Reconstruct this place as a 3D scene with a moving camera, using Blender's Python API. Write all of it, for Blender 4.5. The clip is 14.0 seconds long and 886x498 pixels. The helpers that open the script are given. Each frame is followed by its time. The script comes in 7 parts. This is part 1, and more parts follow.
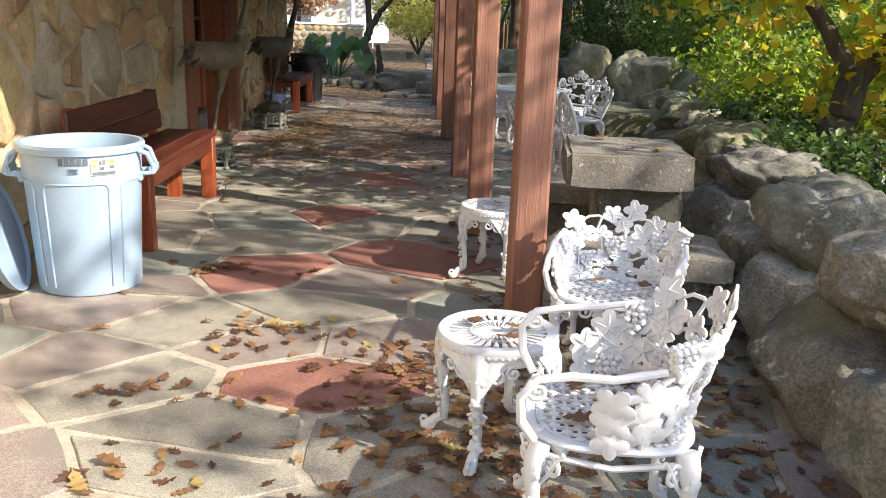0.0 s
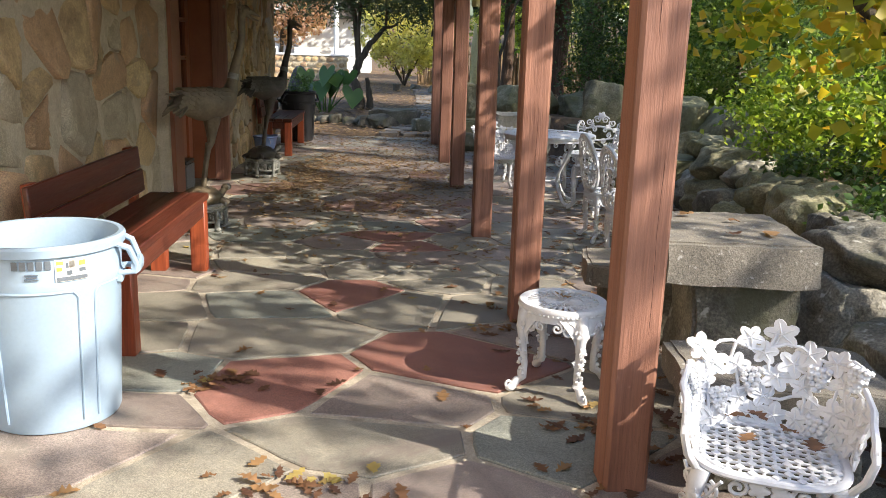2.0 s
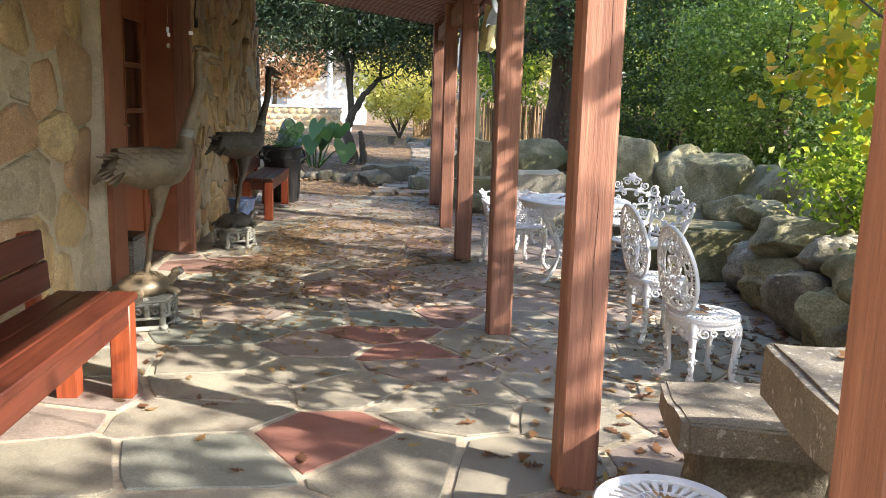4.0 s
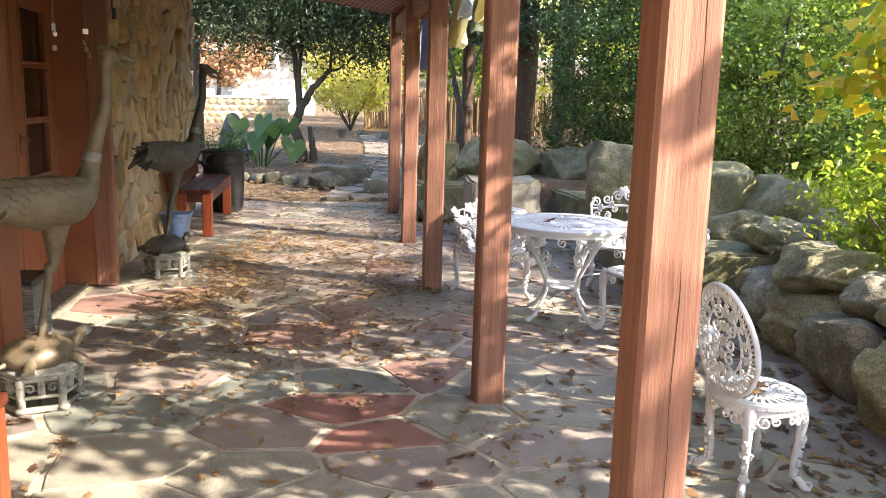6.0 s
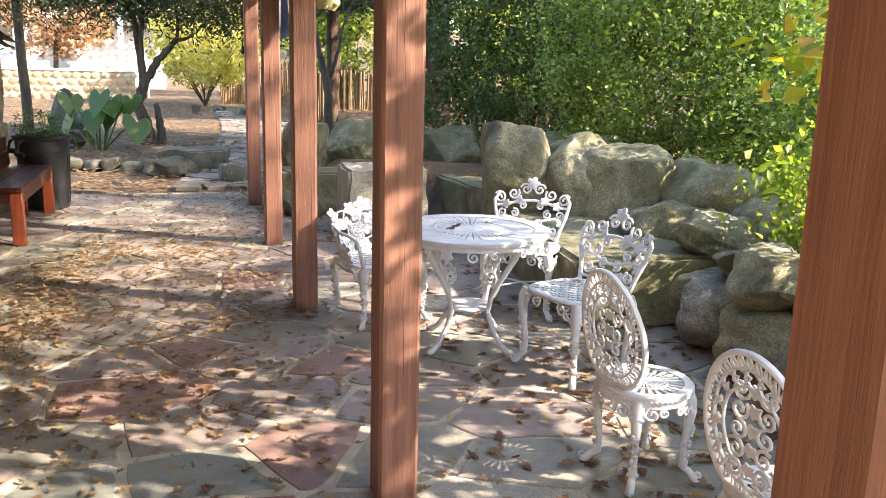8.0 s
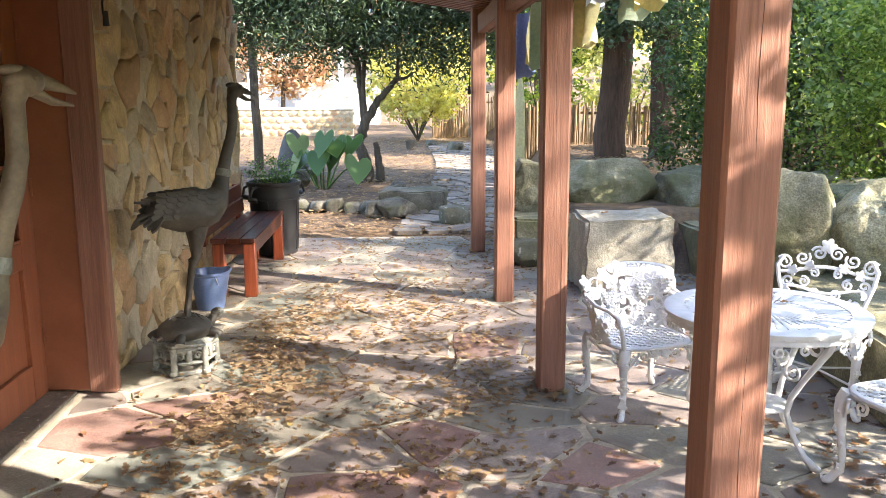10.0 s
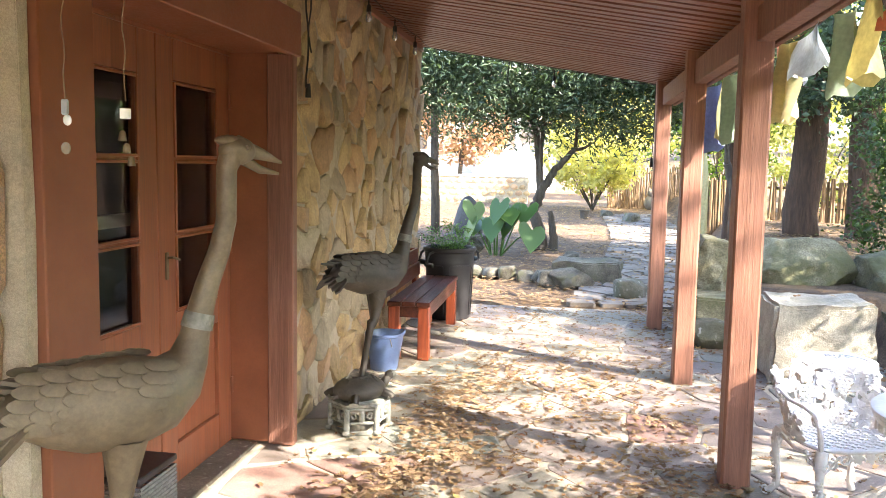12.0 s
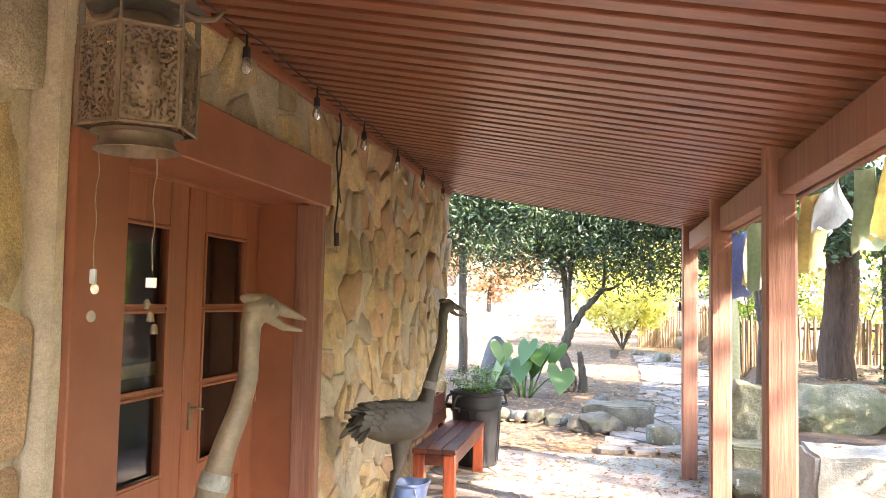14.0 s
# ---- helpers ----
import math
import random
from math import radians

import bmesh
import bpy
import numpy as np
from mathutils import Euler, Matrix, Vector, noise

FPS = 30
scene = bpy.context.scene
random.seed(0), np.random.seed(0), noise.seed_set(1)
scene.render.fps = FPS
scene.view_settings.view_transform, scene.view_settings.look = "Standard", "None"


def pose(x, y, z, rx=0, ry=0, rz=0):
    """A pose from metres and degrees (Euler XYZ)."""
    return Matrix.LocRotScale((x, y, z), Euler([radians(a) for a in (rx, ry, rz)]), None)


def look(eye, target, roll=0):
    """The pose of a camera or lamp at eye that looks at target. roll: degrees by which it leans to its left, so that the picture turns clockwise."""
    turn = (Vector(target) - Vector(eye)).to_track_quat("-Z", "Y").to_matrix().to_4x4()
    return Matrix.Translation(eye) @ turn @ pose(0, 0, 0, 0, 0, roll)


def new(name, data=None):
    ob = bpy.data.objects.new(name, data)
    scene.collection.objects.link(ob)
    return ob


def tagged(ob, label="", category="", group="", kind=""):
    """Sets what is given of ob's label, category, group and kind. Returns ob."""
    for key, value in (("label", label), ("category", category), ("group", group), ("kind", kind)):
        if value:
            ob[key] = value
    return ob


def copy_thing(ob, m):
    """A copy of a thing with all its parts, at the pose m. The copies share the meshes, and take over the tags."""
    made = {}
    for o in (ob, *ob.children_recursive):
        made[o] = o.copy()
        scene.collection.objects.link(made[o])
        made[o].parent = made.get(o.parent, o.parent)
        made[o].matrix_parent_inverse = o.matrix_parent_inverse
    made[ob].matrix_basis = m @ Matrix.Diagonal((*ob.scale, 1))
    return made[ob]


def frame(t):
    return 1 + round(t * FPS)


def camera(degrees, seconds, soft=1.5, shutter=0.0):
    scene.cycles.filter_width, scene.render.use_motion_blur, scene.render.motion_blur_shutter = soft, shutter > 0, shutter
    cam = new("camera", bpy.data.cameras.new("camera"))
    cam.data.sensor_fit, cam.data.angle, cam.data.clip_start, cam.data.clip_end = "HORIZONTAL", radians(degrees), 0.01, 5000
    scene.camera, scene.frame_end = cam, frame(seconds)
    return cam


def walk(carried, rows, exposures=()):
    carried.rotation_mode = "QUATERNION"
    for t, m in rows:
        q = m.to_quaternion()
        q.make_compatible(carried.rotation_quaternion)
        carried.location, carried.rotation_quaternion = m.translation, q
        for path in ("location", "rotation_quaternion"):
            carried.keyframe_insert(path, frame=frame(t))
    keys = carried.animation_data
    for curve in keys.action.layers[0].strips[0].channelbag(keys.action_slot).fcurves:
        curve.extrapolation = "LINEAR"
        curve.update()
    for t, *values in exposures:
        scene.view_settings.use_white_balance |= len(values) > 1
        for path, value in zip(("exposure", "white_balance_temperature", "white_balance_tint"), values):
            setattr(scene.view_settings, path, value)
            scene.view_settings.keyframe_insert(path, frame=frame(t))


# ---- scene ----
cam = camera(56.2, 14.0, soft=0.6)
PATH = [
    (0, (0.164, 0.187, 1.28), (0.256, 2.116, 0.759), 2.0),
    (0.5, (0.081, 0.36, 1.316), (0.183, 2.282, 0.774), 2.1),
    (1, (0.022, 0.556, 1.317), (0.136, 2.473, 0.758), 2.1),
    (1.5, (-0.031, 0.859, 1.352), (0.095, 2.775, 0.794), 2.1),
    (2, (-0.113, 1.087, 1.38), (0.024, 3.029, 0.922), 1.8),
    (2.5, (-0.17, 1.403, 1.375), (-0.032, 3.361, 0.99), 1.6),
    (3, (-0.127, 1.761, 1.353), (0.014, 3.723, 0.994), 1.5),
    (3.5, (-0.114, 2.121, 1.382), (0.042, 4.086, 1.042), 1.7),
    (3.7, (-0.098, 2.269, 1.371), (0.049, 4.234, 1.031), 1.7),
    (5.8, (-0.16, 3.378, 1.504), (0.056, 5.334, 1.146), 1.6),
    (6, (-0.152, 3.499, 1.508), (0.113, 5.447, 1.142), 1.6),
    (6.5, (-0.108, 3.752, 1.48), (0.33, 5.666, 1.097), 1.9),
    (7, (-0.044, 4.062, 1.459), (0.525, 5.936, 1.052), 2.2),
    (7.2, (-0.032, 4.2, 1.467), (0.568, 6.062, 1.053), 2.0),
    (9.3, (-0.108, 5.361, 1.568), (0.256, 7.28, 1.14), -0.5),
    (9.5, (-0.182, 5.422, 1.572), (0.102, 7.36, 1.172), -0.2),
    (10, (-0.199, 5.459, 1.606), (-0.095, 7.423, 1.246), -0.3),
    (10.5, (-0.235, 5.478, 1.624), (-0.251, 7.453, 1.306), 0.1),
    (11, (-0.253, 5.511, 1.625), (-0.388, 7.488, 1.353), 0.7),
    (11.5, (-0.254, 5.516, 1.62), (-0.488, 7.488, 1.384), 0.9),
    (12, (-0.249, 5.507, 1.627), (-0.55, 7.474, 1.423), 1.0),
    (12.5, (-0.261, 5.514, 1.663), (-0.587, 7.481, 1.511), 1.2),
    (13, (-0.288, 5.545, 1.703), (-0.62, 7.517, 1.662), 1.1),
    (13.5, (-0.291, 5.581, 1.723), (-0.637, 7.551, 1.765), 1.2),
    (14, (-0.233, 5.516, 1.693), (-0.609, 7.476, 1.815), 1.2),
]
walk(cam, [(t, look(eye, target, roll)) for t, eye, target, roll in PATH],
     [(0.0, 1.3, 6600, 11), (1.5, 1.25, 6600, 11), (3.0, 1.73, 6500, 11), (6.0, 2.42, 7000, 15), (7.0, 2.5, 7000, 16), (9.5, 2.33, 7200, 16), (10.0, 2.76, 6650, 13), (11.0, 3.15, 6600, 13), (11.5, 3.3, 6600, 13), (12.5, 3.4, 6700, 14), (13.2, 3.68, 6800, 16), (14.0, 3.92, 6900, 18)])
# ---- light ----
SUN_EL, SUN_TO = 35.0, Vector((0.865, -0.50, 0.0)).normalized()
world = bpy.data.worlds.new("sky")
scene.world = world
world.use_nodes = True
wn = world.node_tree.nodes
wl = world.node_tree.links
sky = wn.new("ShaderNodeTexSky")
sky.sky_type = 'NISHITA'
sky.sun_disc = False
sky.sun_elevation = radians(SUN_EL)
sky.sun_rotation = math.atan2(SUN_TO.x, SUN_TO.y)
wn["Background"].inputs[1].default_value = 0.15
wl.new(sky.outputs[0], wn["Background"].inputs[0])
sun_data = bpy.data.lights.new("sun", 'SUN')
sun_data.energy = 4.0
sun_data.angle = radians(0.6)
sun_data.color = (1.0, 0.93, 0.82)
sun = new("sun", sun_data)
sd = SUN_TO * math.cos(radians(SUN_EL)) + Vector((0, 0, math.sin(radians(SUN_EL))))
sun.matrix_world = look(sd * 60, (0, 0, 0))


# ---- materials ----
def ramp(nt, fac, stops):
    r = nt.nodes.new("ShaderNodeValToRGB")
    els = r.color_ramp.elements
    while len(els) < len(stops):
        els.new(0.5)
    for e, (p, c) in zip(els, stops):
        e.position, e.color = p, (*c, 1)
    nt.links.new(fac, r.inputs[0])
    return r.outputs[0]


def noise_node(nt, vec, scale, detail=5, rough=0.6, dist=0.0):
    n = nt.nodes.new("ShaderNodeTexNoise")
    n.inputs["Scale"].default_value = scale
    n.inputs["Detail"].default_value = detail
    n.inputs["Roughness"].default_value = rough
    n.inputs["Distortion"].default_value = dist
    nt.links.new(vec, n.inputs["Vector"])
    return n.outputs["Fac"]


def mixc(nt, fac, a, b, mode='MIX'):
    m = nt.nodes.new("ShaderNodeMix")
    m.data_type = 'RGBA'
    m.blend_type = mode
    for sock, v in ((m.inputs[0], fac), (m.inputs[6], a), (m.inputs[7], b)):
        if isinstance(v, (int, float)):
            sock.default_value = v
        elif isinstance(v, tuple):
            sock.default_value = (*v, 1)
        else:
            nt.links.new(v, sock)
    return m.outputs[2]


def base(name):
    m = bpy.data.materials.new(name)
    m.use_nodes = True
    nt = m.node_tree
    return m, nt, nt.nodes["Principled BSDF"]


def surface(name, cols, rough=0.7, scale=6.0, fine=60.0, bump=0.3, dist=0.01, metal=0.0, spread=0.0, stain=None,
            stain_at=0.62, stretch=(1, 1, 1), rand='obj', stops=None, spec=0.5, speck=None, grit=0.0, mottle=0.4):
    """cols: two or three colours mixed by a coarse noise; spread: brightness change from piece to piece."""
    m, nt, b = base(name)
    tc = nt.nodes.new("ShaderNodeTexCoord")
    mp = nt.nodes.new("ShaderNodeMapping")
    mp.inputs["Scale"].default_value = stretch
    nt.links.new(tc.outputs["Object"], mp.inputs[0])
    vec = mp.outputs[0]
    if rand == 'obj':
        rn = nt.nodes.new("ShaderNodeObjectInfo").outputs["Random"]
    else:
        rn = nt.nodes.new("ShaderNodeNewGeometry").outputs["Random Per Island"]
    off = nt.nodes.new("ShaderNodeVectorMath")
    off.operation = 'SCALE'
    off.inputs[0].default_value = (17.0, 31.0, 23.0)
    nt.links.new(rn, off.inputs["Scale"])
    add = nt.nodes.new("ShaderNodeVectorMath")
    nt.links.new(vec, add.inputs[0])
    nt.links.new(off.outputs[0], add.inputs[1])
    vec = add.outputs[0]
    n1 = noise_node(nt, vec, scale, 6, 0.62, 0.4)
    n2 = noise_node(nt, vec, fine, 4, 0.7)
    k = len(cols)
    col = ramp(nt, n1, stops or [(0.32 + 0.36 * i / max(1, k - 1), c) for i, c in enumerate(cols)])
    col = mixc(nt, mottle, col, ramp(nt, n2, [(0.28, (0.27, 0.27, 0.27)), (0.72, (0.78, 0.78, 0.78))]), 'OVERLAY')
    if grit:
        n5 = noise_node(nt, vec, fine * 3.5, 2, 0.5)
        col = mixc(nt, grit, col, ramp(nt, n5, [(0.35, (0.2, 0.2, 0.2)), (0.65, (0.85, 0.85, 0.85))]), 'OVERLAY')
    if spread:
        lo = tuple([0.5 - spread] * 3)
        hi = tuple([0.5 + spread] * 3)
        col = mixc(nt, 0.9, col, ramp(nt, rn, [(0.0, lo), (1.0, hi)]), 'OVERLAY')
    if stain:
        n3 = noise_node(nt, vec, scale * 0.45, 7, 0.7, 0.8)
        col = mixc(nt, ramp(nt, n3, [(stain_at - 0.06, (0, 0, 0)), (stain_at + 0.06, (0.85, 0.85, 0.85))]), col, stain)
    if speck:
        n4 = noise_node(nt, vec, fine * 0.5, 3, 0.6)
        col = mixc(nt, ramp(nt, n4, [(0.62, (0, 0, 0)), (0.68, (0.8, 0.8, 0.8))]), col, speck)
    nt.links.new(col, b.inputs["Base Color"])
    b.inputs["Metallic"].default_value = metal
    b.inputs["Specular IOR Level"].default_value = spec
    nt.links.new(ramp(nt, n2, [(0.25, tuple([max(0.02, rough - 0.12)] * 3)), (0.75, tuple([min(1, rough + 0.12)] * 3))]), b.inputs["Roughness"])
    if bump:
        mx = nt.nodes.new("ShaderNodeMath")
        mx.operation = 'MULTIPLY_ADD'
        mx.inputs[1].default_value = 0.4
        nt.links.new(n2, mx.inputs[0])
        nt.links.new(n1, mx.inputs[2])
        bp = nt.nodes.new("ShaderNodeBump")
        bp.inputs["Strength"].default_value = bump
        bp.inputs["Distance"].default_value = dist
        nt.links.new(mx.outputs[0], bp.inputs["Height"])
        nt.links.new(bp.outputs[0], b.inputs["Normal"])
    return m


def foliage_mat(name, stops, trans=0.35, rough=0.45):
    """Leaves: colour by island, a gloss, and light that comes through."""
    m, nt, b = base(name)
    rn = nt.nodes.new("ShaderNodeNewGeometry").outputs["Random Per Island"]
    col = ramp(nt, rn, stops)
    nt.links.new(col, b.inputs["Base Color"])
    b.inputs["Roughness"].default_value = rough
    tr = nt.nodes.new("ShaderNodeBsdfTranslucent")
    warm = mixc(nt, 1.0, col, (1.5, 1.6, 0.7), 'MULTIPLY')
    nt.links.new(warm, tr.inputs[0])
    mix = nt.nodes.new("ShaderNodeMixShader")
    mix.inputs[0].default_value = trans
    nt.links.new(b.outputs[0], mix.inputs[1])
    nt.links.new(tr.outputs[0], mix.inputs[2])
    nt.links.new(mix.outputs[0], nt.nodes["Material Output"].inputs[0])
    return m


def cloth_mat(name, col):
    m, nt, b = base(name)
    tc = nt.nodes.new("ShaderNodeTexCoord")
    n = noise_node(nt, tc.outputs["Object"], 40, 4)
    c = ramp(nt, n, [(0.3, tuple(v * 0.75 for v in col)), (0.7, col)])
    nt.links.new(c, b.inputs["Base Color"])
    b.inputs["Roughness"].default_value = 0.9
    tr = nt.nodes.new("ShaderNodeBsdfTranslucent")
    nt.links.new(c, tr.inputs[0])
    mix = nt.nodes.new("ShaderNodeMixShader")
    mix.inputs[0].default_value = 0.45
    nt.links.new(b.outputs[0], mix.inputs[1])
    nt.links.new(tr.outputs[0], mix.inputs[2])
    nt.links.new(mix.outputs[0], nt.nodes["Material Output"].inputs[0])
    return m


def grain_wood(name, dark, light, axis, rough=0.55, bump=0.35, scale=1.0, worn=None):
    """Painted or stained wood with grain lines along one axis."""
    st = [26.0 * scale] * 3
    st[axis] = 1.3 * scale
    return surface(name, [dark, light], rough=rough, scale=1.0, fine=6.0, bump=bump, dist=0.004, stretch=tuple(st), stain=worn, stain_at=0.68)


M_POST = grain_wood("post_paint", (0.185, 0.080, 0.050), (0.32, 0.150, 0.098), 2, 0.62, 1.0, 1.0)
M_TRIM = surface("trim_paint", [(0.235, 0.080, 0.037), (0.31, 0.110, 0.052)], 0.5, 3.0, 70, 0.12, 0.003, mottle=0.15)
M_DOOR = grain_wood("door_paint", (0.225, 0.074, 0.034), (0.31, 0.106, 0.050), 2, 0.42, 0.18, 0.7)
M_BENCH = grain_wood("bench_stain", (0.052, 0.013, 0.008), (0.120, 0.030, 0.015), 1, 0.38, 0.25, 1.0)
# bench stain brightened to orange; sunlight on legs and posts is in the colour
M_BENCH_SUNLIT = grain_wood("bench_stain_sunlit", (0.16, 0.030, 0.012), (0.34, 0.075, 0.026), 2, 0.42, 0.25, 1.0)
M_SLAT = grain_wood("ceiling_slat", (0.15, 0.050, 0.027), (0.25, 0.090, 0.050), 0, 0.38, 0.2, 0.8)
# deck set dark, which deepens the shaded gaps between the ceiling slats
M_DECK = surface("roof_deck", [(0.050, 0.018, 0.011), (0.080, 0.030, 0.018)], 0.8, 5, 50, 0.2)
M_WALLSTONE = surface("wall_stone", [(0.29, 0.205, 0.110), (0.47, 0.34, 0.175), (0.57, 0.41, 0.215)], 0.85, 5.0, 45, 0.9, 0.014, spread=0.12, stain=(0.30, 0.245, 0.17), stain_at=0.60, grit=0.4)
M_WALLSTONE2 = surface("wall_stone_rust", [(0.38, 0.235, 0.125), (0.52, 0.34, 0.19)], 0.85, 6.0, 45, 0.9, 0.014, spread=0.10, stain=(0.30, 0.26, 0.2), stain_at=0.62, grit=0.4)
M_WALLSTONE3 = surface("wall_stone_grey", [(0.31, 0.255, 0.170), (0.46, 0.38, 0.26)], 0.88, 6.0, 45, 0.8, 0.012, spread=0.10, stain=(0.36, 0.29, 0.18), stain_at=0.62, grit=0.4)
M_MORTAR = surface("wall_mortar", [(0.40, 0.335, 0.235), (0.54, 0.455, 0.325)], 0.95, 9, 90, 0.6, 0.008, grit=0.2)
M_FLAG_GREY = surface("flagstone_grey", [(0.185, 0.170, 0.138), (0.255, 0.235, 0.188), (0.30, 0.27, 0.208)], 0.60, 4.0, 60, 0.6, 0.008, spread=0.10, stain=(0.20, 0.165, 0.14), stain_at=0.60, grit=0.5)
M_FLAG_PLUM = surface("flagstone_plum", [(0.185, 0.150, 0.132), (0.245, 0.198, 0.170), (0.285, 0.242, 0.20)], 0.60, 4.0, 60, 0.6, 0.008, spread=0.10, stain=(0.22, 0.19, 0.16), stain_at=0.60, grit=0.5)
M_FLAG_RED = surface("flagstone_red", [(0.22, 0.098, 0.075), (0.30, 0.145, 0.11)], 0.6, 5.0, 60, 0.55, 0.007, spread=0.06, stain=(0.23, 0.12, 0.095), stain_at=0.6, grit=0.5)
# duller, greyer red for the red stones from y 7.5 on
M_FLAG_ROSE = surface("flagstone_dull_rose", [(0.205, 0.118, 0.098), (0.285, 0.178, 0.145)], 0.6, 5.0, 60, 0.55, 0.007, spread=0.08, stain=(0.23, 0.17, 0.14), stain_at=0.55, grit=0.5)
M_FLAG_GREEN = surface("flagstone_green", [(0.185, 0.192, 0.165), (0.25, 0.257, 0.215)], 0.62, 4.0, 60, 0.6, 0.008, spread=0.08, grit=0.5)
M_JOINT = surface("floor_joint", [(0.33, 0.285, 0.215), (0.46, 0.40, 0.31)], 0.92, 12, 110, 0.7, 0.006, stain=(0.24, 0.20, 0.15), stain_at=0.58, grit=0.4)
M_IRON = surface("white_cast_iron", [(0.60, 0.60, 0.61), (0.74, 0.74, 0.745)], 0.42, 14, 120, 0.25, 0.002, stain=(0.52, 0.51, 0.49), stain_at=0.70, mottle=0.15)
M_ROCK = surface("grey_boulder", [(0.085, 0.080, 0.062), (0.165, 0.152, 0.118), (0.285, 0.262, 0.205)], 0.9, 3.2, 24, 0.8, 0.03, spread=0.16, stain=(0.10, 0.10, 0.060), stain_at=0.54, speck=(0.42, 0.405, 0.35), grit=0.45)
M_DARKROCK = surface("dark_garden_stone", [(0.055, 0.050, 0.038), (0.12, 0.108, 0.082), (0.19, 0.17, 0.13)], 0.92, 5.0, 38, 0.9, 0.03, spread=0.10, stain=(0.12, 0.12, 0.06), stain_at=0.58, grit=0.4)
M_MOSSROCK = surface("mossy_boulder", [(0.085, 0.080, 0.046), (0.19, 0.175, 0.100), (0.31, 0.285, 0.19)], 0.92, 3.0, 24, 0.8, 0.03, spread=0.14, stain=(0.135, 0.135, 0.062), stain_at=0.56, grit=0.45)
M_SLAB = surface("weathered_stone_slab", [(0.125, 0.111, 0.088), (0.225, 0.20, 0.16)], 0.88, 5.0, 60, 0.7, 0.012, stain=(0.17, 0.15, 0.12), stain_at=0.6, speck=(0.42, 0.40, 0.36), grit=0.5)
M_PALEBLOCK = surface("pale_stone_block", [(0.25, 0.228, 0.175), (0.40, 0.365, 0.29)], 0.9, 5.0, 40, 0.9, 0.02, stain=(0.20, 0.185, 0.12), stain_at=0.6, grit=0.4)
M_CAN = surface("blue_grey_plastic", [(0.29, 0.395, 0.50), (0.33, 0.435, 0.54)], 0.40, 2.5, 60, 0.04, 0.001, stain=(0.27, 0.35, 0.43), stain_at=0.72, mottle=0.10)
M_CAN_DARK = surface("grey_plastic_mark", [(0.10, 0.12, 0.14), (0.13, 0.15, 0.17)], 0.5, 8, 90, 0.0)
M_LABEL = surface("paper_label", [(0.74, 0.73, 0.68), (0.82, 0.81, 0.78)], 0.6, 20, 120, 0.0)
M_YELLOWINK = surface("yellow_ink", [(0.70, 0.52, 0.06), (0.75, 0.58, 0.10)], 0.6, 20, 90, 0.0)
M_BLACKPL = surface("black_plastic", [(0.018, 0.018, 0.02), (0.035, 0.035, 0.038)], 0.45, 4, 120, 0.08, 0.001)
M_BLUEPL = surface("blue_plastic", [(0.10, 0.155, 0.30), (0.14, 0.20, 0.36)], 0.38, 4, 120, 0.06, 0.001, stain=(0.28, 0.32, 0.42), stain_at=0.68)
M_BRONZE = surface("weathered_bronze", [(0.130, 0.098, 0.061), (0.225, 0.173, 0.110)], 0.52, 7, 60, 0.35, 0.004, metal=0.2, stain=(0.27, 0.235, 0.17), stain_at=0.62)
M_BRONZE_DK = surface("dark_bronze", [(0.060, 0.053, 0.044), (0.125, 0.110, 0.088)], 0.62, 7, 60, 0.35, 0.004, metal=0.3, stain=(0.16, 0.16, 0.14), stain_at=0.66)
M_VERDI = surface("grey_green_patina", [(0.20, 0.20, 0.17), (0.40, 0.395, 0.345)], 0.75, 14, 60, 0.45, 0.005, metal=0.1, stain=(0.09, 0.085, 0.068), stain_at=0.54)
M_SLATEFIG = surface("slate_blue_stone", [(0.060, 0.062, 0.060), (0.11, 0.112, 0.108)], 0.8, 6, 50, 0.4)
M_LANTERN = surface("tarnished_filigree_metal", [(0.115, 0.080, 0.052), (0.21, 0.155, 0.105)], 0.55, 14, 90, 0.3, 0.002, metal=0.5, stain=(0.12, 0.085, 0.055), stain_at=0.6)
M_WIRE = surface("black_cable", [(0.02, 0.018, 0.016), (0.03, 0.027, 0.024)], 0.6, 8, 60, 0.0)
M_CORD = surface("brown_cord", [(0.16, 0.10, 0.06), (0.22, 0.15, 0.10)], 0.9, 30, 90, 0.1)
M_WICKER = surface("grey_wicker", [(0.17, 0.16, 0.15), (0.30, 0.285, 0.265)], 0.75, 30, 90, 0.2, 0.002)
M_SOIL = surface("leaf_strewn_earth", [(0.055, 0.034, 0.021), (0.105, 0.068, 0.041), (0.155, 0.105, 0.064)], 0.95, 3.0, 26, 1.0, 0.04, stain=(0.22, 0.135, 0.065), stain_at=0.55, grit=0.4)
M_BARK = surface("tree_bark", [(0.045, 0.036, 0.026), (0.115, 0.092, 0.066)], 0.95, 6, 40, 1.0, 0.02, stretch=(2.5, 2.5, 0.5), stain=(0.15, 0.145, 0.12), stain_at=0.66)
M_BARK_RED = surface("cedar_bark", [(0.05, 0.030, 0.020), (0.125, 0.072, 0.045)], 0.95, 8, 40, 1.0, 0.03, stretch=(3, 3, 0.3))
M_BAMBOO = surface("dry_bamboo", [(0.14, 0.085, 0.042), (0.25, 0.165, 0.085)], 0.7, 5, 60, 0.2, 0.003, spread=0.2, rand='isl')
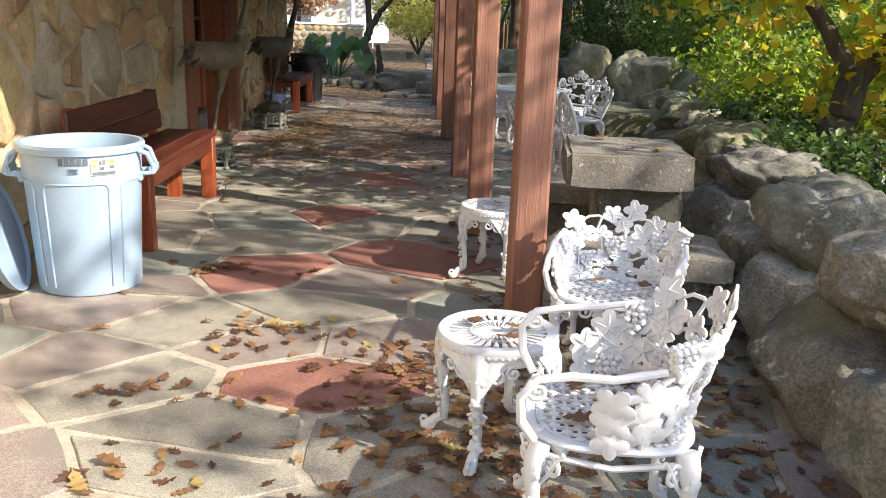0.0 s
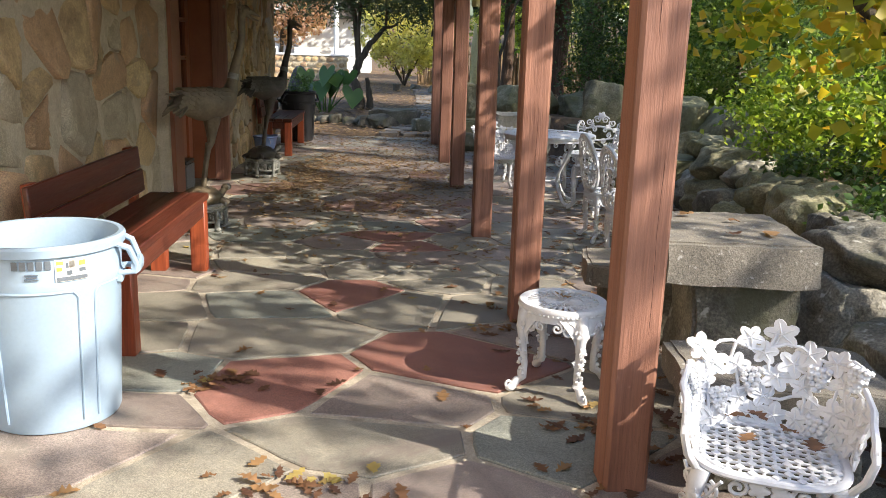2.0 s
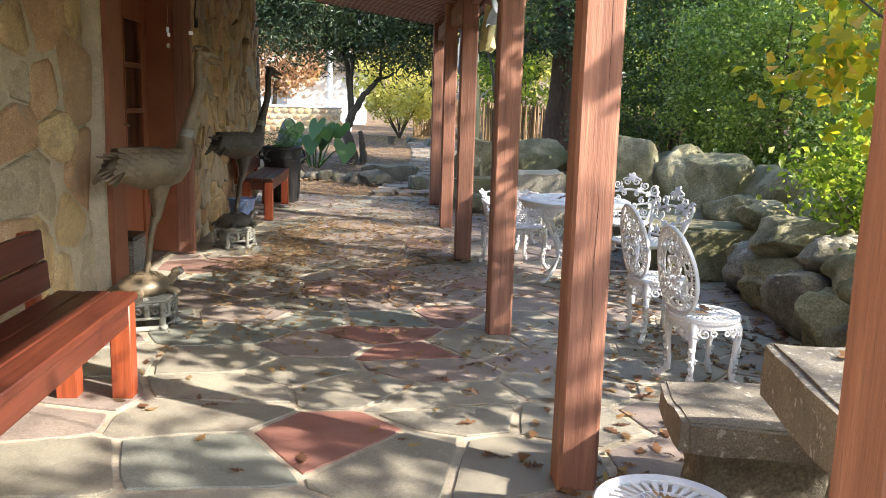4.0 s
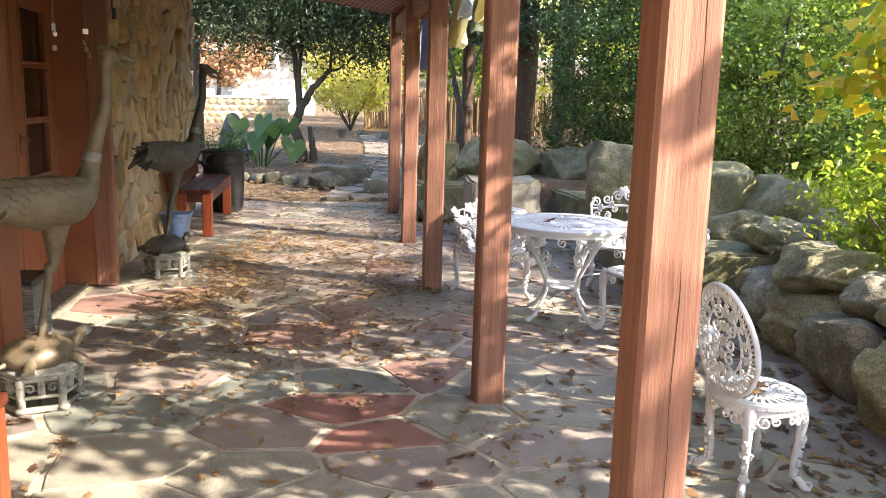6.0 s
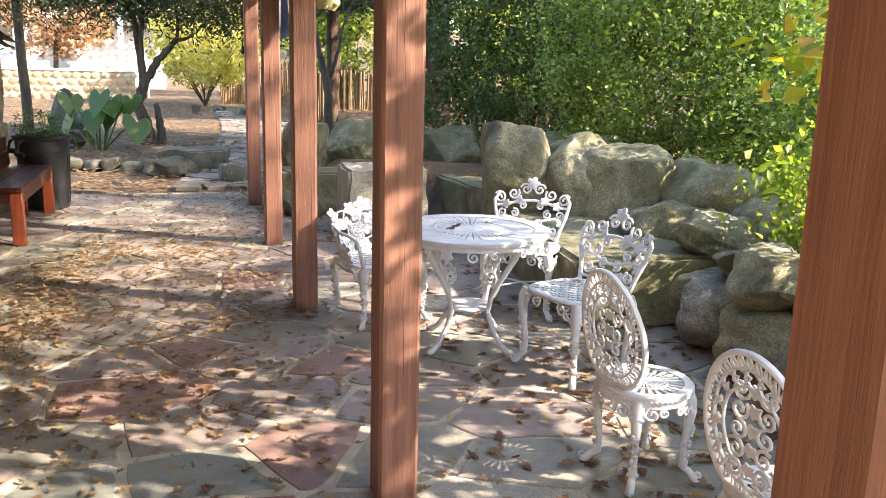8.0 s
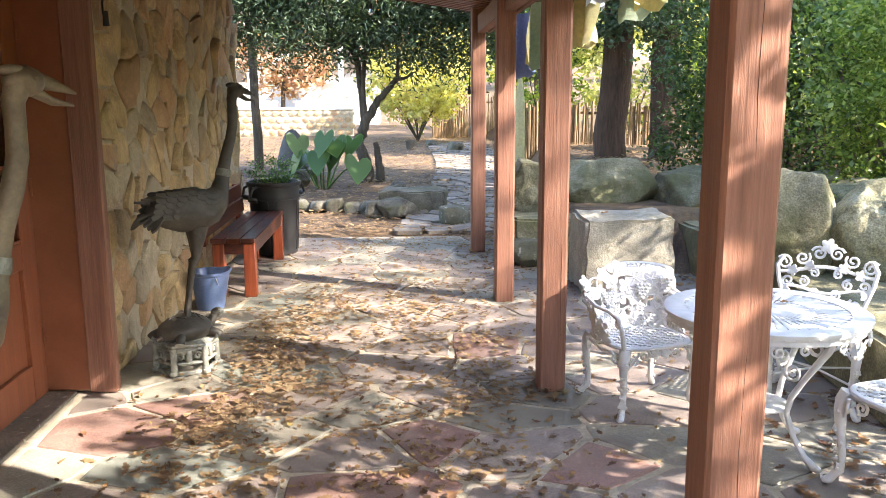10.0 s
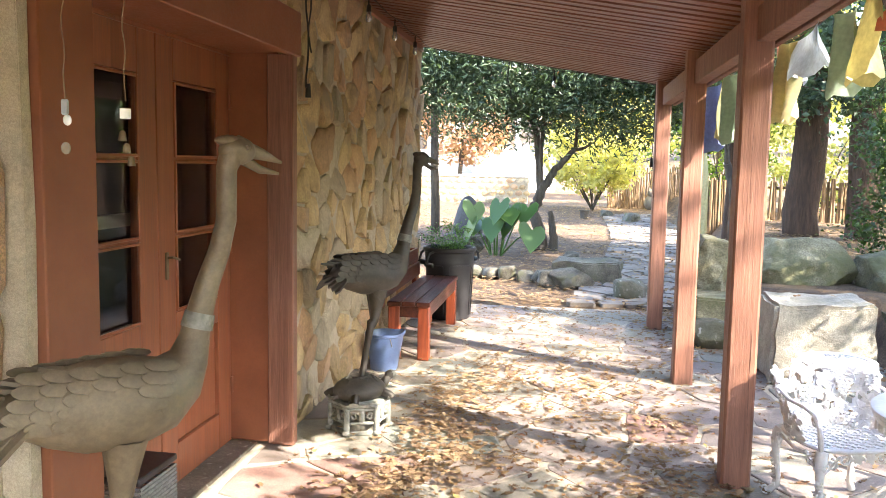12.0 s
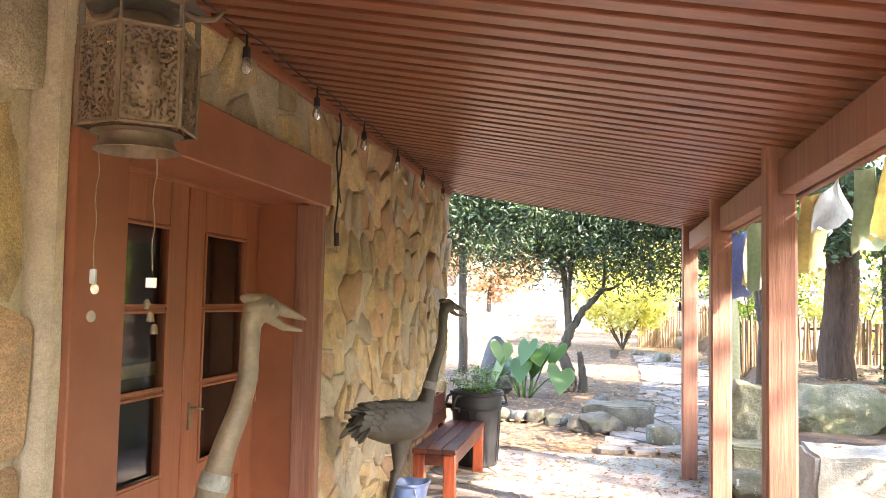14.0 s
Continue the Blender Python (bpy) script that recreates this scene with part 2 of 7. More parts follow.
M_SHRUB = foliage_mat("evergreen_leaf", [(0.0, (0.028, 0.052, 0.016)), (0.45, (0.050, 0.095, 0.026)), (0.85, (0.085, 0.15, 0.038)), (1.0, (0.16, 0.20, 0.05))], 0.3, 0.32)
# lighter evergreen leaf for the nearer shrubs, making up for sun missing on them
M_MIDSHRUB = foliage_mat("green_shrub_leaf", [(0.0, (0.080, 0.130, 0.040)), (0.5, (0.155, 0.225, 0.068)), (1.0, (0.32, 0.37, 0.14))], 0.52, 0.25)
M_LIGHTSHRUB = foliage_mat("bright_shrub_leaf", [(0.0, (0.095, 0.155, 0.035)), (0.5, (0.20, 0.275, 0.055)), (1.0, (0.40, 0.42, 0.10))], 0.58, 0.4)
M_YELLOWLEAF = foliage_mat("autumn_yellow_leaf", [(0.0, (0.16, 0.22, 0.03)), (0.4, (0.33, 0.32, 0.035)), (0.8, (0.52, 0.40, 0.04)), (1.0, (0.55, 0.30, 0.04))], 0.5, 0.5)
M_CONIFER = foliage_mat("conifer_spray", [(0.0, (0.028, 0.050, 0.030)), (0.6, (0.060, 0.098, 0.056)), (1.0, (0.11, 0.155, 0.085))], 0.3, 0.5)
M_REDLEAF = foliage_mat("autumn_red_leaf", [(0.0, (0.30, 0.17, 0.13)), (0.5, (0.42, 0.26, 0.20)), (1.0, (0.52, 0.37, 0.29))], 0.45, 0.5)
M_GOLDBUSH = foliage_mat("golden_bush_leaf", [(0.0, (0.36, 0.34, 0.14)), (0.5, (0.55, 0.50, 0.22)), (1.0, (0.68, 0.62, 0.32))], 0.5, 0.5)
M_EAR = foliage_mat("elephant_ear_leaf", [(0.0, (0.06, 0.13, 0.035)), (1.0, (0.13, 0.24, 0.06))], 0.4, 0.35)
M_DEADLEAF = foliage_mat("fallen_leaf", [(0.0, (0.085, 0.040, 0.025)), (0.35, (0.15, 0.072, 0.038)), (0.65, (0.22, 0.112, 0.052)), (0.95, (0.31, 0.18, 0.078)), (1.0, (0.40, 0.32, 0.10))], 0.2, 0.7)
M_GOLDLEAF = foliage_mat("dry_golden_leaf", [(0.0, (0.15, 0.088, 0.052)), (0.5, (0.27, 0.175, 0.098)), (1.0, (0.42, 0.31, 0.185))], 0.15, 0.7)
M_PALELEAF = foliage_mat("dry_pale_leaf", [(0.0, (0.13, 0.075, 0.042)), (0.5, (0.23, 0.145, 0.075)), (1.0, (0.33, 0.225, 0.12))], 0.2, 0.7)
# dark colour standing for unlit interiors, behind the doors and in house windows
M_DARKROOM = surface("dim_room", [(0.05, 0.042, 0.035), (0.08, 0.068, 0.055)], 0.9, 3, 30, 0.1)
M_CREAM = surface("cream_board", [(0.52, 0.42, 0.22), (0.58, 0.48, 0.27)], 0.6, 6, 60, 0.1)
M_WHITEWALL = surface("white_render", [(0.66, 0.65, 0.62), (0.78, 0.77, 0.74)], 0.85, 2, 40, 0.2)
M_ROOFING = surface("brown_roofing", [(0.20, 0.12, 0.09), (0.30, 0.19, 0.14)], 0.85, 3, 30, 0.3)
M_FARPATH = surface("far_path_stone", [(0.15, 0.128, 0.108), (0.25, 0.218, 0.185)], 0.85, 5, 40, 0.4, 0.01, spread=0.14)
M_PLATE = surface("nickel_hardware", [(0.45, 0.42, 0.38), (0.55, 0.52, 0.47)], 0.35, 10, 90, 0.05, metal=0.9)
M_CLOTH = {k: cloth_mat(k + "_cloth", c) for k, c in dict(blue=(0.33, 0.42, 0.66), white=(0.70, 0.75, 0.78), red=(0.62, 0.27, 0.16), green=(0.50, 0.60, 0.46), yellow=(0.74, 0.68, 0.38)).items()}
M_GLASS, _nt, _b = base("window_glass")
_b.inputs["Base Color"].default_value = (0.9, 0.93, 0.92, 1)
_b.inputs["Roughness"].default_value = 0.03
_b.inputs["Transmission Weight"].default_value = 1.0
_b.inputs["IOR"].default_value = 1.45
M_BULB, _nt, _b = base("clear_bulb_glass")
_b.inputs["Base Color"].default_value = (0.85, 0.86, 0.86, 1)
_b.inputs["Roughness"].default_value = 0.05
_b.inputs["Transmission Weight"].default_value = 0.8


# ---- mesh tools ----
class Shape:
    """Collects vertices and faces of one mesh."""
    def __init__(self):
        self.v, self.f = [], []

    def add(self, vs, fs, m=None):
        o = len(self.v)
        self.v += [tuple(m @ Vector(p)) for p in vs] if m is not None else [tuple(p) for p in vs]
        self.f += [[i + o for i in f] for f in fs]
        return self

    def box(self, c, s, ch=0.004, m=None):
        """A box with chamfered edges: centre, size, chamfer."""
        hx, hy, hz = s[0] / 2, s[1] / 2, s[2] / 2
        ch = min(ch, hx * 0.45, hy * 0.45, hz * 0.45)
        vs, ix = [], {}
        for sx in (-1, 1):
            for sy in (-1, 1):
                for sz in (-1, 1):
                    for a in range(3):
                        p = [sx * (hx - ch), sy * (hy - ch), sz * (hz - ch)]
                        p[a] = (sx, sy, sz)[a] * (hx, hy, hz)[a]
                        ix[sx, sy, sz, a] = len(vs)
                        vs.append((p[0] + c[0], p[1] + c[1], p[2] + c[2]))
        fs = []
        for a in range(3):
            b, d = (a + 1) % 3, (a + 2) % 3
            for s1 in (-1, 1):
                q = []
                for u, w in ((-1, -1), (1, -1), (1, 1), (-1, 1)):
                    k = [0, 0, 0]
                    k[a], k[b], k[d] = s1, u, w
                    q.append(ix[(*k, a)])
                fs.append(q if s1 > 0 else q[::-1])
            for u in (-1, 1):
                for w in (-1, 1):
                    k0, k1 = [0, 0, 0], [0, 0, 0]
                    k0[a], k1[a] = -1, 1
                    k0[b] = k1[b] = u
                    k0[d] = k1[d] = w
                    q = [ix[(*k0, b)], ix[(*k1, b)], ix[(*k1, d)], ix[(*k0, d)]]
                    fs.append(q if u * w < 0 else q[::-1])
        for sx in (-1, 1):
            for sy in (-1, 1):
                for sz in (-1, 1):
                    q = [ix[sx, sy, sz, 0], ix[sx, sy, sz, 1], ix[sx, sy, sz, 2]]
                    fs.append(q if sx * sy * sz > 0 else q[::-1])
        return self.add(vs, fs, m)

    def tube(self, pts, r, n=8, m=None, closed=False, flat=1.0):
        """A swept tube; r: radius or list; flat: squash of the section along its second axis."""
        pts = [Vector(p) for p in pts]
        k = len(pts)
        rs = r if isinstance(r, (list, tuple)) else [r] * k
        vs, fs = [], []
        prev = None
        for i, p in enumerate(pts):
            a = pts[(i + 1) % k] if closed or i < k - 1 else p
            b = pts[i - 1] if closed or i > 0 else p
            d = (a - b).normalized()
            if prev is None:
                ref = Vector((0, 0, 1)) if abs(d.z) < 0.9 else Vector((0, 1, 0))
                u = d.cross(ref).normalized()
            else:
                u = (prev - d * prev.dot(d)).normalized()
            prev = u
            w = d.cross(u)
            for j in range(n):
                t = 2 * math.pi * j / n
                vs.append(p + (u * math.cos(t) + w * math.sin(t) * flat) * rs[i])
        for i in range(k if closed else k - 1):
            for j in range(n):
                a, b = i * n, ((i + 1) % k) * n
                fs.append([a + j, a + (j + 1) % n, b + (j + 1) % n, b + j])
        if not closed:
            fs.append(list(range(n))[::-1])
            fs.append([(k - 1) * n + j for j in range(n)])
        return self.add(vs, fs, m)

    def lathe(self, prof, n=32, m=None, cap=False):
        """Turns a profile of (radius, height) round z."""
        vs, fs = [], []
        k = len(prof)
        for r, z in prof:
            for j in range(n):
                t = 2 * math.pi * j / n
                vs.append((r * math.cos(t), r * math.sin(t), z))
        for i in range(k - 1):
            for j in range(n):
                fs.append([i * n + j, i * n + (j + 1) % n, (i + 1) * n + (j + 1) % n, (i + 1) * n + j])
        if cap:
            fs.append(list(range(n))[::-1])
            fs.append([(k - 1) * n + j for j in range(n)])
        return self.add(vs, fs, m)

    def prism(self, outline, h, m=None, dome=0.0, z0=0.0):
        """An upright plate from a closed outline (x, y); dome lifts its middle."""
        n = len(outline)
        cx = sum(p[0] for p in outline) / n
        cy = sum(p[1] for p in outline) / n
        vs = [(x, y, z0) for x, y in outline] + [(x, y, z0 + h) for x, y in outline] + [(cx, cy, z0 + h + dome), (cx, cy, z0)]
        fs = []
        for i in range(n):
            j = (i + 1) % n
            fs += [[i, j, n + j, n + i], [n + i, n + j, 2 * n], [j, i, 2 * n + 1]]
        return self.add(vs, fs, m)

    def ball(self, c, r, sub=2, squash=(1, 1, 1), m=None):
        bm = bmesh.new()
        bmesh.ops.create_icosphere(bm, subdivisions=sub, radius=1)
        vs = [(c[0] + v.co.x * r * squash[0], c[1] + v.co.y * r * squash[1], c[2] + v.co.z * r * squash[2]) for v in bm.verts]
        bm.verts.index_update()
        fs = [[v.index for v in f.verts] for f in bm.faces]
        bm.free()
        return self.add(vs, fs, m)

    def mesh(self, name, mat, smooth=True, angle=40):
        me = bpy.data.meshes.new(name)
        me.from_pydata(self.v, [], self.f)
        me.materials.append(mat)
        if smooth:
            me.shade_smooth()
            me.set_sharp_from_angle(angle=radians(angle))
        me.update()
        return me


def part(name, shape, mat, parent=None, label="", m=None, smooth=True, angle=40):
    ob = new(name, shape if isinstance(shape, bpy.types.Mesh) else shape.mesh(name, mat, smooth, angle))
    if parent is not None:
        ob.parent = parent
    if m is not None:
        ob.matrix_basis = m
    if label:
        ob["label"] = label
    return ob


def thing(name, m, label, category, group="", kind=""):
    ob = new(name)
    ob.empty_display_size = 0.1
    ob.matrix_basis = m
    return tagged(ob, label, category, group, kind)


def solid(name, shape, mat, label, category, m=None, group="", kind="", smooth=True, angle=40):
    ob = part(name, shape, mat, None, "", m, smooth, angle)
    return tagged(ob, label, category, group, kind)


def np_mesh(name, verts, faces, mat, smooth=False):
    """A mesh from numpy arrays; all faces have the same corner count."""
    me = bpy.data.meshes.new(name)
    nf, k = faces.shape
    me.vertices.add(len(verts))
    me.vertices.foreach_set("co", verts.astype(np.float32).ravel())
    me.loops.add(nf * k)
    me.loops.foreach_set("vertex_index", faces.astype(np.int32).ravel())
    me.polygons.add(nf)
    me.polygons.foreach_set("loop_start", np.arange(0, nf * k, k, dtype=np.int32))
    me.update(calc_edges=True)
    me.materials.append(mat)
    if smooth:
        me.shade_smooth()
    return me


def leaves(centres, normals, size, rng, shape='oval', fold=0.18):
    """Many small folded leaves: vertex and face arrays."""
    n = len(centres)
    nrm = normals / np.maximum(1e-6, np.linalg.norm(normals, axis=1, keepdims=True))
    ref = rng.normal(size=(n, 3))
    u = np.cross(nrm, ref)
    u /= np.maximum(1e-6, np.linalg.norm(u, axis=1, keepdims=True))
    w = np.cross(nrm, u)
    s = (size * rng.uniform(0.65, 1.3, n))[:, None]
    width = dict(oval=0.42, needle=0.16, broad=0.62)[shape]
    pts = [(-0.5, 0.0, 0.0), (-0.05, -width, fold), (0.5, 0.0, 0.0), (-0.05, width, fold)]
    v = np.stack([centres + s * (a * u + b * 0.8 * w + c * nrm) for a, b, c in pts], axis=1).reshape(-1, 3)
    i = np.arange(n)[:, None] * 4
    f = np.concatenate([i + np.array([[0, 1, 2]]), i + np.array([[0, 2, 3]])])
    return v, f


def crown(rng, centre, radii, clumps, per, clump_r, size, shape='oval', hollow=0.55, droop=0.0):
    """Leaf clumps spread through an uneven ellipsoid."""
    d = rng.normal(size=(clumps, 3))
    d /= np.linalg.norm(d, axis=1, keepdims=True)
    r = rng.uniform(hollow ** 3, 1, clumps)[:, None] ** (1 / 3)
    r *= rng.uniform(0.75, 1.12, clumps)[:, None]
    c = np.array(centre) + d * r * np.array(radii)
    cr = clump_r * rng.uniform(0.5, 1.4, clumps)
    p = np.repeat(c, per, axis=0) + rng.normal(size=(clumps * per, 3)) * np.repeat(cr, per)[:, None] * 0.55 * np.array([1, 1, 0.7])
    nr = rng.normal(size=(clumps * per, 3)) + np.array([0, 0, 0.9 - droop])
    return leaves(p, nr, size, rng, shape)


def joined(arrays):
    vs, fs, o = [], [], 0
    for v, f in arrays:
        vs.append(v)
        fs.append(f + o)
        o += len(v)
    return np.concatenate(vs), np.concatenate(fs)


def limb(sh, a, b, r0, r1, bend=0.1, seed=0, n=7, k=7):
    """A bent, tapering branch."""
    rg = random.Random(seed)
    a, b = Vector(a), Vector(b)
    side = Vector((rg.uniform(-1, 1), rg.uniform(-1, 1), rg.uniform(-0.4, 0.4))) * (b - a).length * bend
    pts = []
    for i in range(k):
        t = i / (k - 1)
        wob = Vector((rg.uniform(-1, 1), rg.uniform(-1, 1), rg.uniform(-1, 1))) * r0 * 0.22 * (0 < i < k - 1)
        pts.append(a.lerp(b, t) + side * math.sin(math.pi * t) + wob)
    sh.tube(pts, [r0 + (r1 - r0) * (i / (k - 1)) ** 0.8 for i in range(k)], n)
    return sh


def clip_cell(poly, p, q):
    """Keeps the part of a polygon that is nearer to p than to q."""
    mx, my, dx, dy = (p[0] + q[0]) / 2, (p[1] + q[1]) / 2, q[0] - p[0], q[1] - p[1]
    out = []
    for i, a in enumerate(poly):
        b = poly[(i + 1) % len(poly)]
        da = (a[0] - mx) * dx + (a[1] - my) * dy
        db = (b[0] - mx) * dx + (b[1] - my) * dy
        if da <= 0:
            out.append(a)
        if da * db < 0:
            t = da / (da - db)
            out.append((a[0] + (b[0] - a[0]) * t, a[1] + (b[1] - a[1]) * t))
    return out


def cells(seeds, box, reach):
    """Voronoi polygons of the seeds inside a box (x0, y0, x1, y1)."""
    res = []
    for i, p in enumerate(seeds):
        poly = [(box[0], box[1]), (box[2], box[1]), (box[2], box[3]), (box[0], box[3])]
        near = sorted((q for j, q in enumerate(seeds) if j != i and abs(q[0] - p[0]) < reach and abs(q[1] - p[1]) < reach), key=lambda q: (q[0] - p[0]) ** 2 + (q[1] - p[1]) ** 2)
        for q in near[:28]:
            poly = clip_cell(poly, p, q)
            if len(poly) < 3:
                break
        if len(poly) >= 3:
            res.append((p, poly))
    return res


def inset(poly, d):
    """A convex polygon moved inwards by d; None when it vanishes."""
    out = poly
    n = len(poly)
    for i in range(n):
        a, b = poly[i], poly[(i + 1) % n]
        ex, ey = b[0] - a[0], b[1] - a[1]
        ln = math.hypot(ex, ey)
        if ln < 1e-6:
            continue
        nx, ny = -ey / ln, ex / ln
        ox, oy = a[0] + nx * d, a[1] + ny * d
        new_poly = []
        for j, p in enumerate(out):
            q = out[(j + 1) % len(out)]
            dp = (p[0] - ox) * nx + (p[1] - oy) * ny
            dq = (q[0] - ox) * nx + (q[1] - oy) * ny
            if dp >= 0:
                new_poly.append(p)
            if dp * dq < 0:
                t = dp / (dp - dq)
                new_poly.append((p[0] + (q[0] - p[0]) * t, p[1] + (q[1] - p[1]) * t))
        out = new_poly
        if len(out) < 3:
            return None
    return out


def rounded(poly, cut=0.22):
    """Cuts the corners of a polygon once."""
    out = []
    n = len(poly)
    for i in range(n):
        a, b = poly[i], poly[(i + 1) % n]
        out.append((a[0] + (b[0] - a[0]) * cut, a[1] + (b[1] - a[1]) * cut))
        out.append((a[0] + (b[0] - a[0]) * (1 - cut), a[1] + (b[1] - a[1]) * (1 - cut)))
    return out


def boulder(sh, c, dims, rot, seed, sub=4, rough=0.22, flat_top=0.0):
    """One weathered boulder: a ball cut by random planes, then roughened."""
    bm = bmesh.new()
    bmesh.ops.create_icosphere(bm, subdivisions=sub, radius=1)
    rg = random.Random(int(seed * 100))
    off = Vector((seed * 3.7, seed * 1.9, seed * 5.3))
    cuts = []
    for _ in range(13):
        d = Vector((rg.gauss(0, 1), rg.gauss(0, 1), rg.gauss(0, 0.8))).normalized()
        cuts.append((d, rg.uniform(0.66, 0.92)))
    cuts.append((Vector((rg.uniform(-0.15, 0.15), rg.uniform(-0.15, 0.15), 1)).normalized(), rg.uniform(0.72, 0.85)))
    vs = []
    for v in bm.verts:
        p = v.co.copy() * 1.12
        p *= 1 + rough * 0.8 * noise.noise(p * 1.1 + off)
        for d, h in cuts:
            k = p.dot(d) - h
            if k > 0:
                p -= d * k * 0.93
        q = Vector((p.x * dims[0] / 2, p.y * dims[1] / 2, p.z * dims[2] / 2))
        g = 0.055 * noise.noise(q * 5 + off) + 0.022 * noise.noise(q * 14 + off) + 0.012 * noise.noise(q * 30 + off) - 0.03 * max(0.0, 0.12 - abs(noise.noise(q * 4.5 - off))) / 0.12
        q += v.co * g * rough * 2.2
        vs.append(q * 1.1 + Vector(c))
    bm.verts.index_update()
    fs = [[v.index for v in f.verts] for f in bm.faces]
    bm.free()
    sh.add(vs, fs)
    return sh


# ---- ground ----
rngs = np.random.default_rng(7)
WALL_X, WALL_END, FLOOR_END = -1.90, 14.42, 15.1


def step(t):
    t = np.clip(t, 0, 1)
    return t * t * (3 - 2 * t)


def bank_edge(y):
    """Where the planted bank starts, right of the terrace."""
    near = np.clip(1.45 + 0.20 * (y - 2.5), 1.22, 2.9)
    k = step((y - 12.4) / 1.2)
    far = 1.05 + 1.2 * step((y - 15.0) / 4.0) + 0.08 * np.clip(y - 19, 0, 12)
    return near * (1 - k) + far * k


def ground_z(x, y):
    z = 0.5 * step((x - bank_edge(y) - 0.05) / 0.5)
    z = z + 0.9 * step((x - 7.0) / 9.0) * step((y + 4) / 6)
    inside = (x > -2.6) & (x < bank_edge(y) + 0.25) & (y > -3.2) & (y < FLOOR_END)
    z = np.where(inside, -0.10, z)
    far = np.hypot(x, y - 8)
    z = z + 7.0 * step((far - 45) / 120)
    return z


def axis_values(lo, hi, fine, reach):
    a = list(np.arange(lo, hi + 1e-6, fine))
    d, left, right = fine, lo, hi
    while right < reach:
        d *= 1.5
        left, right = left - d, right + d
        a = [left] + a + [right]
    return np.array(a)


gx, gy = axis_values(-7, 10, 0.22, 420), axis_values(-4, 34, 0.22, 420)
GX, GY = np.meshgrid(gx, gy)
GZ = ground_z(GX, GY)
rough = np.array([noise.noise((float(x) * 1.7, float(y) * 1.7, 0.3)) for x, y in zip(GX.ravel(), GY.ravel())]).reshape(GX.shape)
GZ = GZ + np.where(GZ > -0.05, 0.03 * rough, 0)
nx_, ny_ = len(gx), len(gy)
ii = np.arange((ny_ - 1) * (nx_ - 1))
r_, c_ = ii // (nx_ - 1), ii % (nx_ - 1)
q0 = r_ * nx_ + c_
gf = np.stack([q0, q0 + 1, q0 + nx_ + 1, q0 + nx_], axis=1)
ground = new("ground", np_mesh("ground", np.stack([GX.ravel(), GY.ravel(), GZ.ravel()], axis=1), gf, M_SOIL, True))
tagged(ground, "brown earth strewn with dry leaves around the terrace", "ground", kind="structure")

# ---- terrace floor bed ----
floor = part("floor", Shape().box((0.3, 5.95, -0.056), (5.4, 18.3, 0.10), 0.002), M_JOINT)
tagged(floor, "irregular flagstone terrace with pale mortar joints", "floor", kind="structure")

# ---- house walls ----
def wall_core(name, y0, y1, z0, z1, label):
    w = part(name, Shape().box((WALL_X - 0.19, (y0 + y1) / 2, (z0 + z1) / 2), (0.38, y1 - y0, z1 - z0), 0.002), M_MORTAR)
    return tagged(w, label, "wall", kind="structure")


DOOR_Y0, DOOR_Y1, DOOR_TOP = 7.69, 10.0, 2.45
wall_near = wall_core("wall_1", -3.2, DOOR_Y0, -0.05, 2.95, "rubble stone house wall in ochre, brown and grey behind the bench")
wall_far = wall_core("wall_2", DOOR_Y1, WALL_END, -0.05, 2.95, "rubble stone house wall beside the doorway, up to the corner")
wall_over = wall_core("wall_3", DOOR_Y0, DOOR_Y1, DOOR_TOP, 2.95, "rubble stonework above the painted door lintel")
end_wall = part("wall_4", Shape().box((-5.3, WALL_END - 0.19, 1.6), (6.05, 0.38, 3.3), 0.01), M_MORTAR)
tagged(end_wall, "plain end wall of the stone house", "wall", kind="structure")
back_wall = part("wall_5", Shape().box((-8.4, 5.6, 1.6), (0.3, 17.6, 3.3), 0.01), M_MORTAR)
tagged(back_wall, "plain rear wall of the stone house", "wall", kind="structure")
near_end = part("wall_6", Shape().box((-5.3, -3.0, 1.6), (6.05, 0.38, 3.3), 0.01), M_MORTAR)
tagged(near_end, "plain end wall of the stone house", "wall", kind="structure")

# the room behind the glazed door; its dimness is in the dark surface colour
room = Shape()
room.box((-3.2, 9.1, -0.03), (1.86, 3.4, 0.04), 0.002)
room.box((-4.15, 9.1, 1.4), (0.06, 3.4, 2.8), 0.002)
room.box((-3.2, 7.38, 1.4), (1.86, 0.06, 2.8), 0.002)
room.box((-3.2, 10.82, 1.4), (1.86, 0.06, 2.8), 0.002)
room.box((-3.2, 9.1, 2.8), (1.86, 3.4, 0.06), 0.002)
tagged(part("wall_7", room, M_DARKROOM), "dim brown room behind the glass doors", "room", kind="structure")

# ---- roof and ceiling ----
ROOF_Y0, ROOF_Y1 = 3.28, 14.40
RX0, RX1 = -1.88, 0.98


def roof_z(x):
    return 2.865 - 0.158 * (x - RX0)


slope = math.atan(0.158)
roof = Shape()
L_ = (RX1 - RX0) / math.cos(slope)
mid = pose((RX0 + RX1) / 2, (ROOF_Y0 + ROOF_Y1) / 2, (roof_z(RX0) + roof_z(RX1)) / 2, 0, math.degrees(slope), 0)
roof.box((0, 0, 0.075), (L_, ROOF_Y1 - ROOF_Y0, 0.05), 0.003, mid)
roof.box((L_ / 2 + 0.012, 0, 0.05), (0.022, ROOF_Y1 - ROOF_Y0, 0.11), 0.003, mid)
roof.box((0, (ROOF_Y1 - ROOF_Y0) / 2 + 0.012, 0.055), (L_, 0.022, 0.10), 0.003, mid)
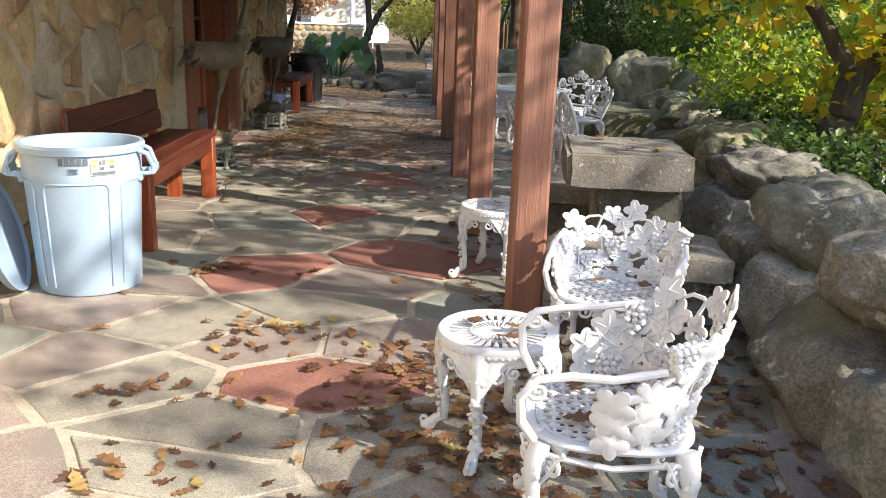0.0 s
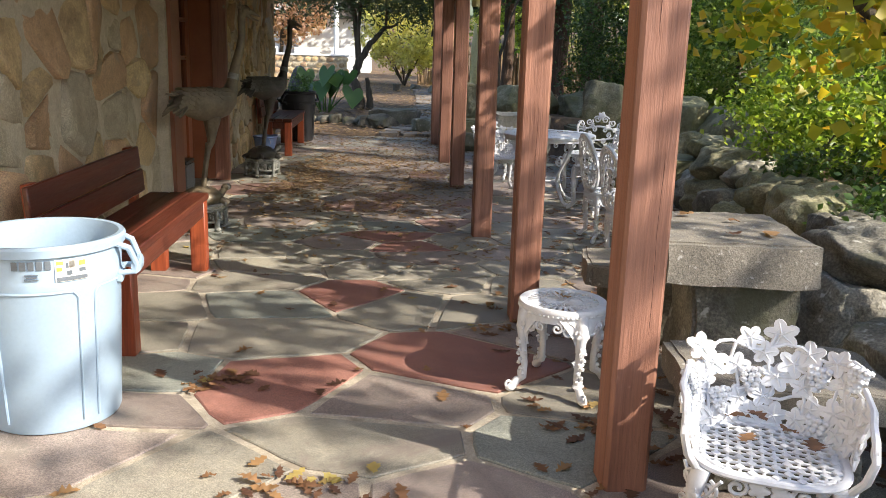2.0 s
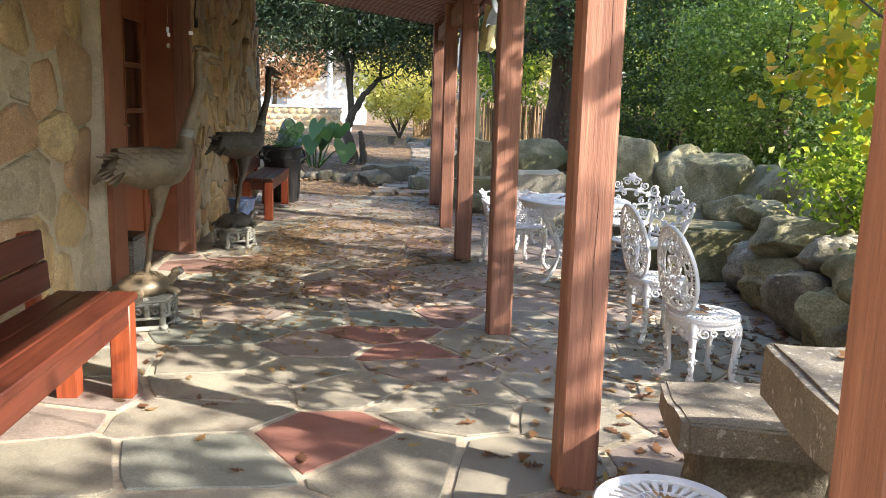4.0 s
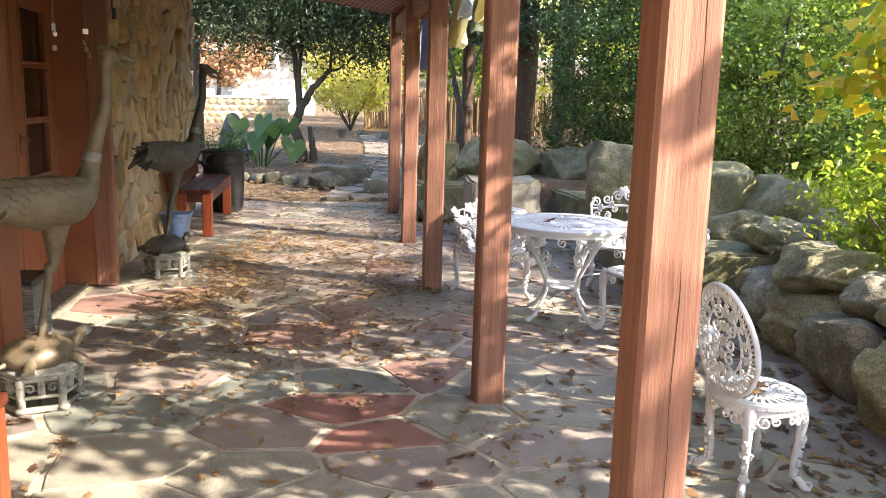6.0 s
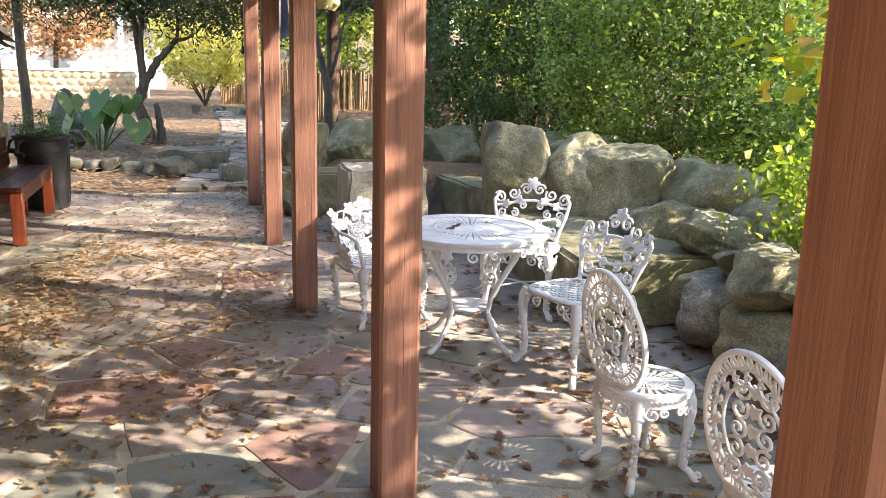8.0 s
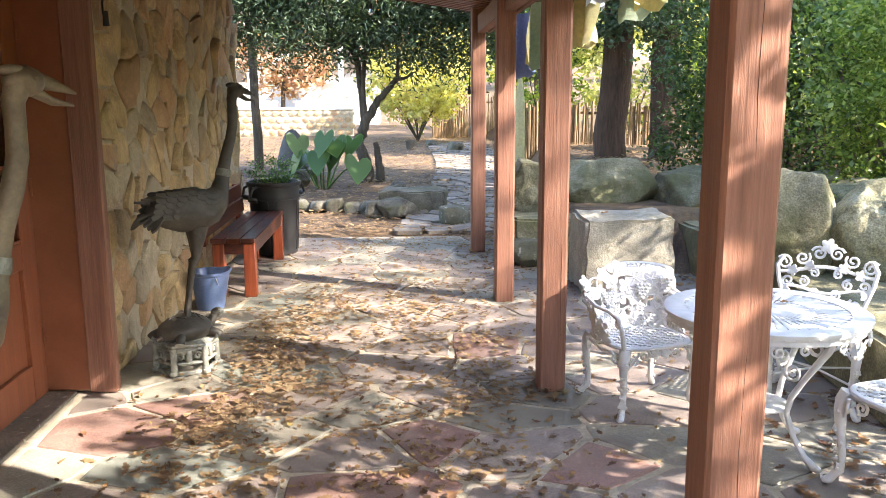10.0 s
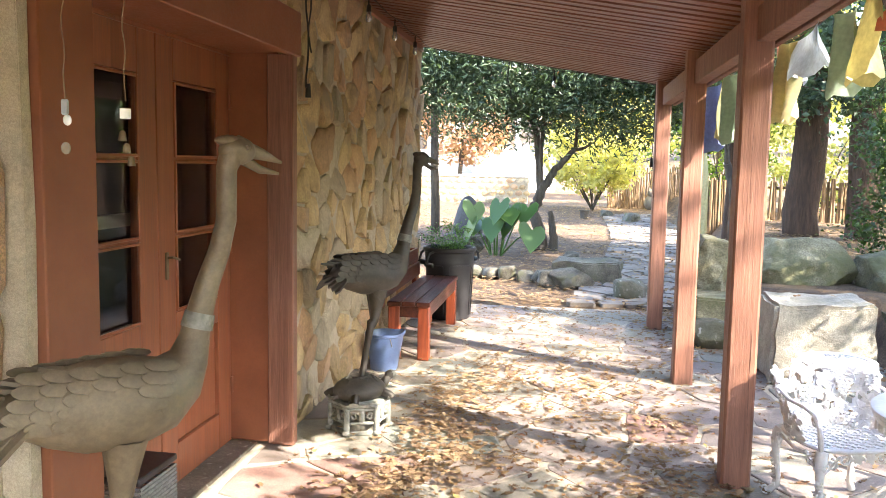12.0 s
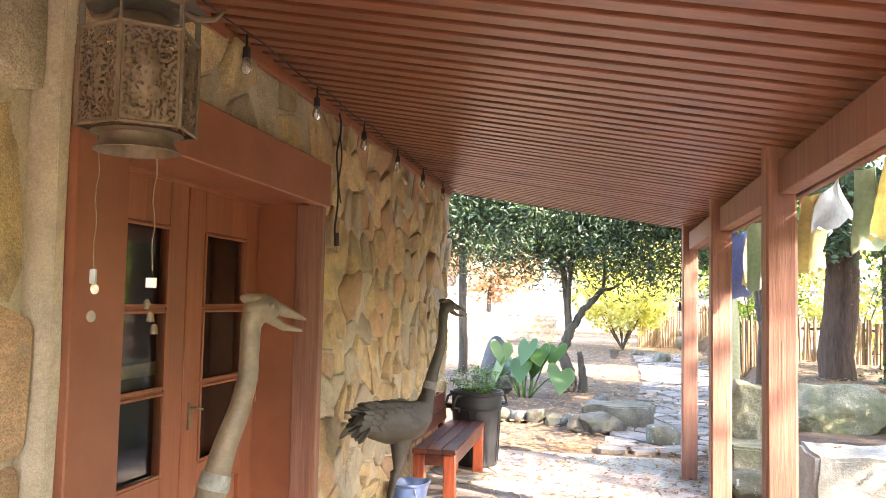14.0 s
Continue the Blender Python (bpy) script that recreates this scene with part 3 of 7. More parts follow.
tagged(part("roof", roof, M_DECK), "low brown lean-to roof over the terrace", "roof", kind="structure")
slats = Shape()
rs = random.Random(3)
PITCH, SLAT = 0.135, 0.088
n_slats = int((ROOF_Y1 - ROOF_Y0) / PITCH)
for i in range(n_slats):
    y = ROOF_Y0 + 0.05 + i * PITCH - (ROOF_Y0 + ROOF_Y1) / 2
    slats.box((0, y, 0.024 + rs.uniform(-0.002, 0.002)), (L_ - 0.01, SLAT + rs.uniform(-0.003, 0.003), 0.046), 0.004, mid @ pose(0, 0, 0, 0, 0, rs.uniform(-0.06, 0.06)))
tagged(part("ceiling", slats, M_SLAT), "slatted ceiling of brown painted boards with dark gaps", "ceiling", kind="structure")
tagged(part("trim_batten", Shape().box((-1.876, (ROOF_Y0 + ROOF_Y1) / 2, 2.89), (0.044, ROOF_Y1 - ROOF_Y0 - 0.02, 0.16), 0.004), M_TRIM), "brown batten along the top of the stone wall", "trim", kind="structure")
house_roof = part("roof_house", Shape().box((-5.2, 5.6, 3.35), (6.8, 18.2, 0.16), 0.02), M_ROOFING)
tagged(house_roof, "flat brown roof of the stone house", "roof", kind="structure")

# ---- posts and beam ----
POST_Y = (3.58, 5.345, 7.43, 9.85, 11.92, 14.08)
POST_X = (0.680, 0.6275, 0.6275, 0.6275, 0.6275, 0.6275)


def post_mesh(seed):
    sh = Shape()
    rg = random.Random(seed)
    n, h = 14, 2.52
    c = 0.012
    hw, hd = 0.0725, 0.074
    ring = [(-hw, -hd + c), (-hw + c, -hd), (hw - c, -hd), (hw, -hd + c), (hw, hd - c), (hw - c, hd), (-hw + c, hd), (-hw, hd - c)]
    vs, fs = [], []
    for i in range(n):
        z = h * i / (n - 1) - 0.004
        for x, y in ring:
            vs.append((x + rg.uniform(-0.0012, 0.0012), y + rg.uniform(-0.0012, 0.0012), z))
    for i in range(n - 1):
        for j in range(8):
            fs.append([i * 8 + j, i * 8 + (j + 1) % 8, (i + 1) * 8 + (j + 1) % 8, (i + 1) * 8 + j])
    fs.append(list(range(8))[::-1])
    fs.append([(n - 1) * 8 + j for j in range(8)])
    sh.add(vs, fs)
    return sh


for i, y in enumerate(POST_Y):
    p = part("post", post_mesh(i), M_POST, None, "", pose(POST_X[i], y, 0, 0, 0, (0.6, -0.5, 0.4, -0.6, 0.5, 0)[i]), angle=25)
    tagged(p, "square red-brown painted timber post with deep grain", "post", "terrace posts")
    for k in range(2):
        crack = Shape()
        rg = random.Random(i * 5 + k)
        x0, z0 = rg.uniform(-0.03, 0.04), rg.uniform(0.2, 0.6) + k * 0.9
        crack.tube([(x0 + rg.uniform(-0.0015, 0.0015) + 0.002 * math.sin(q * 0.9), -0.0742, z0 + q * 0.07) for q in range(10)], [0.0002] + [0.0008] * 8 + [0.0002], 5)
        part("crack", crack, M_DECK, p, "dark split in the grain")
beam = Shape()
for a, b in zip(POST_Y[:-1], POST_Y[1:]):
    beam.box((0.655, (a + b) / 2, 2.325), (0.085, b - a - 0.15, 0.17), 0.005)
    beam.box((0.735, (a + b) / 2, 2.305), (0.035, b - a - 0.01, 0.13), 0.004)
tagged(part("beam", beam, M_POST), "red-brown timber beam carrying the roof between posts", "beam", kind="structure")

def slab(sh, c, s, seed, amp=0.012):
    """A rough-hewn slab: a fine box shaken by noise."""
    bm = bmesh.new()
    bmesh.ops.create_cube(bm, size=1)
    bmesh.ops.bevel(bm, geom=bm.edges[:] + bm.verts[:], offset=0.04, segments=2, affect='EDGES')
    bmesh.ops.subdivide_edges(bm, edges=bm.edges[:], cuts=5, use_grid_fill=True)
    off = Vector((seed, seed * 2.3, seed * 0.7))
    vs = []
    for v in bm.verts:
        p = Vector((v.co.x * s[0], v.co.y * s[1], v.co.z * s[2]))
        n = Vector((noise.noise(p * 5 + off), noise.noise(p * 5 + off * 2), noise.noise(p * 5 + off * 3))) + 0.5 * Vector((noise.noise(p * 14 + off), noise.noise(p * 14 + off * 2), noise.noise(p * 14 + off * 3)))
        vs.append(p + n * amp + Vector(c))
    bm.verts.index_update()
    fs = [[v.index for v in f.verts] for f in bm.faces]
    bm.free()
    return sh.add(vs, fs)


# ---- door set ----
door = thing("door_1", pose(-2.17, 9.115, 0), "pair of dark red-brown glazed doors, closed, with wide painted frame", "door", kind="structure")


def leaf_frame(y0, y1):
    """Stiles, rails and glazing bars of one door leaf."""
    sh = Shape()
    st = 0.165
    z_rows = (0.88, 1.26, 1.63, 2.0)
    sh.box((0, y0 + st / 2, 1.105), (0.05, st, 2.19), 0.004)
    sh.box((0, y1 - st / 2, 1.105), (0.05, st, 2.19), 0.004)
    for z0, z1 in ((0.01, 0.22), (0.74, 0.88), (2.0, 2.20)):
        sh.box((0, (y0 + y1) / 2, (z0 + z1) / 2), (0.05, y1 - y0 - 2 * st, z1 - z0), 0.004)
    for z in z_rows[1:3]:
        sh.box((0, (y0 + y1) / 2, z), (0.038, y1 - y0 - 2 * st, 0.026), 0.006)
    sh.box((-0.008, (y0 + y1) / 2, 0.48), (0.02, y1 - y0 - 2 * st, 0.53), 0.004)
    for zz, hh in zip((1.07, 1.445, 1.815), (0.37, 0.35, 0.36)):
        for yy in (y0 + st + 0.008, y1 - st - 0.008):
            sh.box((0.026, yy, zz), (0.014, 0.016, hh), 0.003)
        for dz in (-1, 1):
            sh.box((0.026, (y0 + y1) / 2, zz + dz * (hh / 2 - 0.006)), (0.014, y1 - y0 - 2 * st - 0.03, 0.014), 0.003)
    return sh


for y0, y1 in ((-0.822, -0.003), (0.003, 0.822)):
    lf = part("door_leaf", leaf_frame(y0, y1), M_DOOR, door)
    for zz, hh in ((1.07, 0.375), (1.445, 0.355), (1.815, 0.365)):
        g = part("pane", Shape().box((-0.004, (y0 + y1) / 2, zz), (0.005, y1 - y0 - 0.325, hh), 0.0005), M_GLASS, lf, "clear window pane")
        g.visible_shadow = False
for z in (0.35, 1.15, 1.95):
    part("hinge", Shape().tube([(0.034, 0.812, z - 0.045), (0.034, 0.812, z + 0.045)], 0.008, 8), M_DOOR, door)
lock = Shape().box((0.03, 0.07, 1.12), (0.010, 0.024, 0.13), 0.004)
lock.tube([(0.036, 0.07, 1.16), (0.060, 0.07, 1.162), (0.066, 0.085, 1.158), (0.065, 0.13, 1.145)], 0.006, 8)
part("door_handle", lock, M_BRONZE, door, "dark metal lever handle")
fr = Shape()
fr.box((0.09, 0.845, 1.22), (0.42, 0.04, 2.4), 0.005)
part("far_jamb", fr, M_TRIM, door, "deep painted reveal board")
# post paint here instead of trim paint: light caught by this board, as colour
part("corner_post", Shape().box((0.325, 0.845, 1.11), (0.15, 0.07, 2.2), 0.006), M_POST, door, "painted corner board, lighter in colour for the light it catches")
part("head_rail", Shape().box((0.0, -0.14, 2.212), (0.07, 1.93, 0.03), 0.003), M_DOOR, door)
part("near_jamb", Shape().box((0.09, -1.125, 1.22), (0.42, 0.04, 2.4), 0.005), M_TRIM, door)
part("side_panel", Shape().box((-0.01, -0.965, 1.1), (0.05, 0.28, 2.2), 0.005), M_DOOR, door)
part("side_board", Shape().box((0.325, -1.246, 1.1), (0.145, 0.281, 2.2), 0.005), M_TRIM, door, "wide flat painted board beside the door")
fr = Shape().box((0.385, -0.233, 2.325), (0.05, 2.306, 0.245), 0.006)
fr.box((0.12, -0.14, 2.235), (0.46, 1.93, 0.035), 0.004)
part("lintel", fr, M_TRIM, door, "broad painted lintel board")
part("threshold", Shape().box((0.05, 0, 0.010), (0.26, 1.64, 0.024), 0.006), M_SLAB, door, "worn stone threshold")
rail = solid("curtain_rail_board", Shape().box((-2.32, 8.9, 1.34), (0.03, 1.2, 0.06), 0.004), M_CREAM, "cream wooden board fixed across the glass doors inside", "board")
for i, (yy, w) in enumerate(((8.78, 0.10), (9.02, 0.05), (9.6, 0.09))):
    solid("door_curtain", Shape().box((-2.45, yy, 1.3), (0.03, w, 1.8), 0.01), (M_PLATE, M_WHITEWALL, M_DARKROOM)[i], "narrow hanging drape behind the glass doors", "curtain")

# mortar margin beside the near board
tagged(part("trim", slab(Shape(), (-1.852, 7.700, 1.43), (0.10, 0.052, 2.84), 61, 0.012), M_MORTAR), "pale mortar margin beside the door board", "trim", kind="structure")

# ---- stone table with its bench slabs ----
st = thing("stone_table", pose(1.27, 4.37, 0, 0, 0, -8), "heavy weathered grey stone slab table on a rough plinth", "table")
part("table_slab", slab(Shape(), (0, 0, 0.635), (0.60, 0.72, 0.165), 1), M_SLAB, st)
part("plinth", slab(Shape(), (0.06, 0.0, 0.275), (0.40, 0.46, 0.57), 5, 0.03), M_ROCK, st, "rough dark stone plinth")
for y, w, d, lab, seed in ((3.60, 0.66, 0.46, "low stone slab bench at the near side of the table", 2), (5.07, 0.60, 0.46, "low stone slab bench at the far side of the table", 3)):
    sb = thing("stone_bench", pose(1.19, y, 0, 0, 0, -8), lab, "bench", "stone benches")
    part("seat_slab", slab(Shape(), (0, 0, 0.355), (w, d, 0.10), seed, 0.014), M_SLAB, sb)
    part("support", slab(Shape(), (0.02, 0.02, 0.152), (w * 0.72, d * 0.7, 0.315), seed + 7, 0.03), M_ROCK, sb, "rough dark stone support")

solid("stone_block", slab(Shape(), (1.66, 12.28, 0.315), (0.74, 0.62, 0.64), 11, 0.03), M_PALEBLOCK, "pale sunlit block of rough stone with dry leaves", "stone")

# ---- boulders ----
rb = random.Random(21)
count = 0


def put_boulder(c, dims, rot, mat, label, sub=4, r=0.2, flat=0.0):
    global count
    count += 1
    sh = boulder(Shape(), (0, 0, 0), dims, (0, 0, 0), count * 1.37, sub, r, flat)
    b = solid("boulder", sh, mat, label, "boulder", pose(*c, *rot), "boulders of the terrace wall", angle=180)
    return b


y = 0.7
while y < 12.2:
    e = float(bank_edge(np.array(y)))
    ln = rb.uniform(0.48, 0.80)
    mat = M_ROCK if y < 4.6 else (M_MOSSROCK if rb.random() < 0.65 else M_ROCK)
    lab = "grey lichen-spotted boulder in the low retaining wall" if mat is M_ROCK else "greenish mossy boulder in the low retaining wall"
    put_boulder((e + 0.32, y + ln / 2, 0.17), (0.62, ln * 1.12, rb.uniform(0.50, 0.58)), (rb.uniform(-6, 6), rb.uniform(-6, 6), rb.uniform(-14, 14)), mat, lab, 5, 0.30)
    put_boulder((e + 0.42 + rb.uniform(-0.05, 0.06), y + ln / 2 + rb.uniform(-0.1, 0.1), 0.50 + rb.uniform(-0.03, 0.04)), (rb.uniform(0.46, 0.64), ln * rb.uniform(0.85, 1.1), rb.uniform(0.28, 0.40)), (rb.uniform(-10, 10), rb.uniform(-12, 4), rb.uniform(-30, 30)), mat, lab, 5, 0.32)
    y += ln * 0.93
for cx, cy, cz, dx, dy, dz, rz in ((2.50, 11.0, 0.66, 0.62, 0.7, 0.98, 10), (2.92, 10.75, 0.62, 0.52, 0.75, 0.96, -20), (3.28, 10.45, 0.58, 0.78, 0.8, 0.92, 15), (3.62, 9.95, 0.50, 0.72, 0.85, 0.84, 40), (3.60, 9.15, 0.45, 0.60, 0.85, 0.62, 0),
                                   (1.17, 14.15, 0.62, 0.52, 0.6, 0.80, 0), (2.02, 14.30, 0.60, 1.05, 0.7, 0.80, 4), (2.95, 14.05, 0.52, 0.85, 0.7, 0.72, -8), (3.75, 13.3, 0.5, 0.9, 0.9, 0.8, 30), (3.6, 12.2, 0.55, 0.8, 0.9, 0.85, 10)):
    put_boulder((cx, cy, cz), (dx, dy, dz), (0, 0, rz), M_MOSSROCK, "large mossy boulder standing behind the stone ledge", 5, 0.24)
for (cx, cy), (sx, sy), rz, seed in (((2.72, 10.0), (0.95, 2.0), -6, 31), ((1.72, 13.66), (1.75, 0.62), 3, 32), ((2.95, 12.3), (0.9, 2.2), 4, 33)):
    solid("stone_ledge", slab(Shape(), (0, 0, 0.215), (sx, sy, 0.44), seed, 0.025), M_MOSSROCK, "flat mossy stone ledge below the boulders", "ledge", pose(cx, cy, 0, 0, 0, rz), "stone ledges")
put_boulder((1.06, 13.3, 0.12), (0.36, 0.34, 0.34), (0, 0, 20), M_ROCK, "small grey stone by the terrace edge", 4)
put_boulder((0.52, 15.85, 0.10), (0.44, 0.40, 0.38), (0, 0, 50), M_ROCK, "dark grey stone beside the garden path", 4)
for k in range(6):
    put_boulder((-1.62 + k * 0.26, 17.45 - 0.10 * k, 0.06), (0.30, 0.28, rb.uniform(0.2, 0.3)), (0, 0, rb.uniform(0, 90)), M_DARKROCK, "rounded grey edging stone of the garden bed", 3)
for cx, cy, dz in ((-0.22, 16.65, 0.34), (-0.5, 16.75, 0.28), (-2.1, 20.6, 0.42), (-0.2, 19.8, 0.22), (1.5, 30.5, 0.4), (0.9, 33.0, 0.3)):
    put_boulder((cx, cy, dz * 0.3), (dz * 1.5, dz * 1.3, dz), (0, 0, rb.uniform(0, 90)), M_DARKROCK, "grey garden stone among dry leaves", 4)
solid("stone_slab", slab(Shape(), (0, 0, 0.15), (0.92, 0.75, 0.30), 41, 0.03), M_DARKROCK, "thick dark stone slab lying by the garden path", "stone", pose(0.02, 17.45, 0, 0, 0, -8))

# ---- garden path ----
path = thing("path", pose(0, 0, 0), "crazy-paved garden path of pale grey stones", "path", kind="structure")
rp = random.Random(5)


def path_mid(y):
    return 0.62 + 0.06 * (y - 15.3) + 0.02 * max(0, y - 20) + 0.35 * math.sin((y - 15) * 0.22)


pseeds = [(0.30 * (k % 6) - 0.75 + 0.15 * (k // 6 % 2) + rp.uniform(-0.10, 0.10), 15.2 + (k // 6) * 0.40 + rp.uniform(-0.13, 0.13)) for k in range(288)]
for (u0, v0), poly in cells(pseeds, (-0.92, 15.12, 1.0, 34.4), 1.3):
    core = inset(poly, rp.uniform(0.012, 0.03))
    if core is None or (abs(u0) > 0.6 and rp.random() < 0.3):
        continue
    core = rounded(core, rp.uniform(0.06, 0.16))
    cu, cv = sum(q[0] for q in core) / len(core), sum(q[1] for q in core) / len(core)
    part("flagstone", Shape().prism([(u - cu + rp.uniform(-0.008, 0.008), v - cv + rp.uniform(-0.008, 0.008)) for u, v in core], 0.05, None, 0.004), M_FARPATH, path, "", pose(cu + path_mid(cv), cv, rp.uniform(-0.010, 0.006), rp.uniform(-0.6, 0.6), rp.uniform(-0.6, 0.6), 0), False)


# ---- cast-iron furniture ----
def vine_leaf(s, lobes=5, n=30, deep=0.38):
    """Closed outline of a lobed leaf with pointed tips."""
    out = []
    for q in range(n):
        c = abs(math.cos(lobes * q * math.pi / n))
        r = s * (1 - deep + deep * (0.75 * c ** 0.8 + 0.25 * c ** 3))
        out.append((r * math.cos(2 * math.pi * q / n), r * math.sin(2 * math.pi * q / n)))
    return out


def spiral(c, r, turns, ang0, plane, n=16, sense=1):
    """Points of a scroll in a plane given by two axes."""
    u, w = Vector(plane[0]), Vector(plane[1])
    out = []
    for i in range(n):
        t = i / (n - 1)
        a = ang0 + sense * turns * 2 * math.pi * t
        rr = r * (1 - 0.82 * t)
        out.append(Vector(c) + u * rr * math.cos(a) + w * rr * math.sin(a))
    return out


def leg_shape(h, out=0.05, r=0.019, lace=True):
    """A cabriole leg in the x-z plane: top at the origin's height h, knee and foot turned to +x."""
    sh = Shape()
    pts = [(0.0, 0, h), (0.016, 0, h - 0.04), (0.024, 0, h * 0.78), (0.016, 0, h * 0.55), (0.004, 0, h * 0.32), (0.006, 0, h * 0.16), (out * 0.55, 0, 0.05), (out * 0.95, 0, 0.022)]
    k = len(pts)
    sh.tube(pts, [r * 1.5, r * 1.55, r * 1.2, r * 0.92, r * 0.75, r * 0.72, r * 0.85, r * 1.0], 10)
    sh.ball((out + 0.004, 0, 0.018), 0.018, 2, (1.3, 1.1, 0.9))
    sh.tube(spiral((out + 0.012, 0, 0.036), 0.018, 1.1, -1.5, ((1, 0, 0), (0, 0, 1)), 10), 0.006, 6)
    if lace:
        up = pose(0.026, 0, h - 0.075, 0, 90, 0)
        sh.prism(vine_leaf(0.030), 0.012, up, 0.01)
        sh.prism(vine_leaf(0.020), 0.010, pose(0.032, 0, h * 0.60, 0, 90, 0), 0.008)
        for q in range(7):
            sh.ball((0.018 - 0.002 * q + r * 0.9, (0.008 if q % 2 else -0.008), h * (0.56 - 0.055 * q)), 0.0105, 1)
        sh.prism(vine_leaf(0.026), 0.012, pose(0.012, 0, h * 0.20, 0, 90, 0), 0.008)
        for s in (-1, 1):
            sh.tube(spiral((0.012, s * 0.016, h * 0.44), 0.017, 1.2, 0.5, ((0, s, 0), (0, 0, 1)), 9), 0.0055, 5)
            sh.tube(spiral((0.0, s * 0.038, h - 0.055), 0.032, 1.3, 1.57, ((0, s, 0), (0, 0, 1)), 14, -1), 0.0065, 6)
            sh.tube([(0.01, s * 0.012, h - 0.11), (0.004, s * 0.03, h - 0.085), (0.0, s * 0.06, h - 0.03), (-0.004, s * 0.075, h - 0.008)], 0.0065, 6)
    return sh


def ring_top(r, z, spokes=30, thick=0.012):
    """Pierced round top with a petal pattern: rim, petals and hub."""
    sh = Shape()
    sh.lathe([(r * 0.80, z - thick), (r * 0.80, z), (r * 0.97, z + 0.003), (r, z - 0.004), (r, z - 0.016), (r * 0.98, z - 0.03), (r * 0.94, z - 0.03), (r * 0.93, z - thick), (r * 0.80, z - thick)], 56)
    sh.lathe([(0.0, z - 0.004), (r * 0.12, z - 0.003), (r * 0.15, z - 0.007), (r * 0.15, z - thick)], 24)
    sh.lathe([(r * 0.44, z - thick), (r * 0.44, z - 0.002), (r * 0.47, z - 0.002), (r * 0.47, z - thick)], 44)
    for i in range(spokes):
        a = 360 * i / spokes
        m = pose(0, 0, z - 0.010, 0, 0, a)
        sh.box((r * 0.30, 0, 0.003), (r * 0.32, r * 0.030, 0.008), 0.002, m)
        sh.prism([(r * 0.45, -r * 0.012), (r * 0.62, -r * 0.036), (r * 0.74, -r * 0.045), (r * 0.81, -r * 0.022), (r * 0.81, r * 0.022), (r * 0.74, r * 0.045), (r * 0.62, r * 0.036), (r * 0.45, r * 0.012)], 0.006, m, 0.002)
    for i in range(60):
        a = 2 * math.pi * i / 60
        sh.ball((r * 0.985 * math.cos(a), r * 0.985 * math.sin(a), z - 0.022), 0.006, 1)
    return sh


def apron(r, z, legs=4, phase=45):
    """Scrolled band under a round top, between the legs."""
    sh = Shape()
    sh.lathe([(r * 0.93, z - 0.055), (r * 0.955, z - 0.055), (r * 0.955, z - 0.026), (r * 0.93, z - 0.026), (r * 0.93, z - 0.055)], 48)
    for i in range(legs):
        a0 = radians(phase + 360 / legs * i)
        for d in (-1, 1):
            for off, rr in ((0.32, 0.034), (0.58, 0.024)):
                a = a0 + d * off
                e, t = Vector((math.cos(a), math.sin(a), 0)), Vector((-math.sin(a), math.cos(a), 0))
                sh.tube(spiral(e * r * 0.94 + Vector((0, 0, z - 0.055 - rr * 0.7)), rr, 1.3, 1.57, (t * d, (0, 0, 1)), 14), 0.006, 6)
        m = pose(0, 0, 0, 0, 0, phase + 360 / legs * i) @ pose(r * 0.955, 0, z - 0.075, 0, 90, 0)
        sh.prism(vine_leaf(0.036, 5), 0.01, m, 0.008)
    return sh


def knee(r, z):
    """A curved shield that joins the top of a leg to the ring of a stand."""
    outer, inner = [], []
    nu, nv = 10, 8
    for j in range(nv + 1):
        t = j / nv
        half = 0.50 * (1 - t) ** 1.6 + 0.085
        for i in range(nu + 1):
            a = half * (2 * i / nu - 1)
            rr = r * 0.95 + 0.012 * math.sin(math.pi * t) - 0.012 * t + 0.003 * math.cos(5 * math.pi * i / nu)
            zz = z - 0.026 - 0.15 * t
            outer.append((rr * math.cos(a), rr * math.sin(a), zz))
            inner.append(((rr - 0.008) * math.cos(a), (rr - 0.008) * math.sin(a), zz))
    n1, w = len(outer), nu + 1
    fs = []
    for j in range(nv):
        for i in range(nu):
            q = [j * w + i, (j + 1) * w + i, (j + 1) * w + i + 1, j * w + i + 1]
            fs += [q, [k + n1 for k in q[::-1]]]
        for i in (0, nu):
            a, b = j * w + i, (j + 1) * w + i
            fs.append([a, a + n1, b + n1, b] if i == 0 else [a, b, b + n1, a + n1])
    for i in range(nu):
        fs += [[i, i + 1, i + 1 + n1, i + n1], [nv * w + i, nv * w + i + n1, nv * w + i + 1 + n1, nv * w + i + 1]]
    return outer + inner, fs


def plant_stand(name, m, label, r=0.215, h=0.42, group="", cat="stool"):
    t = thing(name, m, label, cat, group)
    part("top", ring_top(r, h), M_IRON, t, "pierced petal-pattern top")
    part("apron", apron(r, h), M_IRON, t)
    kv, kf = knee(r, h)
    lm = leg_shape(h - 0.02, 0.06).mesh("leg", M_IRON)
    for i in range(4):
        a = 45 + 90 * i
        part("knee", Shape().add(kv, kf), M_IRON, t, "", pose(0, 0, 0, 0, 0, a))
        part("leg", lm, M_IRON, t, "", pose((r - 0.028) * math.cos(radians(a)), (r - 0.028) * math.sin(radians(a)), 0, 0, 0, a))
    return t


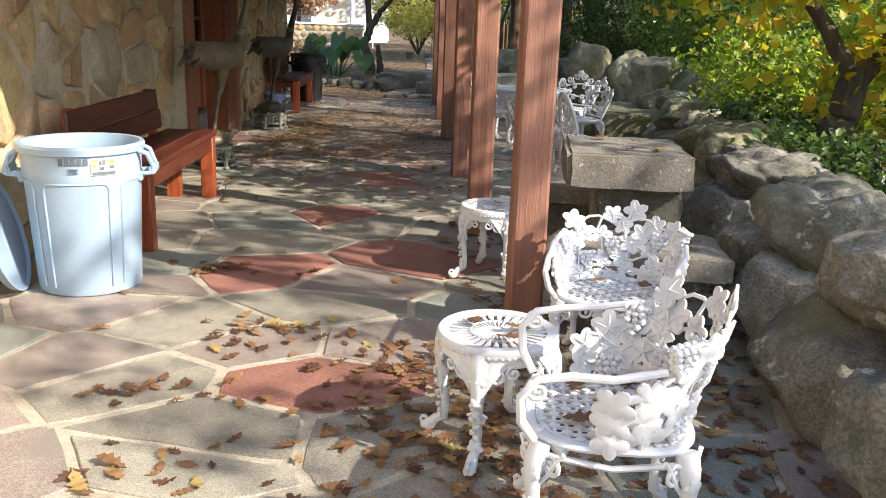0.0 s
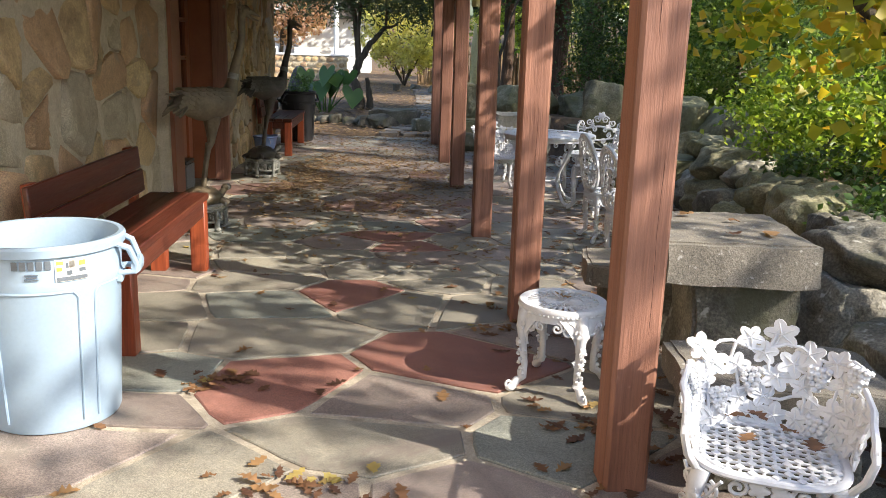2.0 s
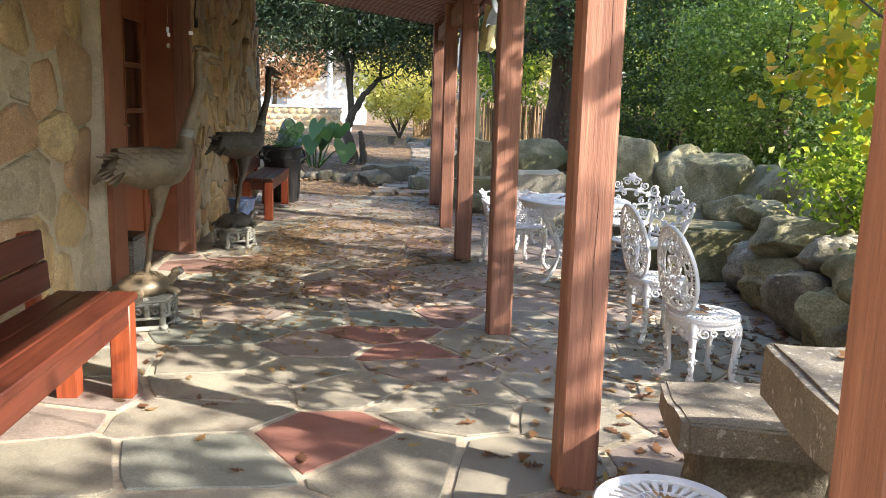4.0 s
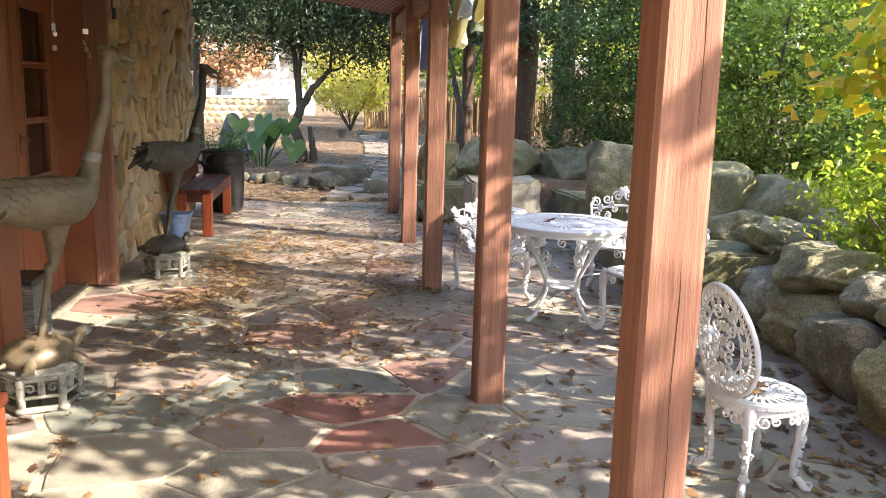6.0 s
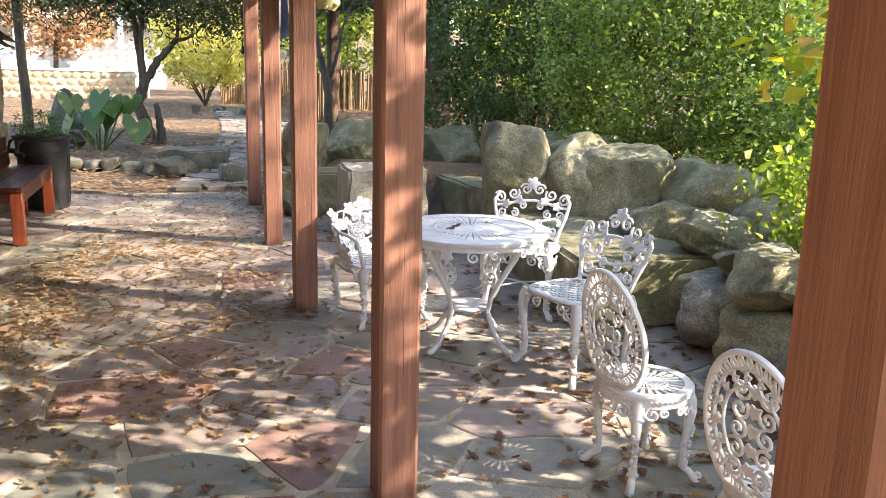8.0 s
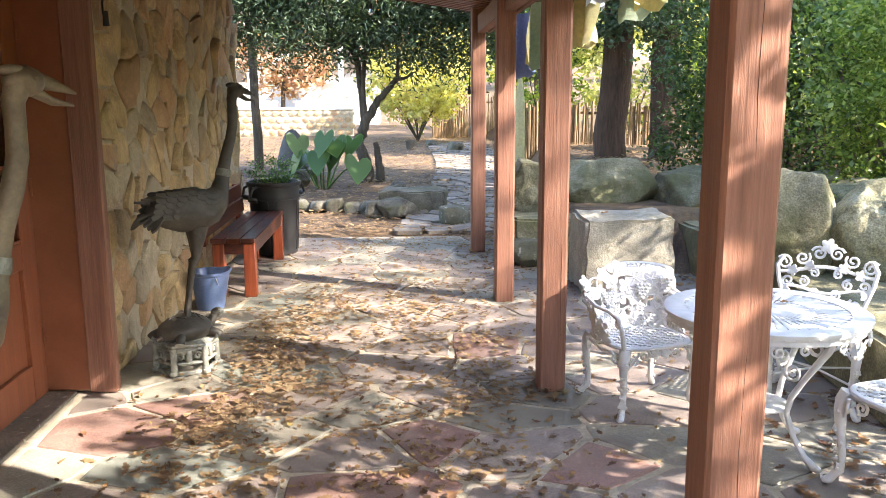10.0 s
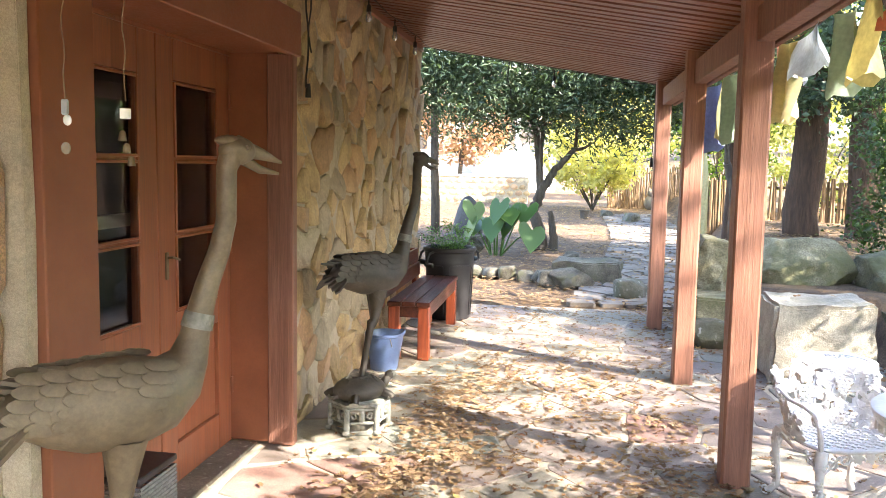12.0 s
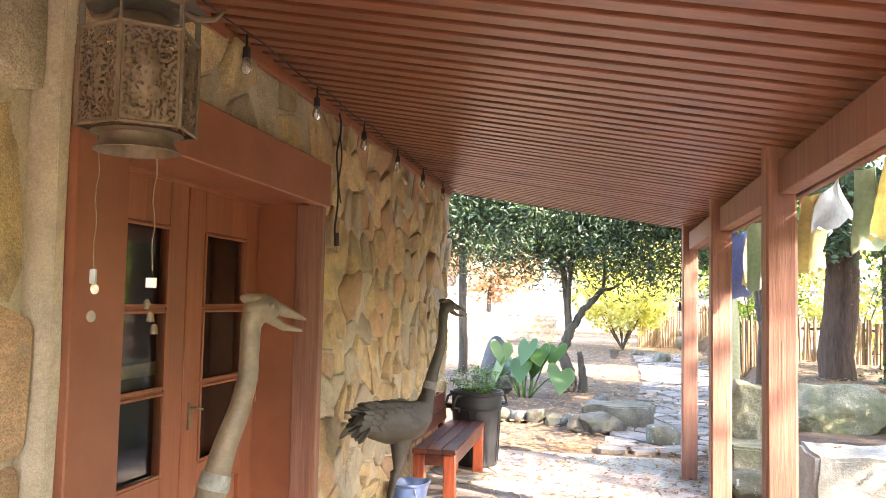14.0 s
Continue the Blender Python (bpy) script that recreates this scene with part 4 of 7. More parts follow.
def seat_plate(w, d, z, front_round=0.3):
    """Pierced lattice seat with a rounded outline."""
    sh = Shape()
    n = 48
    ol = []
    for i in range(n):
        a = 2 * math.pi * i / n
        e = 3.2
        cx, sy = math.cos(a), math.sin(a)
        ol.append((w / 2 * math.copysign(abs(cx) ** (2 / e), cx), d / 2 * math.copysign(abs(sy) ** (2 / e), sy)))
    sh.tube([(x, y, z) for x, y in ol], 0.015, 8, None, True, 0.8)
    sh.tube([(x * 0.88, y * 0.88, z) for x, y in ol], 0.009, 6, None, True, 0.7)

    def half(v, a, b):
        return b / 2 * max(0.0, 1 - abs(2 * v / a) ** 3.2) ** (1 / 3.2)
    k = 13
    for i in range(1, k):
        x = -w / 2 + w * i / k
        hh = half(x, w, d)
        sh.box((x, 0, z), (0.010, hh * 2, 0.009), 0.002)
        y = -d / 2 + d * i / k
        hh = half(y, d, w)
        sh.box((0, y, z + 0.001), (hh * 2, 0.010, 0.009), 0.002)
    for i in range(1, k):
        for j in range(1, k):
            x, y = -w / 2 + w * i / k, -d / 2 + d * j / k
            if (i + j) % 2 == 0 and abs(2 * x / w) ** 3.2 + abs(2 * y / d) ** 3.2 < 0.8:
                sh.prism(vine_leaf(0.015, 4, 12, 0.35), 0.006, pose(x, y, z + 0.003), 0.003)
    return sh


def grapes(sh, m, s=1.0, seed=0):
    rg = random.Random(seed)
    for row, cnt in enumerate((4, 3, 3, 2, 1)):
        for k in range(cnt):
            sh.ball(((k - (cnt - 1) / 2) * 0.017 * s + rg.uniform(-0.002, 0.002), -row * 0.015 * s, 0.004 + rg.uniform(0, 0.006)), 0.0105 * s, 1, (1, 1, 1), m)


def vine_chair(name, m, label, group=""):
    """Cast-iron armchair with a wrap-round back of vine leaves and grapes. Front: -y."""
    t = thing(name, m, label, "chair", group)
    part("seat", seat_plate(0.44, 0.42, 0.40), M_IRON, t, "pierced lattice seat with fallen leaves")
    back = Shape()
    rg = random.Random(11)

    def at(th, z):
        lean = 0.10 * max(0.0, (z - 0.42)) / 0.34 * (0.4 + 0.6 * math.cos(th / 2) ** 2)
        r = 0.235 + lean
        return Vector((r * math.sin(th), r * 0.92 * math.cos(th) - 0.01, z))

    def top(th):
        a = abs(th)
        return 0.745 - 0.07 * (a / 1.0) ** 2 + 0.024 * math.cos(7 * th) if a < 1.05 else 0.645 - 0.15 * (a - 1.05)
    k = 0
    for row in range(5):
        for i in range(12):
            th = -1.75 + 3.5 * (i + 0.5 * (row % 2)) / 11.5
            z = 0.440 + (top(th) - 0.035 - 0.440) * row / 4 + rg.uniform(-0.008, 0.008)
            if abs(th) > 1.8 or (row % 2 and abs(th) > 1.3):
                continue
            if rg.random() < 0.08:
                continue
            p = at(th, z)
            nrm = Vector((math.sin(th), math.cos(th), -0.28)).normalized()
            q = nrm.to_track_quat('Z', 'Y').to_matrix().to_4x4()
            mm = Matrix.Translation(p) @ q @ pose(0, 0, 0, 0, 0, rg.uniform(0, 360))
            if (i * 3 + row) % 7 == 3:
                grapes(back, Matrix.Translation(p - nrm * 0.006) @ q @ pose(0, 0.03, 0, 0, 0, 0), 1.25, k)
                grapes(back, Matrix.Translation(p - nrm * 0.010) @ q @ pose(0, 0.03, 0, 0, 180, 0), 1.25, k + 50)
            else:
                ls = rg.uniform(0.042, 0.054) + 0.001 * row
                mm = mm @ pose(0, 0, 0, rg.uniform(-16, 16), rg.uniform(-16, 16), 0)
                back.prism(vine_leaf(ls * 1.03, 5, 30, 0.40), 0.007, mm @ pose(0, 0, -0.004), 0.012)
                for q_ in range(5):
                    va = 2 * math.pi * q_ / 5
                    for side in (-1, 1):
                        back.tube([(0, 0, side * 0.007), (ls * 0.45 * math.cos(va), ls * 0.45 * math.sin(va), side * 0.006), (ls * 0.85 * math.cos(va), ls * 0.85 * math.sin(va), side * 0.003)], [0.004, 0.003, 0.0015], 4, mm)
                back.ball((0, 0, 0.008), 0.008, 1, (1, 1, 0.6), mm)
            k += 1
    for row in range(1, 4):
        zz = 0.43 + row * 0.085
        back.tube([at(-1.7 + 3.4 * i / 24, zz + 0.018 * math.sin(i * 1.3 + row)) for i in range(25) if zz < top(-1.7 + 3.4 * i / 24)], 0.0065, 6)
    for i in range(9):
        th = -1.6 + 3.2 * i / 8
        back.tube([at(th + 0.05 * math.sin(j * 2 + i), 0.405 + (top(th) - 0.42) * j / 5) for j in range(6)], 0.006, 6)
    part("backrest", back, M_IRON, t, "openwork back of vine leaves")
    for s in (-1, 1):
        arm = Shape()
        pts = [Vector((s * 0.21, -0.20, 0.41)), Vector((s * 0.235, -0.235, 0.47)), Vector((s * 0.25, -0.24, 0.54)), Vector((s * 0.25, -0.20, 0.59)), Vector((s * 0.255, -0.12, 0.605)), Vector((s * 0.27, -0.02, 0.61)), Vector((s * 0.26, 0.10, 0.635))]
        arm.tube(pts, [0.012, 0.013, 0.012, 0.012, 0.011, 0.011, 0.010], 8)
        arm.tube(spiral((s * 0.25, -0.20, 0.56), 0.03, 1.4, 1.57, ((0, 1, 0), (0, 0, 1)), 14, 1), 0.008, 6)
        part("arm", arm, M_IRON, t)
    ap = Shape()
    for s in (-1, 1):
        for yy in (-0.20, 0.20):
            ap.tube(spiral((s * 0.09, yy, 0.36), 0.034, 1.4, 1.57, ((s, 0, 0), (0, 0, 1)), 14), 0.007, 6)
            ap.prism(vine_leaf(0.032), 0.008, pose(s * 0.03, yy, 0.365, 90, 0, 0), 0.006)
        ap.tube([(s * 0.21, -0.18, 0.37), (s * 0.215, 0, 0.345), (s * 0.21, 0.18, 0.37)], 0.009, 6)
    part("apron", ap, M_IRON, t)
    lm = leg_shape(0.395, 0.05).mesh("leg", M_IRON)
    for x, y, a in ((-0.19, -0.18, 225), (0.19, -0.18, 315), (0.19, 0.18, 45), (-0.19, 0.18, 135)):
        part("leg", lm, M_IRON, t, "", pose(x, y, 0, 0, 0, a))
    return t


def balloon_chair(name, m, label, group=""):
    """Round seat, tall oval pierced back. Front: -y."""
    t = thing(name, m, label, "chair", group)
    part("seat", ring_top(0.20, 0.42, 26), M_IRON, t, "round pierced seat with fallen leaves")
    part("apron", apron(0.20, 0.42), M_IRON, t)
    lm = leg_shape(0.40, 0.06).mesh("leg", M_IRON)
    for i in range(4):
        a = 45 + 90 * i
        part("leg", lm, M_IRON, t, "", pose(0.17 * math.cos(radians(a)), 0.17 * math.sin(radians(a)), 0, 0, 0, a))

    def at(a, k):
        """Outline point of the oval at angle a, scale k, bent back and round."""
        x = 0.205 * k * math.sin(a) * (1.0 - 0.10 * math.cos(a))
        z = 0.66 + 0.245 * k * math.cos(a)
        return Vector((x, 0.165 + 0.16 * (z - 0.42) - 0.55 * x * x, z))
    sh = Shape()
    n = 44
    for k, r, fl in ((1.0, 0.014, 0.7), (0.80, 0.007, 0.7), (0.58, 0.006, 0.8)):
        sh.tube([at(2 * math.pi * i / n, k) for i in range(n)], r, 8, None, True, fl)
    for i in range(32):
        a = 2 * math.pi * i / 32
        sh.tube([at(a, 0.80), at(a + 0.06, 0.9), at(a, 1.0)], 0.006, 6)
        sh.tube([at(a + 0.10, 0.80), at(a + 0.16, 0.9), at(a + 0.2, 1.0)], 0.004, 5)
    for i in range(16):
        a = 2 * math.pi * i / 16
        sh.tube([at(a, 0.58), at(a + 0.15, 0.68), at(a + 0.05, 0.80)], 0.006, 6)
        sh.tube([at(a + 0.2, 0.60), at(a - 0.02, 0.70), at(a + 0.25, 0.79)], 0.005, 6)
    for i in range(5):
        for s in (-1, 1):
            c = at(s * 1.57, 0.26) + Vector((0, 0, -0.13 + 0.062 * i))
            sh.tube(spiral(c, 0.036, 1.4, i * 0.8, ((s, 0, 0), (0, 0.1, 1)), 14), 0.006, 6)
        sh.prism(vine_leaf(0.026), 0.006, Matrix.Translation(at(0, 0) + Vector((0, 0, -0.12 + 0.06 * i))) @ pose(0, 0, 0, 80, 0, 0), 0.004)
    sh.tube([at(math.pi - 0.5, 1.0), Vector((-0.06, 0.175, 0.415))], 0.014, 8)
    sh.tube([at(math.pi + 0.5, 1.0), Vector((0.06, 0.175, 0.415))], 0.014, 8)
    part("backrest", sh, M_IRON, t, "tall oval openwork back")
    return t


def scroll_chair(name, m, label, group=""):
    """Square-backed chair with a crest of scrolls. Front: -y."""
    t = thing(name, m, label, "chair", group)
    part("seat", seat_plate(0.44, 0.40, 0.42), M_IRON, t, "pierced lattice seat")
    sh = Shape()

    def p(x, z):
        return Vector((x, 0.18 + 0.28 * (z - 0.42) - 0.12 * x * x, z))
    for s in (-1, 1):
        sh.tube([p(s * 0.18, 0.41), p(s * 0.20, 0.50), p(s * 0.235, 0.60), p(s * 0.25, 0.68), p(s * 0.22, 0.73)], 0.012, 8)
        ax = ((s, 0, 0), (0, 0.26, 0.96))
        for x, z, r, a0 in ((0.215, 0.695, 0.042, 0.6), (0.125, 0.725, 0.040, 2.4), (0.045, 0.755, 0.040, 0.3), (0.19, 0.60, 0.034, 3.6), (0.11, 0.60, 0.030, 1.2), (0.05, 0.545, 0.030, 4.2), (0.15, 0.50, 0.034, 2.1), (0.06, 0.65, 0.028, 0.4)):
            sh.tube(spiral(p(s * x, z), r, 1.5, a0, ax, 16), 0.0075, 6)
        for x, z, q in ((0.17, 0.655, 0.034), (0.085, 0.685, 0.032), (0.20, 0.55, 0.030), (0.09, 0.49, 0.030)):
            sh.prism(vine_leaf(q), 0.008, Matrix.Translation(p(s * x, z)) @ pose(0, 0, 0, 75, 0, 20 * s), 0.006)
    sh.tube([p(-0.235 + 0.47 * i / 12, 0.665 + 0.02 * math.cos((i - 6) * 0.5)) for i in range(13)], 0.010, 7)
    sh.tube([p(-0.20 + 0.40 * i / 12, 0.56 - 0.015 * math.cos((i - 6) * 0.6)) for i in range(13)], 0.009, 7)
    sh.tube([p(-0.18 + 0.36 * i / 12, 0.455) for i in range(13)], 0.009, 7)
    sh.prism(vine_leaf(0.045, 5), 0.01, Matrix.Translation(p(0, 0.795)) @ pose(0, 0, 0, 75, 0, 0), 0.008)
    part("backrest", sh, M_IRON, t, "scrolled openwork back with a wavy crest")
    ap = Shape()
    for s in (-1, 1):
        for yy in (-0.19, 0.19):
            ap.tube(spiral((s * 0.10, yy, 0.375), 0.036, 1.4, 1.57, ((s, 0, 0), (0, 0, 1)), 14), 0.007, 6)
        for yy in (-0.16, 0.16):
            part("stretcher", Shape().tube([(s * 0.19, yy, 0.17), (0, 0, 0.19)], 0.006, 6), M_IRON, t)
    ap.tube([(-0.18, -0.19, 0.40), (0.18, -0.19, 0.40), (0.18, 0.19, 0.40), (-0.18, 0.19, 0.40)], 0.008, 6, None, True)
    part("apron", ap, M_IRON, t)
    lm = leg_shape(0.415, 0.05, 0.021).mesh("leg", M_IRON)
    for x, y, a in ((-0.19, -0.17, 225), (0.19, -0.17, 315), (0.19, 0.17, 45), (-0.19, 0.17, 135)):
        part("leg", lm, M_IRON, t, "", pose(x, y, 0, 0, 0, a))
    return t


def garden_table(name, m, label, r, h):
    t = thing(name, m, label, "table")
    part("top", ring_top(r, h, 48, 0.012), M_IRON, t, "round pierced table top with a beaded rim")
    part("apron", apron(r, h), M_IRON, t)
    sh = Shape().lathe([(0.0, 0.215), (0.115, 0.215), (0.13, 0.225), (0.13, 0.232), (0.12, 0.238), (0.0, 0.238)], 32)
    part("lower_shelf", sh, M_IRON, t)
    leg = Shape()
    leg.tube([(r * 0.78, 0, h - 0.03), (r * 0.72, 0, h * 0.82), (r * 0.50, 0, h * 0.60), (0.16, 0, 0.30), (0.14, 0, 0.22), (r * 0.42, 0, 0.12), (r * 0.55, 0, 0.05), (r * 0.66, 0, 0.018)], [0.020, 0.018, 0.014, 0.014, 0.014, 0.013, 0.015, 0.019], 9)
    leg.tube(spiral((r * 0.60, 0, h * 0.82), 0.05, 1.5, 0.4, ((1, 0, 0), (0, 0, 1)), 16), 0.009, 6)
    leg.tube(spiral((r * 0.36, 0, h * 0.62), 0.045, 1.5, 3.0, ((1, 0, 0), (0, 0, 1)), 16), 0.008, 6)
    leg.ball((r * 0.68, 0, 0.018), 0.018, 2, (1.4, 1.1, 0.9))
    leg.prism(vine_leaf(0.04), 0.012, pose(r * 0.70, 0, h * 0.88, 0, 80, 0), 0.008)
    lm = leg.mesh("leg", M_IRON)
    for i in range(4):
        part("leg", lm, M_IRON, t, "", pose(0, 0, 0, 0, 0, 20 + 90 * i))
    return t


def facing(x, y, tx, ty):
    """A pose whose front (-y) looks towards a point."""
    return pose(x, y, 0.0, 0, 0, math.degrees(math.atan2(ty - y, tx - x)) + 90)


NEAR, DINE = "vine-leaf armchairs", "chairs round the white table"
IRON = Matrix.Scale(0.91, 4)
vine_chair("armchair", pose(0.675, 2.06, 0, 0, 0, 262) @ IRON, "white cast-iron armchair with vine-leaf back, brown leaves on its seat", NEAR)
vine_chair("armchair", pose(0.965, 3.16, 0, 0, 0, 338) @ IRON, "white cast-iron armchair with grape-vine back beside the stone bench", NEAR).scale.z *= 0.88
s1 = plant_stand("stool", pose(0.455, 2.57, 0, 0, 0, 22), "white cast-iron stool, leaves on its pierced round top", 0.187, 0.385, "iron stools")
s2 = copy_thing(s1, pose(0.635, 4.40, 0, 0, 0, 60))
s2["label"] = "white cast-iron stool standing beside a timber post"
balloon_chair("garden_chair", pose(1.535, 6.46, 0, 0, 0, 99) @ IRON, "white cast-iron chair with oval pierced back by the rock wall", "oval-back chairs")
balloon_chair("garden_chair", pose(1.59, 7.35, 0, 0, 0, 97) @ IRON, "white cast-iron oval-back chair turned to the rock wall", "oval-back chairs")
garden_table("garden_table", pose(1.43, 8.98, 0, 0, 0, 10), "round white cast-iron table with pierced top and a lower shelf", 0.44, 0.67)
vine_chair("armchair", facing(1.05, 9.60, 1.27, 8.8), "white cast-iron vine armchair at the round table, sunlit", DINE).scale.z = 0.91
scroll_chair("garden_chair", facing(1.98, 9.55, 1.55, 8.9), "white cast-iron chair with scrolled crest behind the table", DINE)
scroll_chair("garden_chair", facing(1.84, 8.46, 1.0, 8.22), "white cast-iron scroll-back chair, a yellow leaf on its seat", DINE)
plant_stand("side_table", pose(1.32, 10.56, 0, 0, 0, 15), "small round white cast-iron side table near the stone block", 0.215, 0.53, "", "table")


# ---- benches ----
def bench(m, length, label):
    """Plain timber bench with a board back. The seat runs along y, back to -x."""
    t = thing("bench", m, label, "bench", "timber benches")
    for i in range(3):
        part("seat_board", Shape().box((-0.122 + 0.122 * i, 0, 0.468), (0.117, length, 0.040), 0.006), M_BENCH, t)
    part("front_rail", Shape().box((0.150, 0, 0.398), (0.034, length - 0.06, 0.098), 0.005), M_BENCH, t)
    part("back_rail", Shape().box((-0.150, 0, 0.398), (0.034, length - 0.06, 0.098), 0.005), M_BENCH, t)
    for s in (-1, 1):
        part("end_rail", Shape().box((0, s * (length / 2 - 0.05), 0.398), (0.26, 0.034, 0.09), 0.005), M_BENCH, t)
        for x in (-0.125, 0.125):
            part("leg", Shape().box((x, s * (length / 2 - 0.06), 0.222), (0.095, 0.09, 0.446), 0.006), M_BENCH_SUNLIT, t)
        part("back_post", Shape().box((-0.218, s * (length / 2 - 0.10), 0.61), (0.045, 0.085, 0.36), 0.006, pose(0, 0, 0, 0, -4, 0)), M_BENCH_SUNLIT, t)
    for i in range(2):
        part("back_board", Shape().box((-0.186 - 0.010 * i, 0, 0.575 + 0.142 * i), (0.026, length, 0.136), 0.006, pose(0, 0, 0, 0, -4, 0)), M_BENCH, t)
    return t


bench(pose(-1.408, 5.505, 0), 1.62, "dark red-stained timber bench with board back, against the stone wall")
bench(pose(-1.548, 13.00, 0), 1.70, "dark red-stained timber bench beside a black planter tub")


# ---- rubbish bin and its lid ----
def round_bin(name, m, h, r0, r1, mat, label, cat, detail=True):
    t = thing(name, m, label, cat)
    sh = Shape()
    hb = h * 0.80
    sh.lathe([(0.0, 0.006), (r0 - 0.02, 0.0), (r0 - 0.006, 0.006), (r0, 0.02), (r0 + (r1 - r0) * 0.80, hb - 0.02), (r0 + (r1 - r0) * 0.82 + 0.006, hb), (r1 - 0.004, hb + 0.012), (r1, h - 0.05), (r1 + 0.016, h - 0.042), (r1 + 0.020, h - 0.012), (r1 + 0.012, h), (r1 - 0.008, h - 0.002), (r1 - 0.014, h - 0.03), (r1 - 0.016, hb), (r0 + (r1 - r0) * 0.78, hb - 0.03), (r0 - 0.012, 0.03), (0.0, 0.026)], 64)
    part("body", sh, mat, t)
    for s in (0, 180):
        hs = Shape()
        mm = pose(0, 0, 0, 0, 0, s)
        for w in (-1, 1):
            hs.tube([(r1 - 0.02, w * 0.10, h - 0.035), (r1 + 0.035, w * 0.085, h - 0.06), (r1 + 0.062, w * 0.072, h - 0.13), (r1 + 0.055, w * 0.068, h - 0.165), (r1 - 0.01, w * 0.07, h - 0.17)], [0.014, 0.014, 0.013, 0.013, 0.012], 8, mm)
        hs.tube([(r1 + 0.06, -0.078, h - 0.145), (r1 + 0.066, 0, h - 0.147), (r1 + 0.06, 0.078, h - 0.145)], 0.021, 10, mm, False, 1.25)
        hs.box((r1 - 0.008, 0, h - 0.185), (0.03, 0.16, 0.05), 0.01, mm)
        part("handle", hs, mat, t)
    if detail:
        def rr(z):
            return r0 + (r1 - r0) * 0.80 * (z / hb) + 0.003
        for a0, a1 in ((-44, 44), (58, 122), (136, 224), (238, 302)):
            rib = Shape()
            pts = []
            for k in range(9):
                pts.append((a0, 0.05 + (hb - 0.11) * k / 8))
            pts += [(a0 + 1.5, hb - 0.045), (a0 + 4, hb - 0.032)]
            for k in range(1, 12):
                pts.append((a0 + 4 + (a1 - a0 - 8) * k / 12, hb - 0.03))
            pts += [(a1 - 4, hb - 0.032), (a1 - 1.5, hb - 0.045)]
            for k in range(9):
                pts.append((a1, 0.05 + (hb - 0.11) * (8 - k) / 8))
            rib.tube([(rr(z) * math.cos(radians(a)), rr(z) * math.sin(radians(a)), z) for a, z in pts], 0.0055, 6)
            part("rib", rib, mat, t)
    return t


can = round_bin("rubbish_bin", pose(-1.365, 4.14, 0, 0, 0, 12) @ Matrix.Scale(0.89, 4), 0.79, 0.262, 0.298, M_CAN, "tall pale blue-grey plastic rubbish bin on the flagstones", "bin")
CAM_A = -82.0


def on_bin(a, z, r=0.3005):
    """A place on the bin's upper band, facing outwards at angle a."""
    return pose(0, 0, 0, 0, 0, a) @ Matrix.Translation((r, 0, z)) @ Matrix(((0, 0, 1, 0), (1, 0, 0, 0), (0, 1, 0, 0), (0, 0, 0, 1)))


def curved_patch(a0, a1, z0, z1, r, n=10):
    sh = Shape()
    vs, fs = [], []
    for k in range(n + 1):
        a = radians(a0 + (a1 - a0) * k / n)
        for rad in (r, r + 0.0012):
            for z in (z0, z1):
                vs.append((rad * math.cos(a), rad * math.sin(a), z))
    for k in range(n):
        o = k * 4
        fs += [[o + 2, o + 6, o + 7, o + 3], [o, o + 1, o + 5, o + 4], [o + 1, o + 3, o + 7, o + 5], [o, o + 4, o + 6, o + 2]]
    fs += [[0, 2, 3, 1], [n * 4, n * 4 + 1, n * 4 + 3, n * 4 + 2]]
    return sh.add(vs, fs)


lab = part("label", curved_patch(-74, -50, 0.648, 0.735, 0.2990), M_LABEL, can, "white printed sticker")
for a0, a1, z0, z1, mt in ((-73, -68, 0.715, 0.729, M_YELLOWINK), (-73, -69, 0.69, 0.705, M_YELLOWINK), (-73.2, -50.8, 0.650, 0.666, M_CAN_DARK), (-57, -52, 0.705, 0.725, M_YELLOWINK), (-57, -52, 0.68, 0.695, M_CAN_DARK), (-66, -62, 0.672, 0.69, M_CAN_DARK), (-64, -60, 0.70, 0.728, M_PLATE), (-66.5, -64.5, 0.70, 0.72, M_CAN_DARK)):
    part("print", curved_patch(a0, a1, z0, z1, 0.3006, 4), mt, lab)
for k in range(5):
    part("mark", Shape().box((0, 0.017, 0), (0.022, 0.034, 0.0024), 0.0008), M_CAN_DARK, can, "raised dark block mark", on_bin(-101 + k * 5.6, 0.700))
em = Shape()
em.tube([(-0.024, -0.010, 0), (0.024, -0.010, 0), (0.024, 0.010, 0), (-0.024, 0.010, 0)], 0.0022, 6, None, True)
em.box((0, 0, 0), (0.036, 0.006, 0.002), 0.0005)
part("emblem", em, M_CAN_DARK, can, "small moulded oblong mark", on_bin(-90, 0.672))
lid = Shape().lathe([(0.0, 0.022), (0.10, 0.026), (0.22, 0.018), (0.26, 0.022), (0.292, 0.018), (0.300, 0.0), (0.308, -0.022), (0.300, -0.022), (0.292, -0.004), (0.2, 0.004), (0.0, 0.008)], 56)
solid("bin_lid", lid, M_CAN, "pale blue-grey round plastic lid leaning on the wall", "lid", pose(-1.70, 3.99, 0.276, 0, -104, 12) @ Matrix.Scale(0.90, 4))

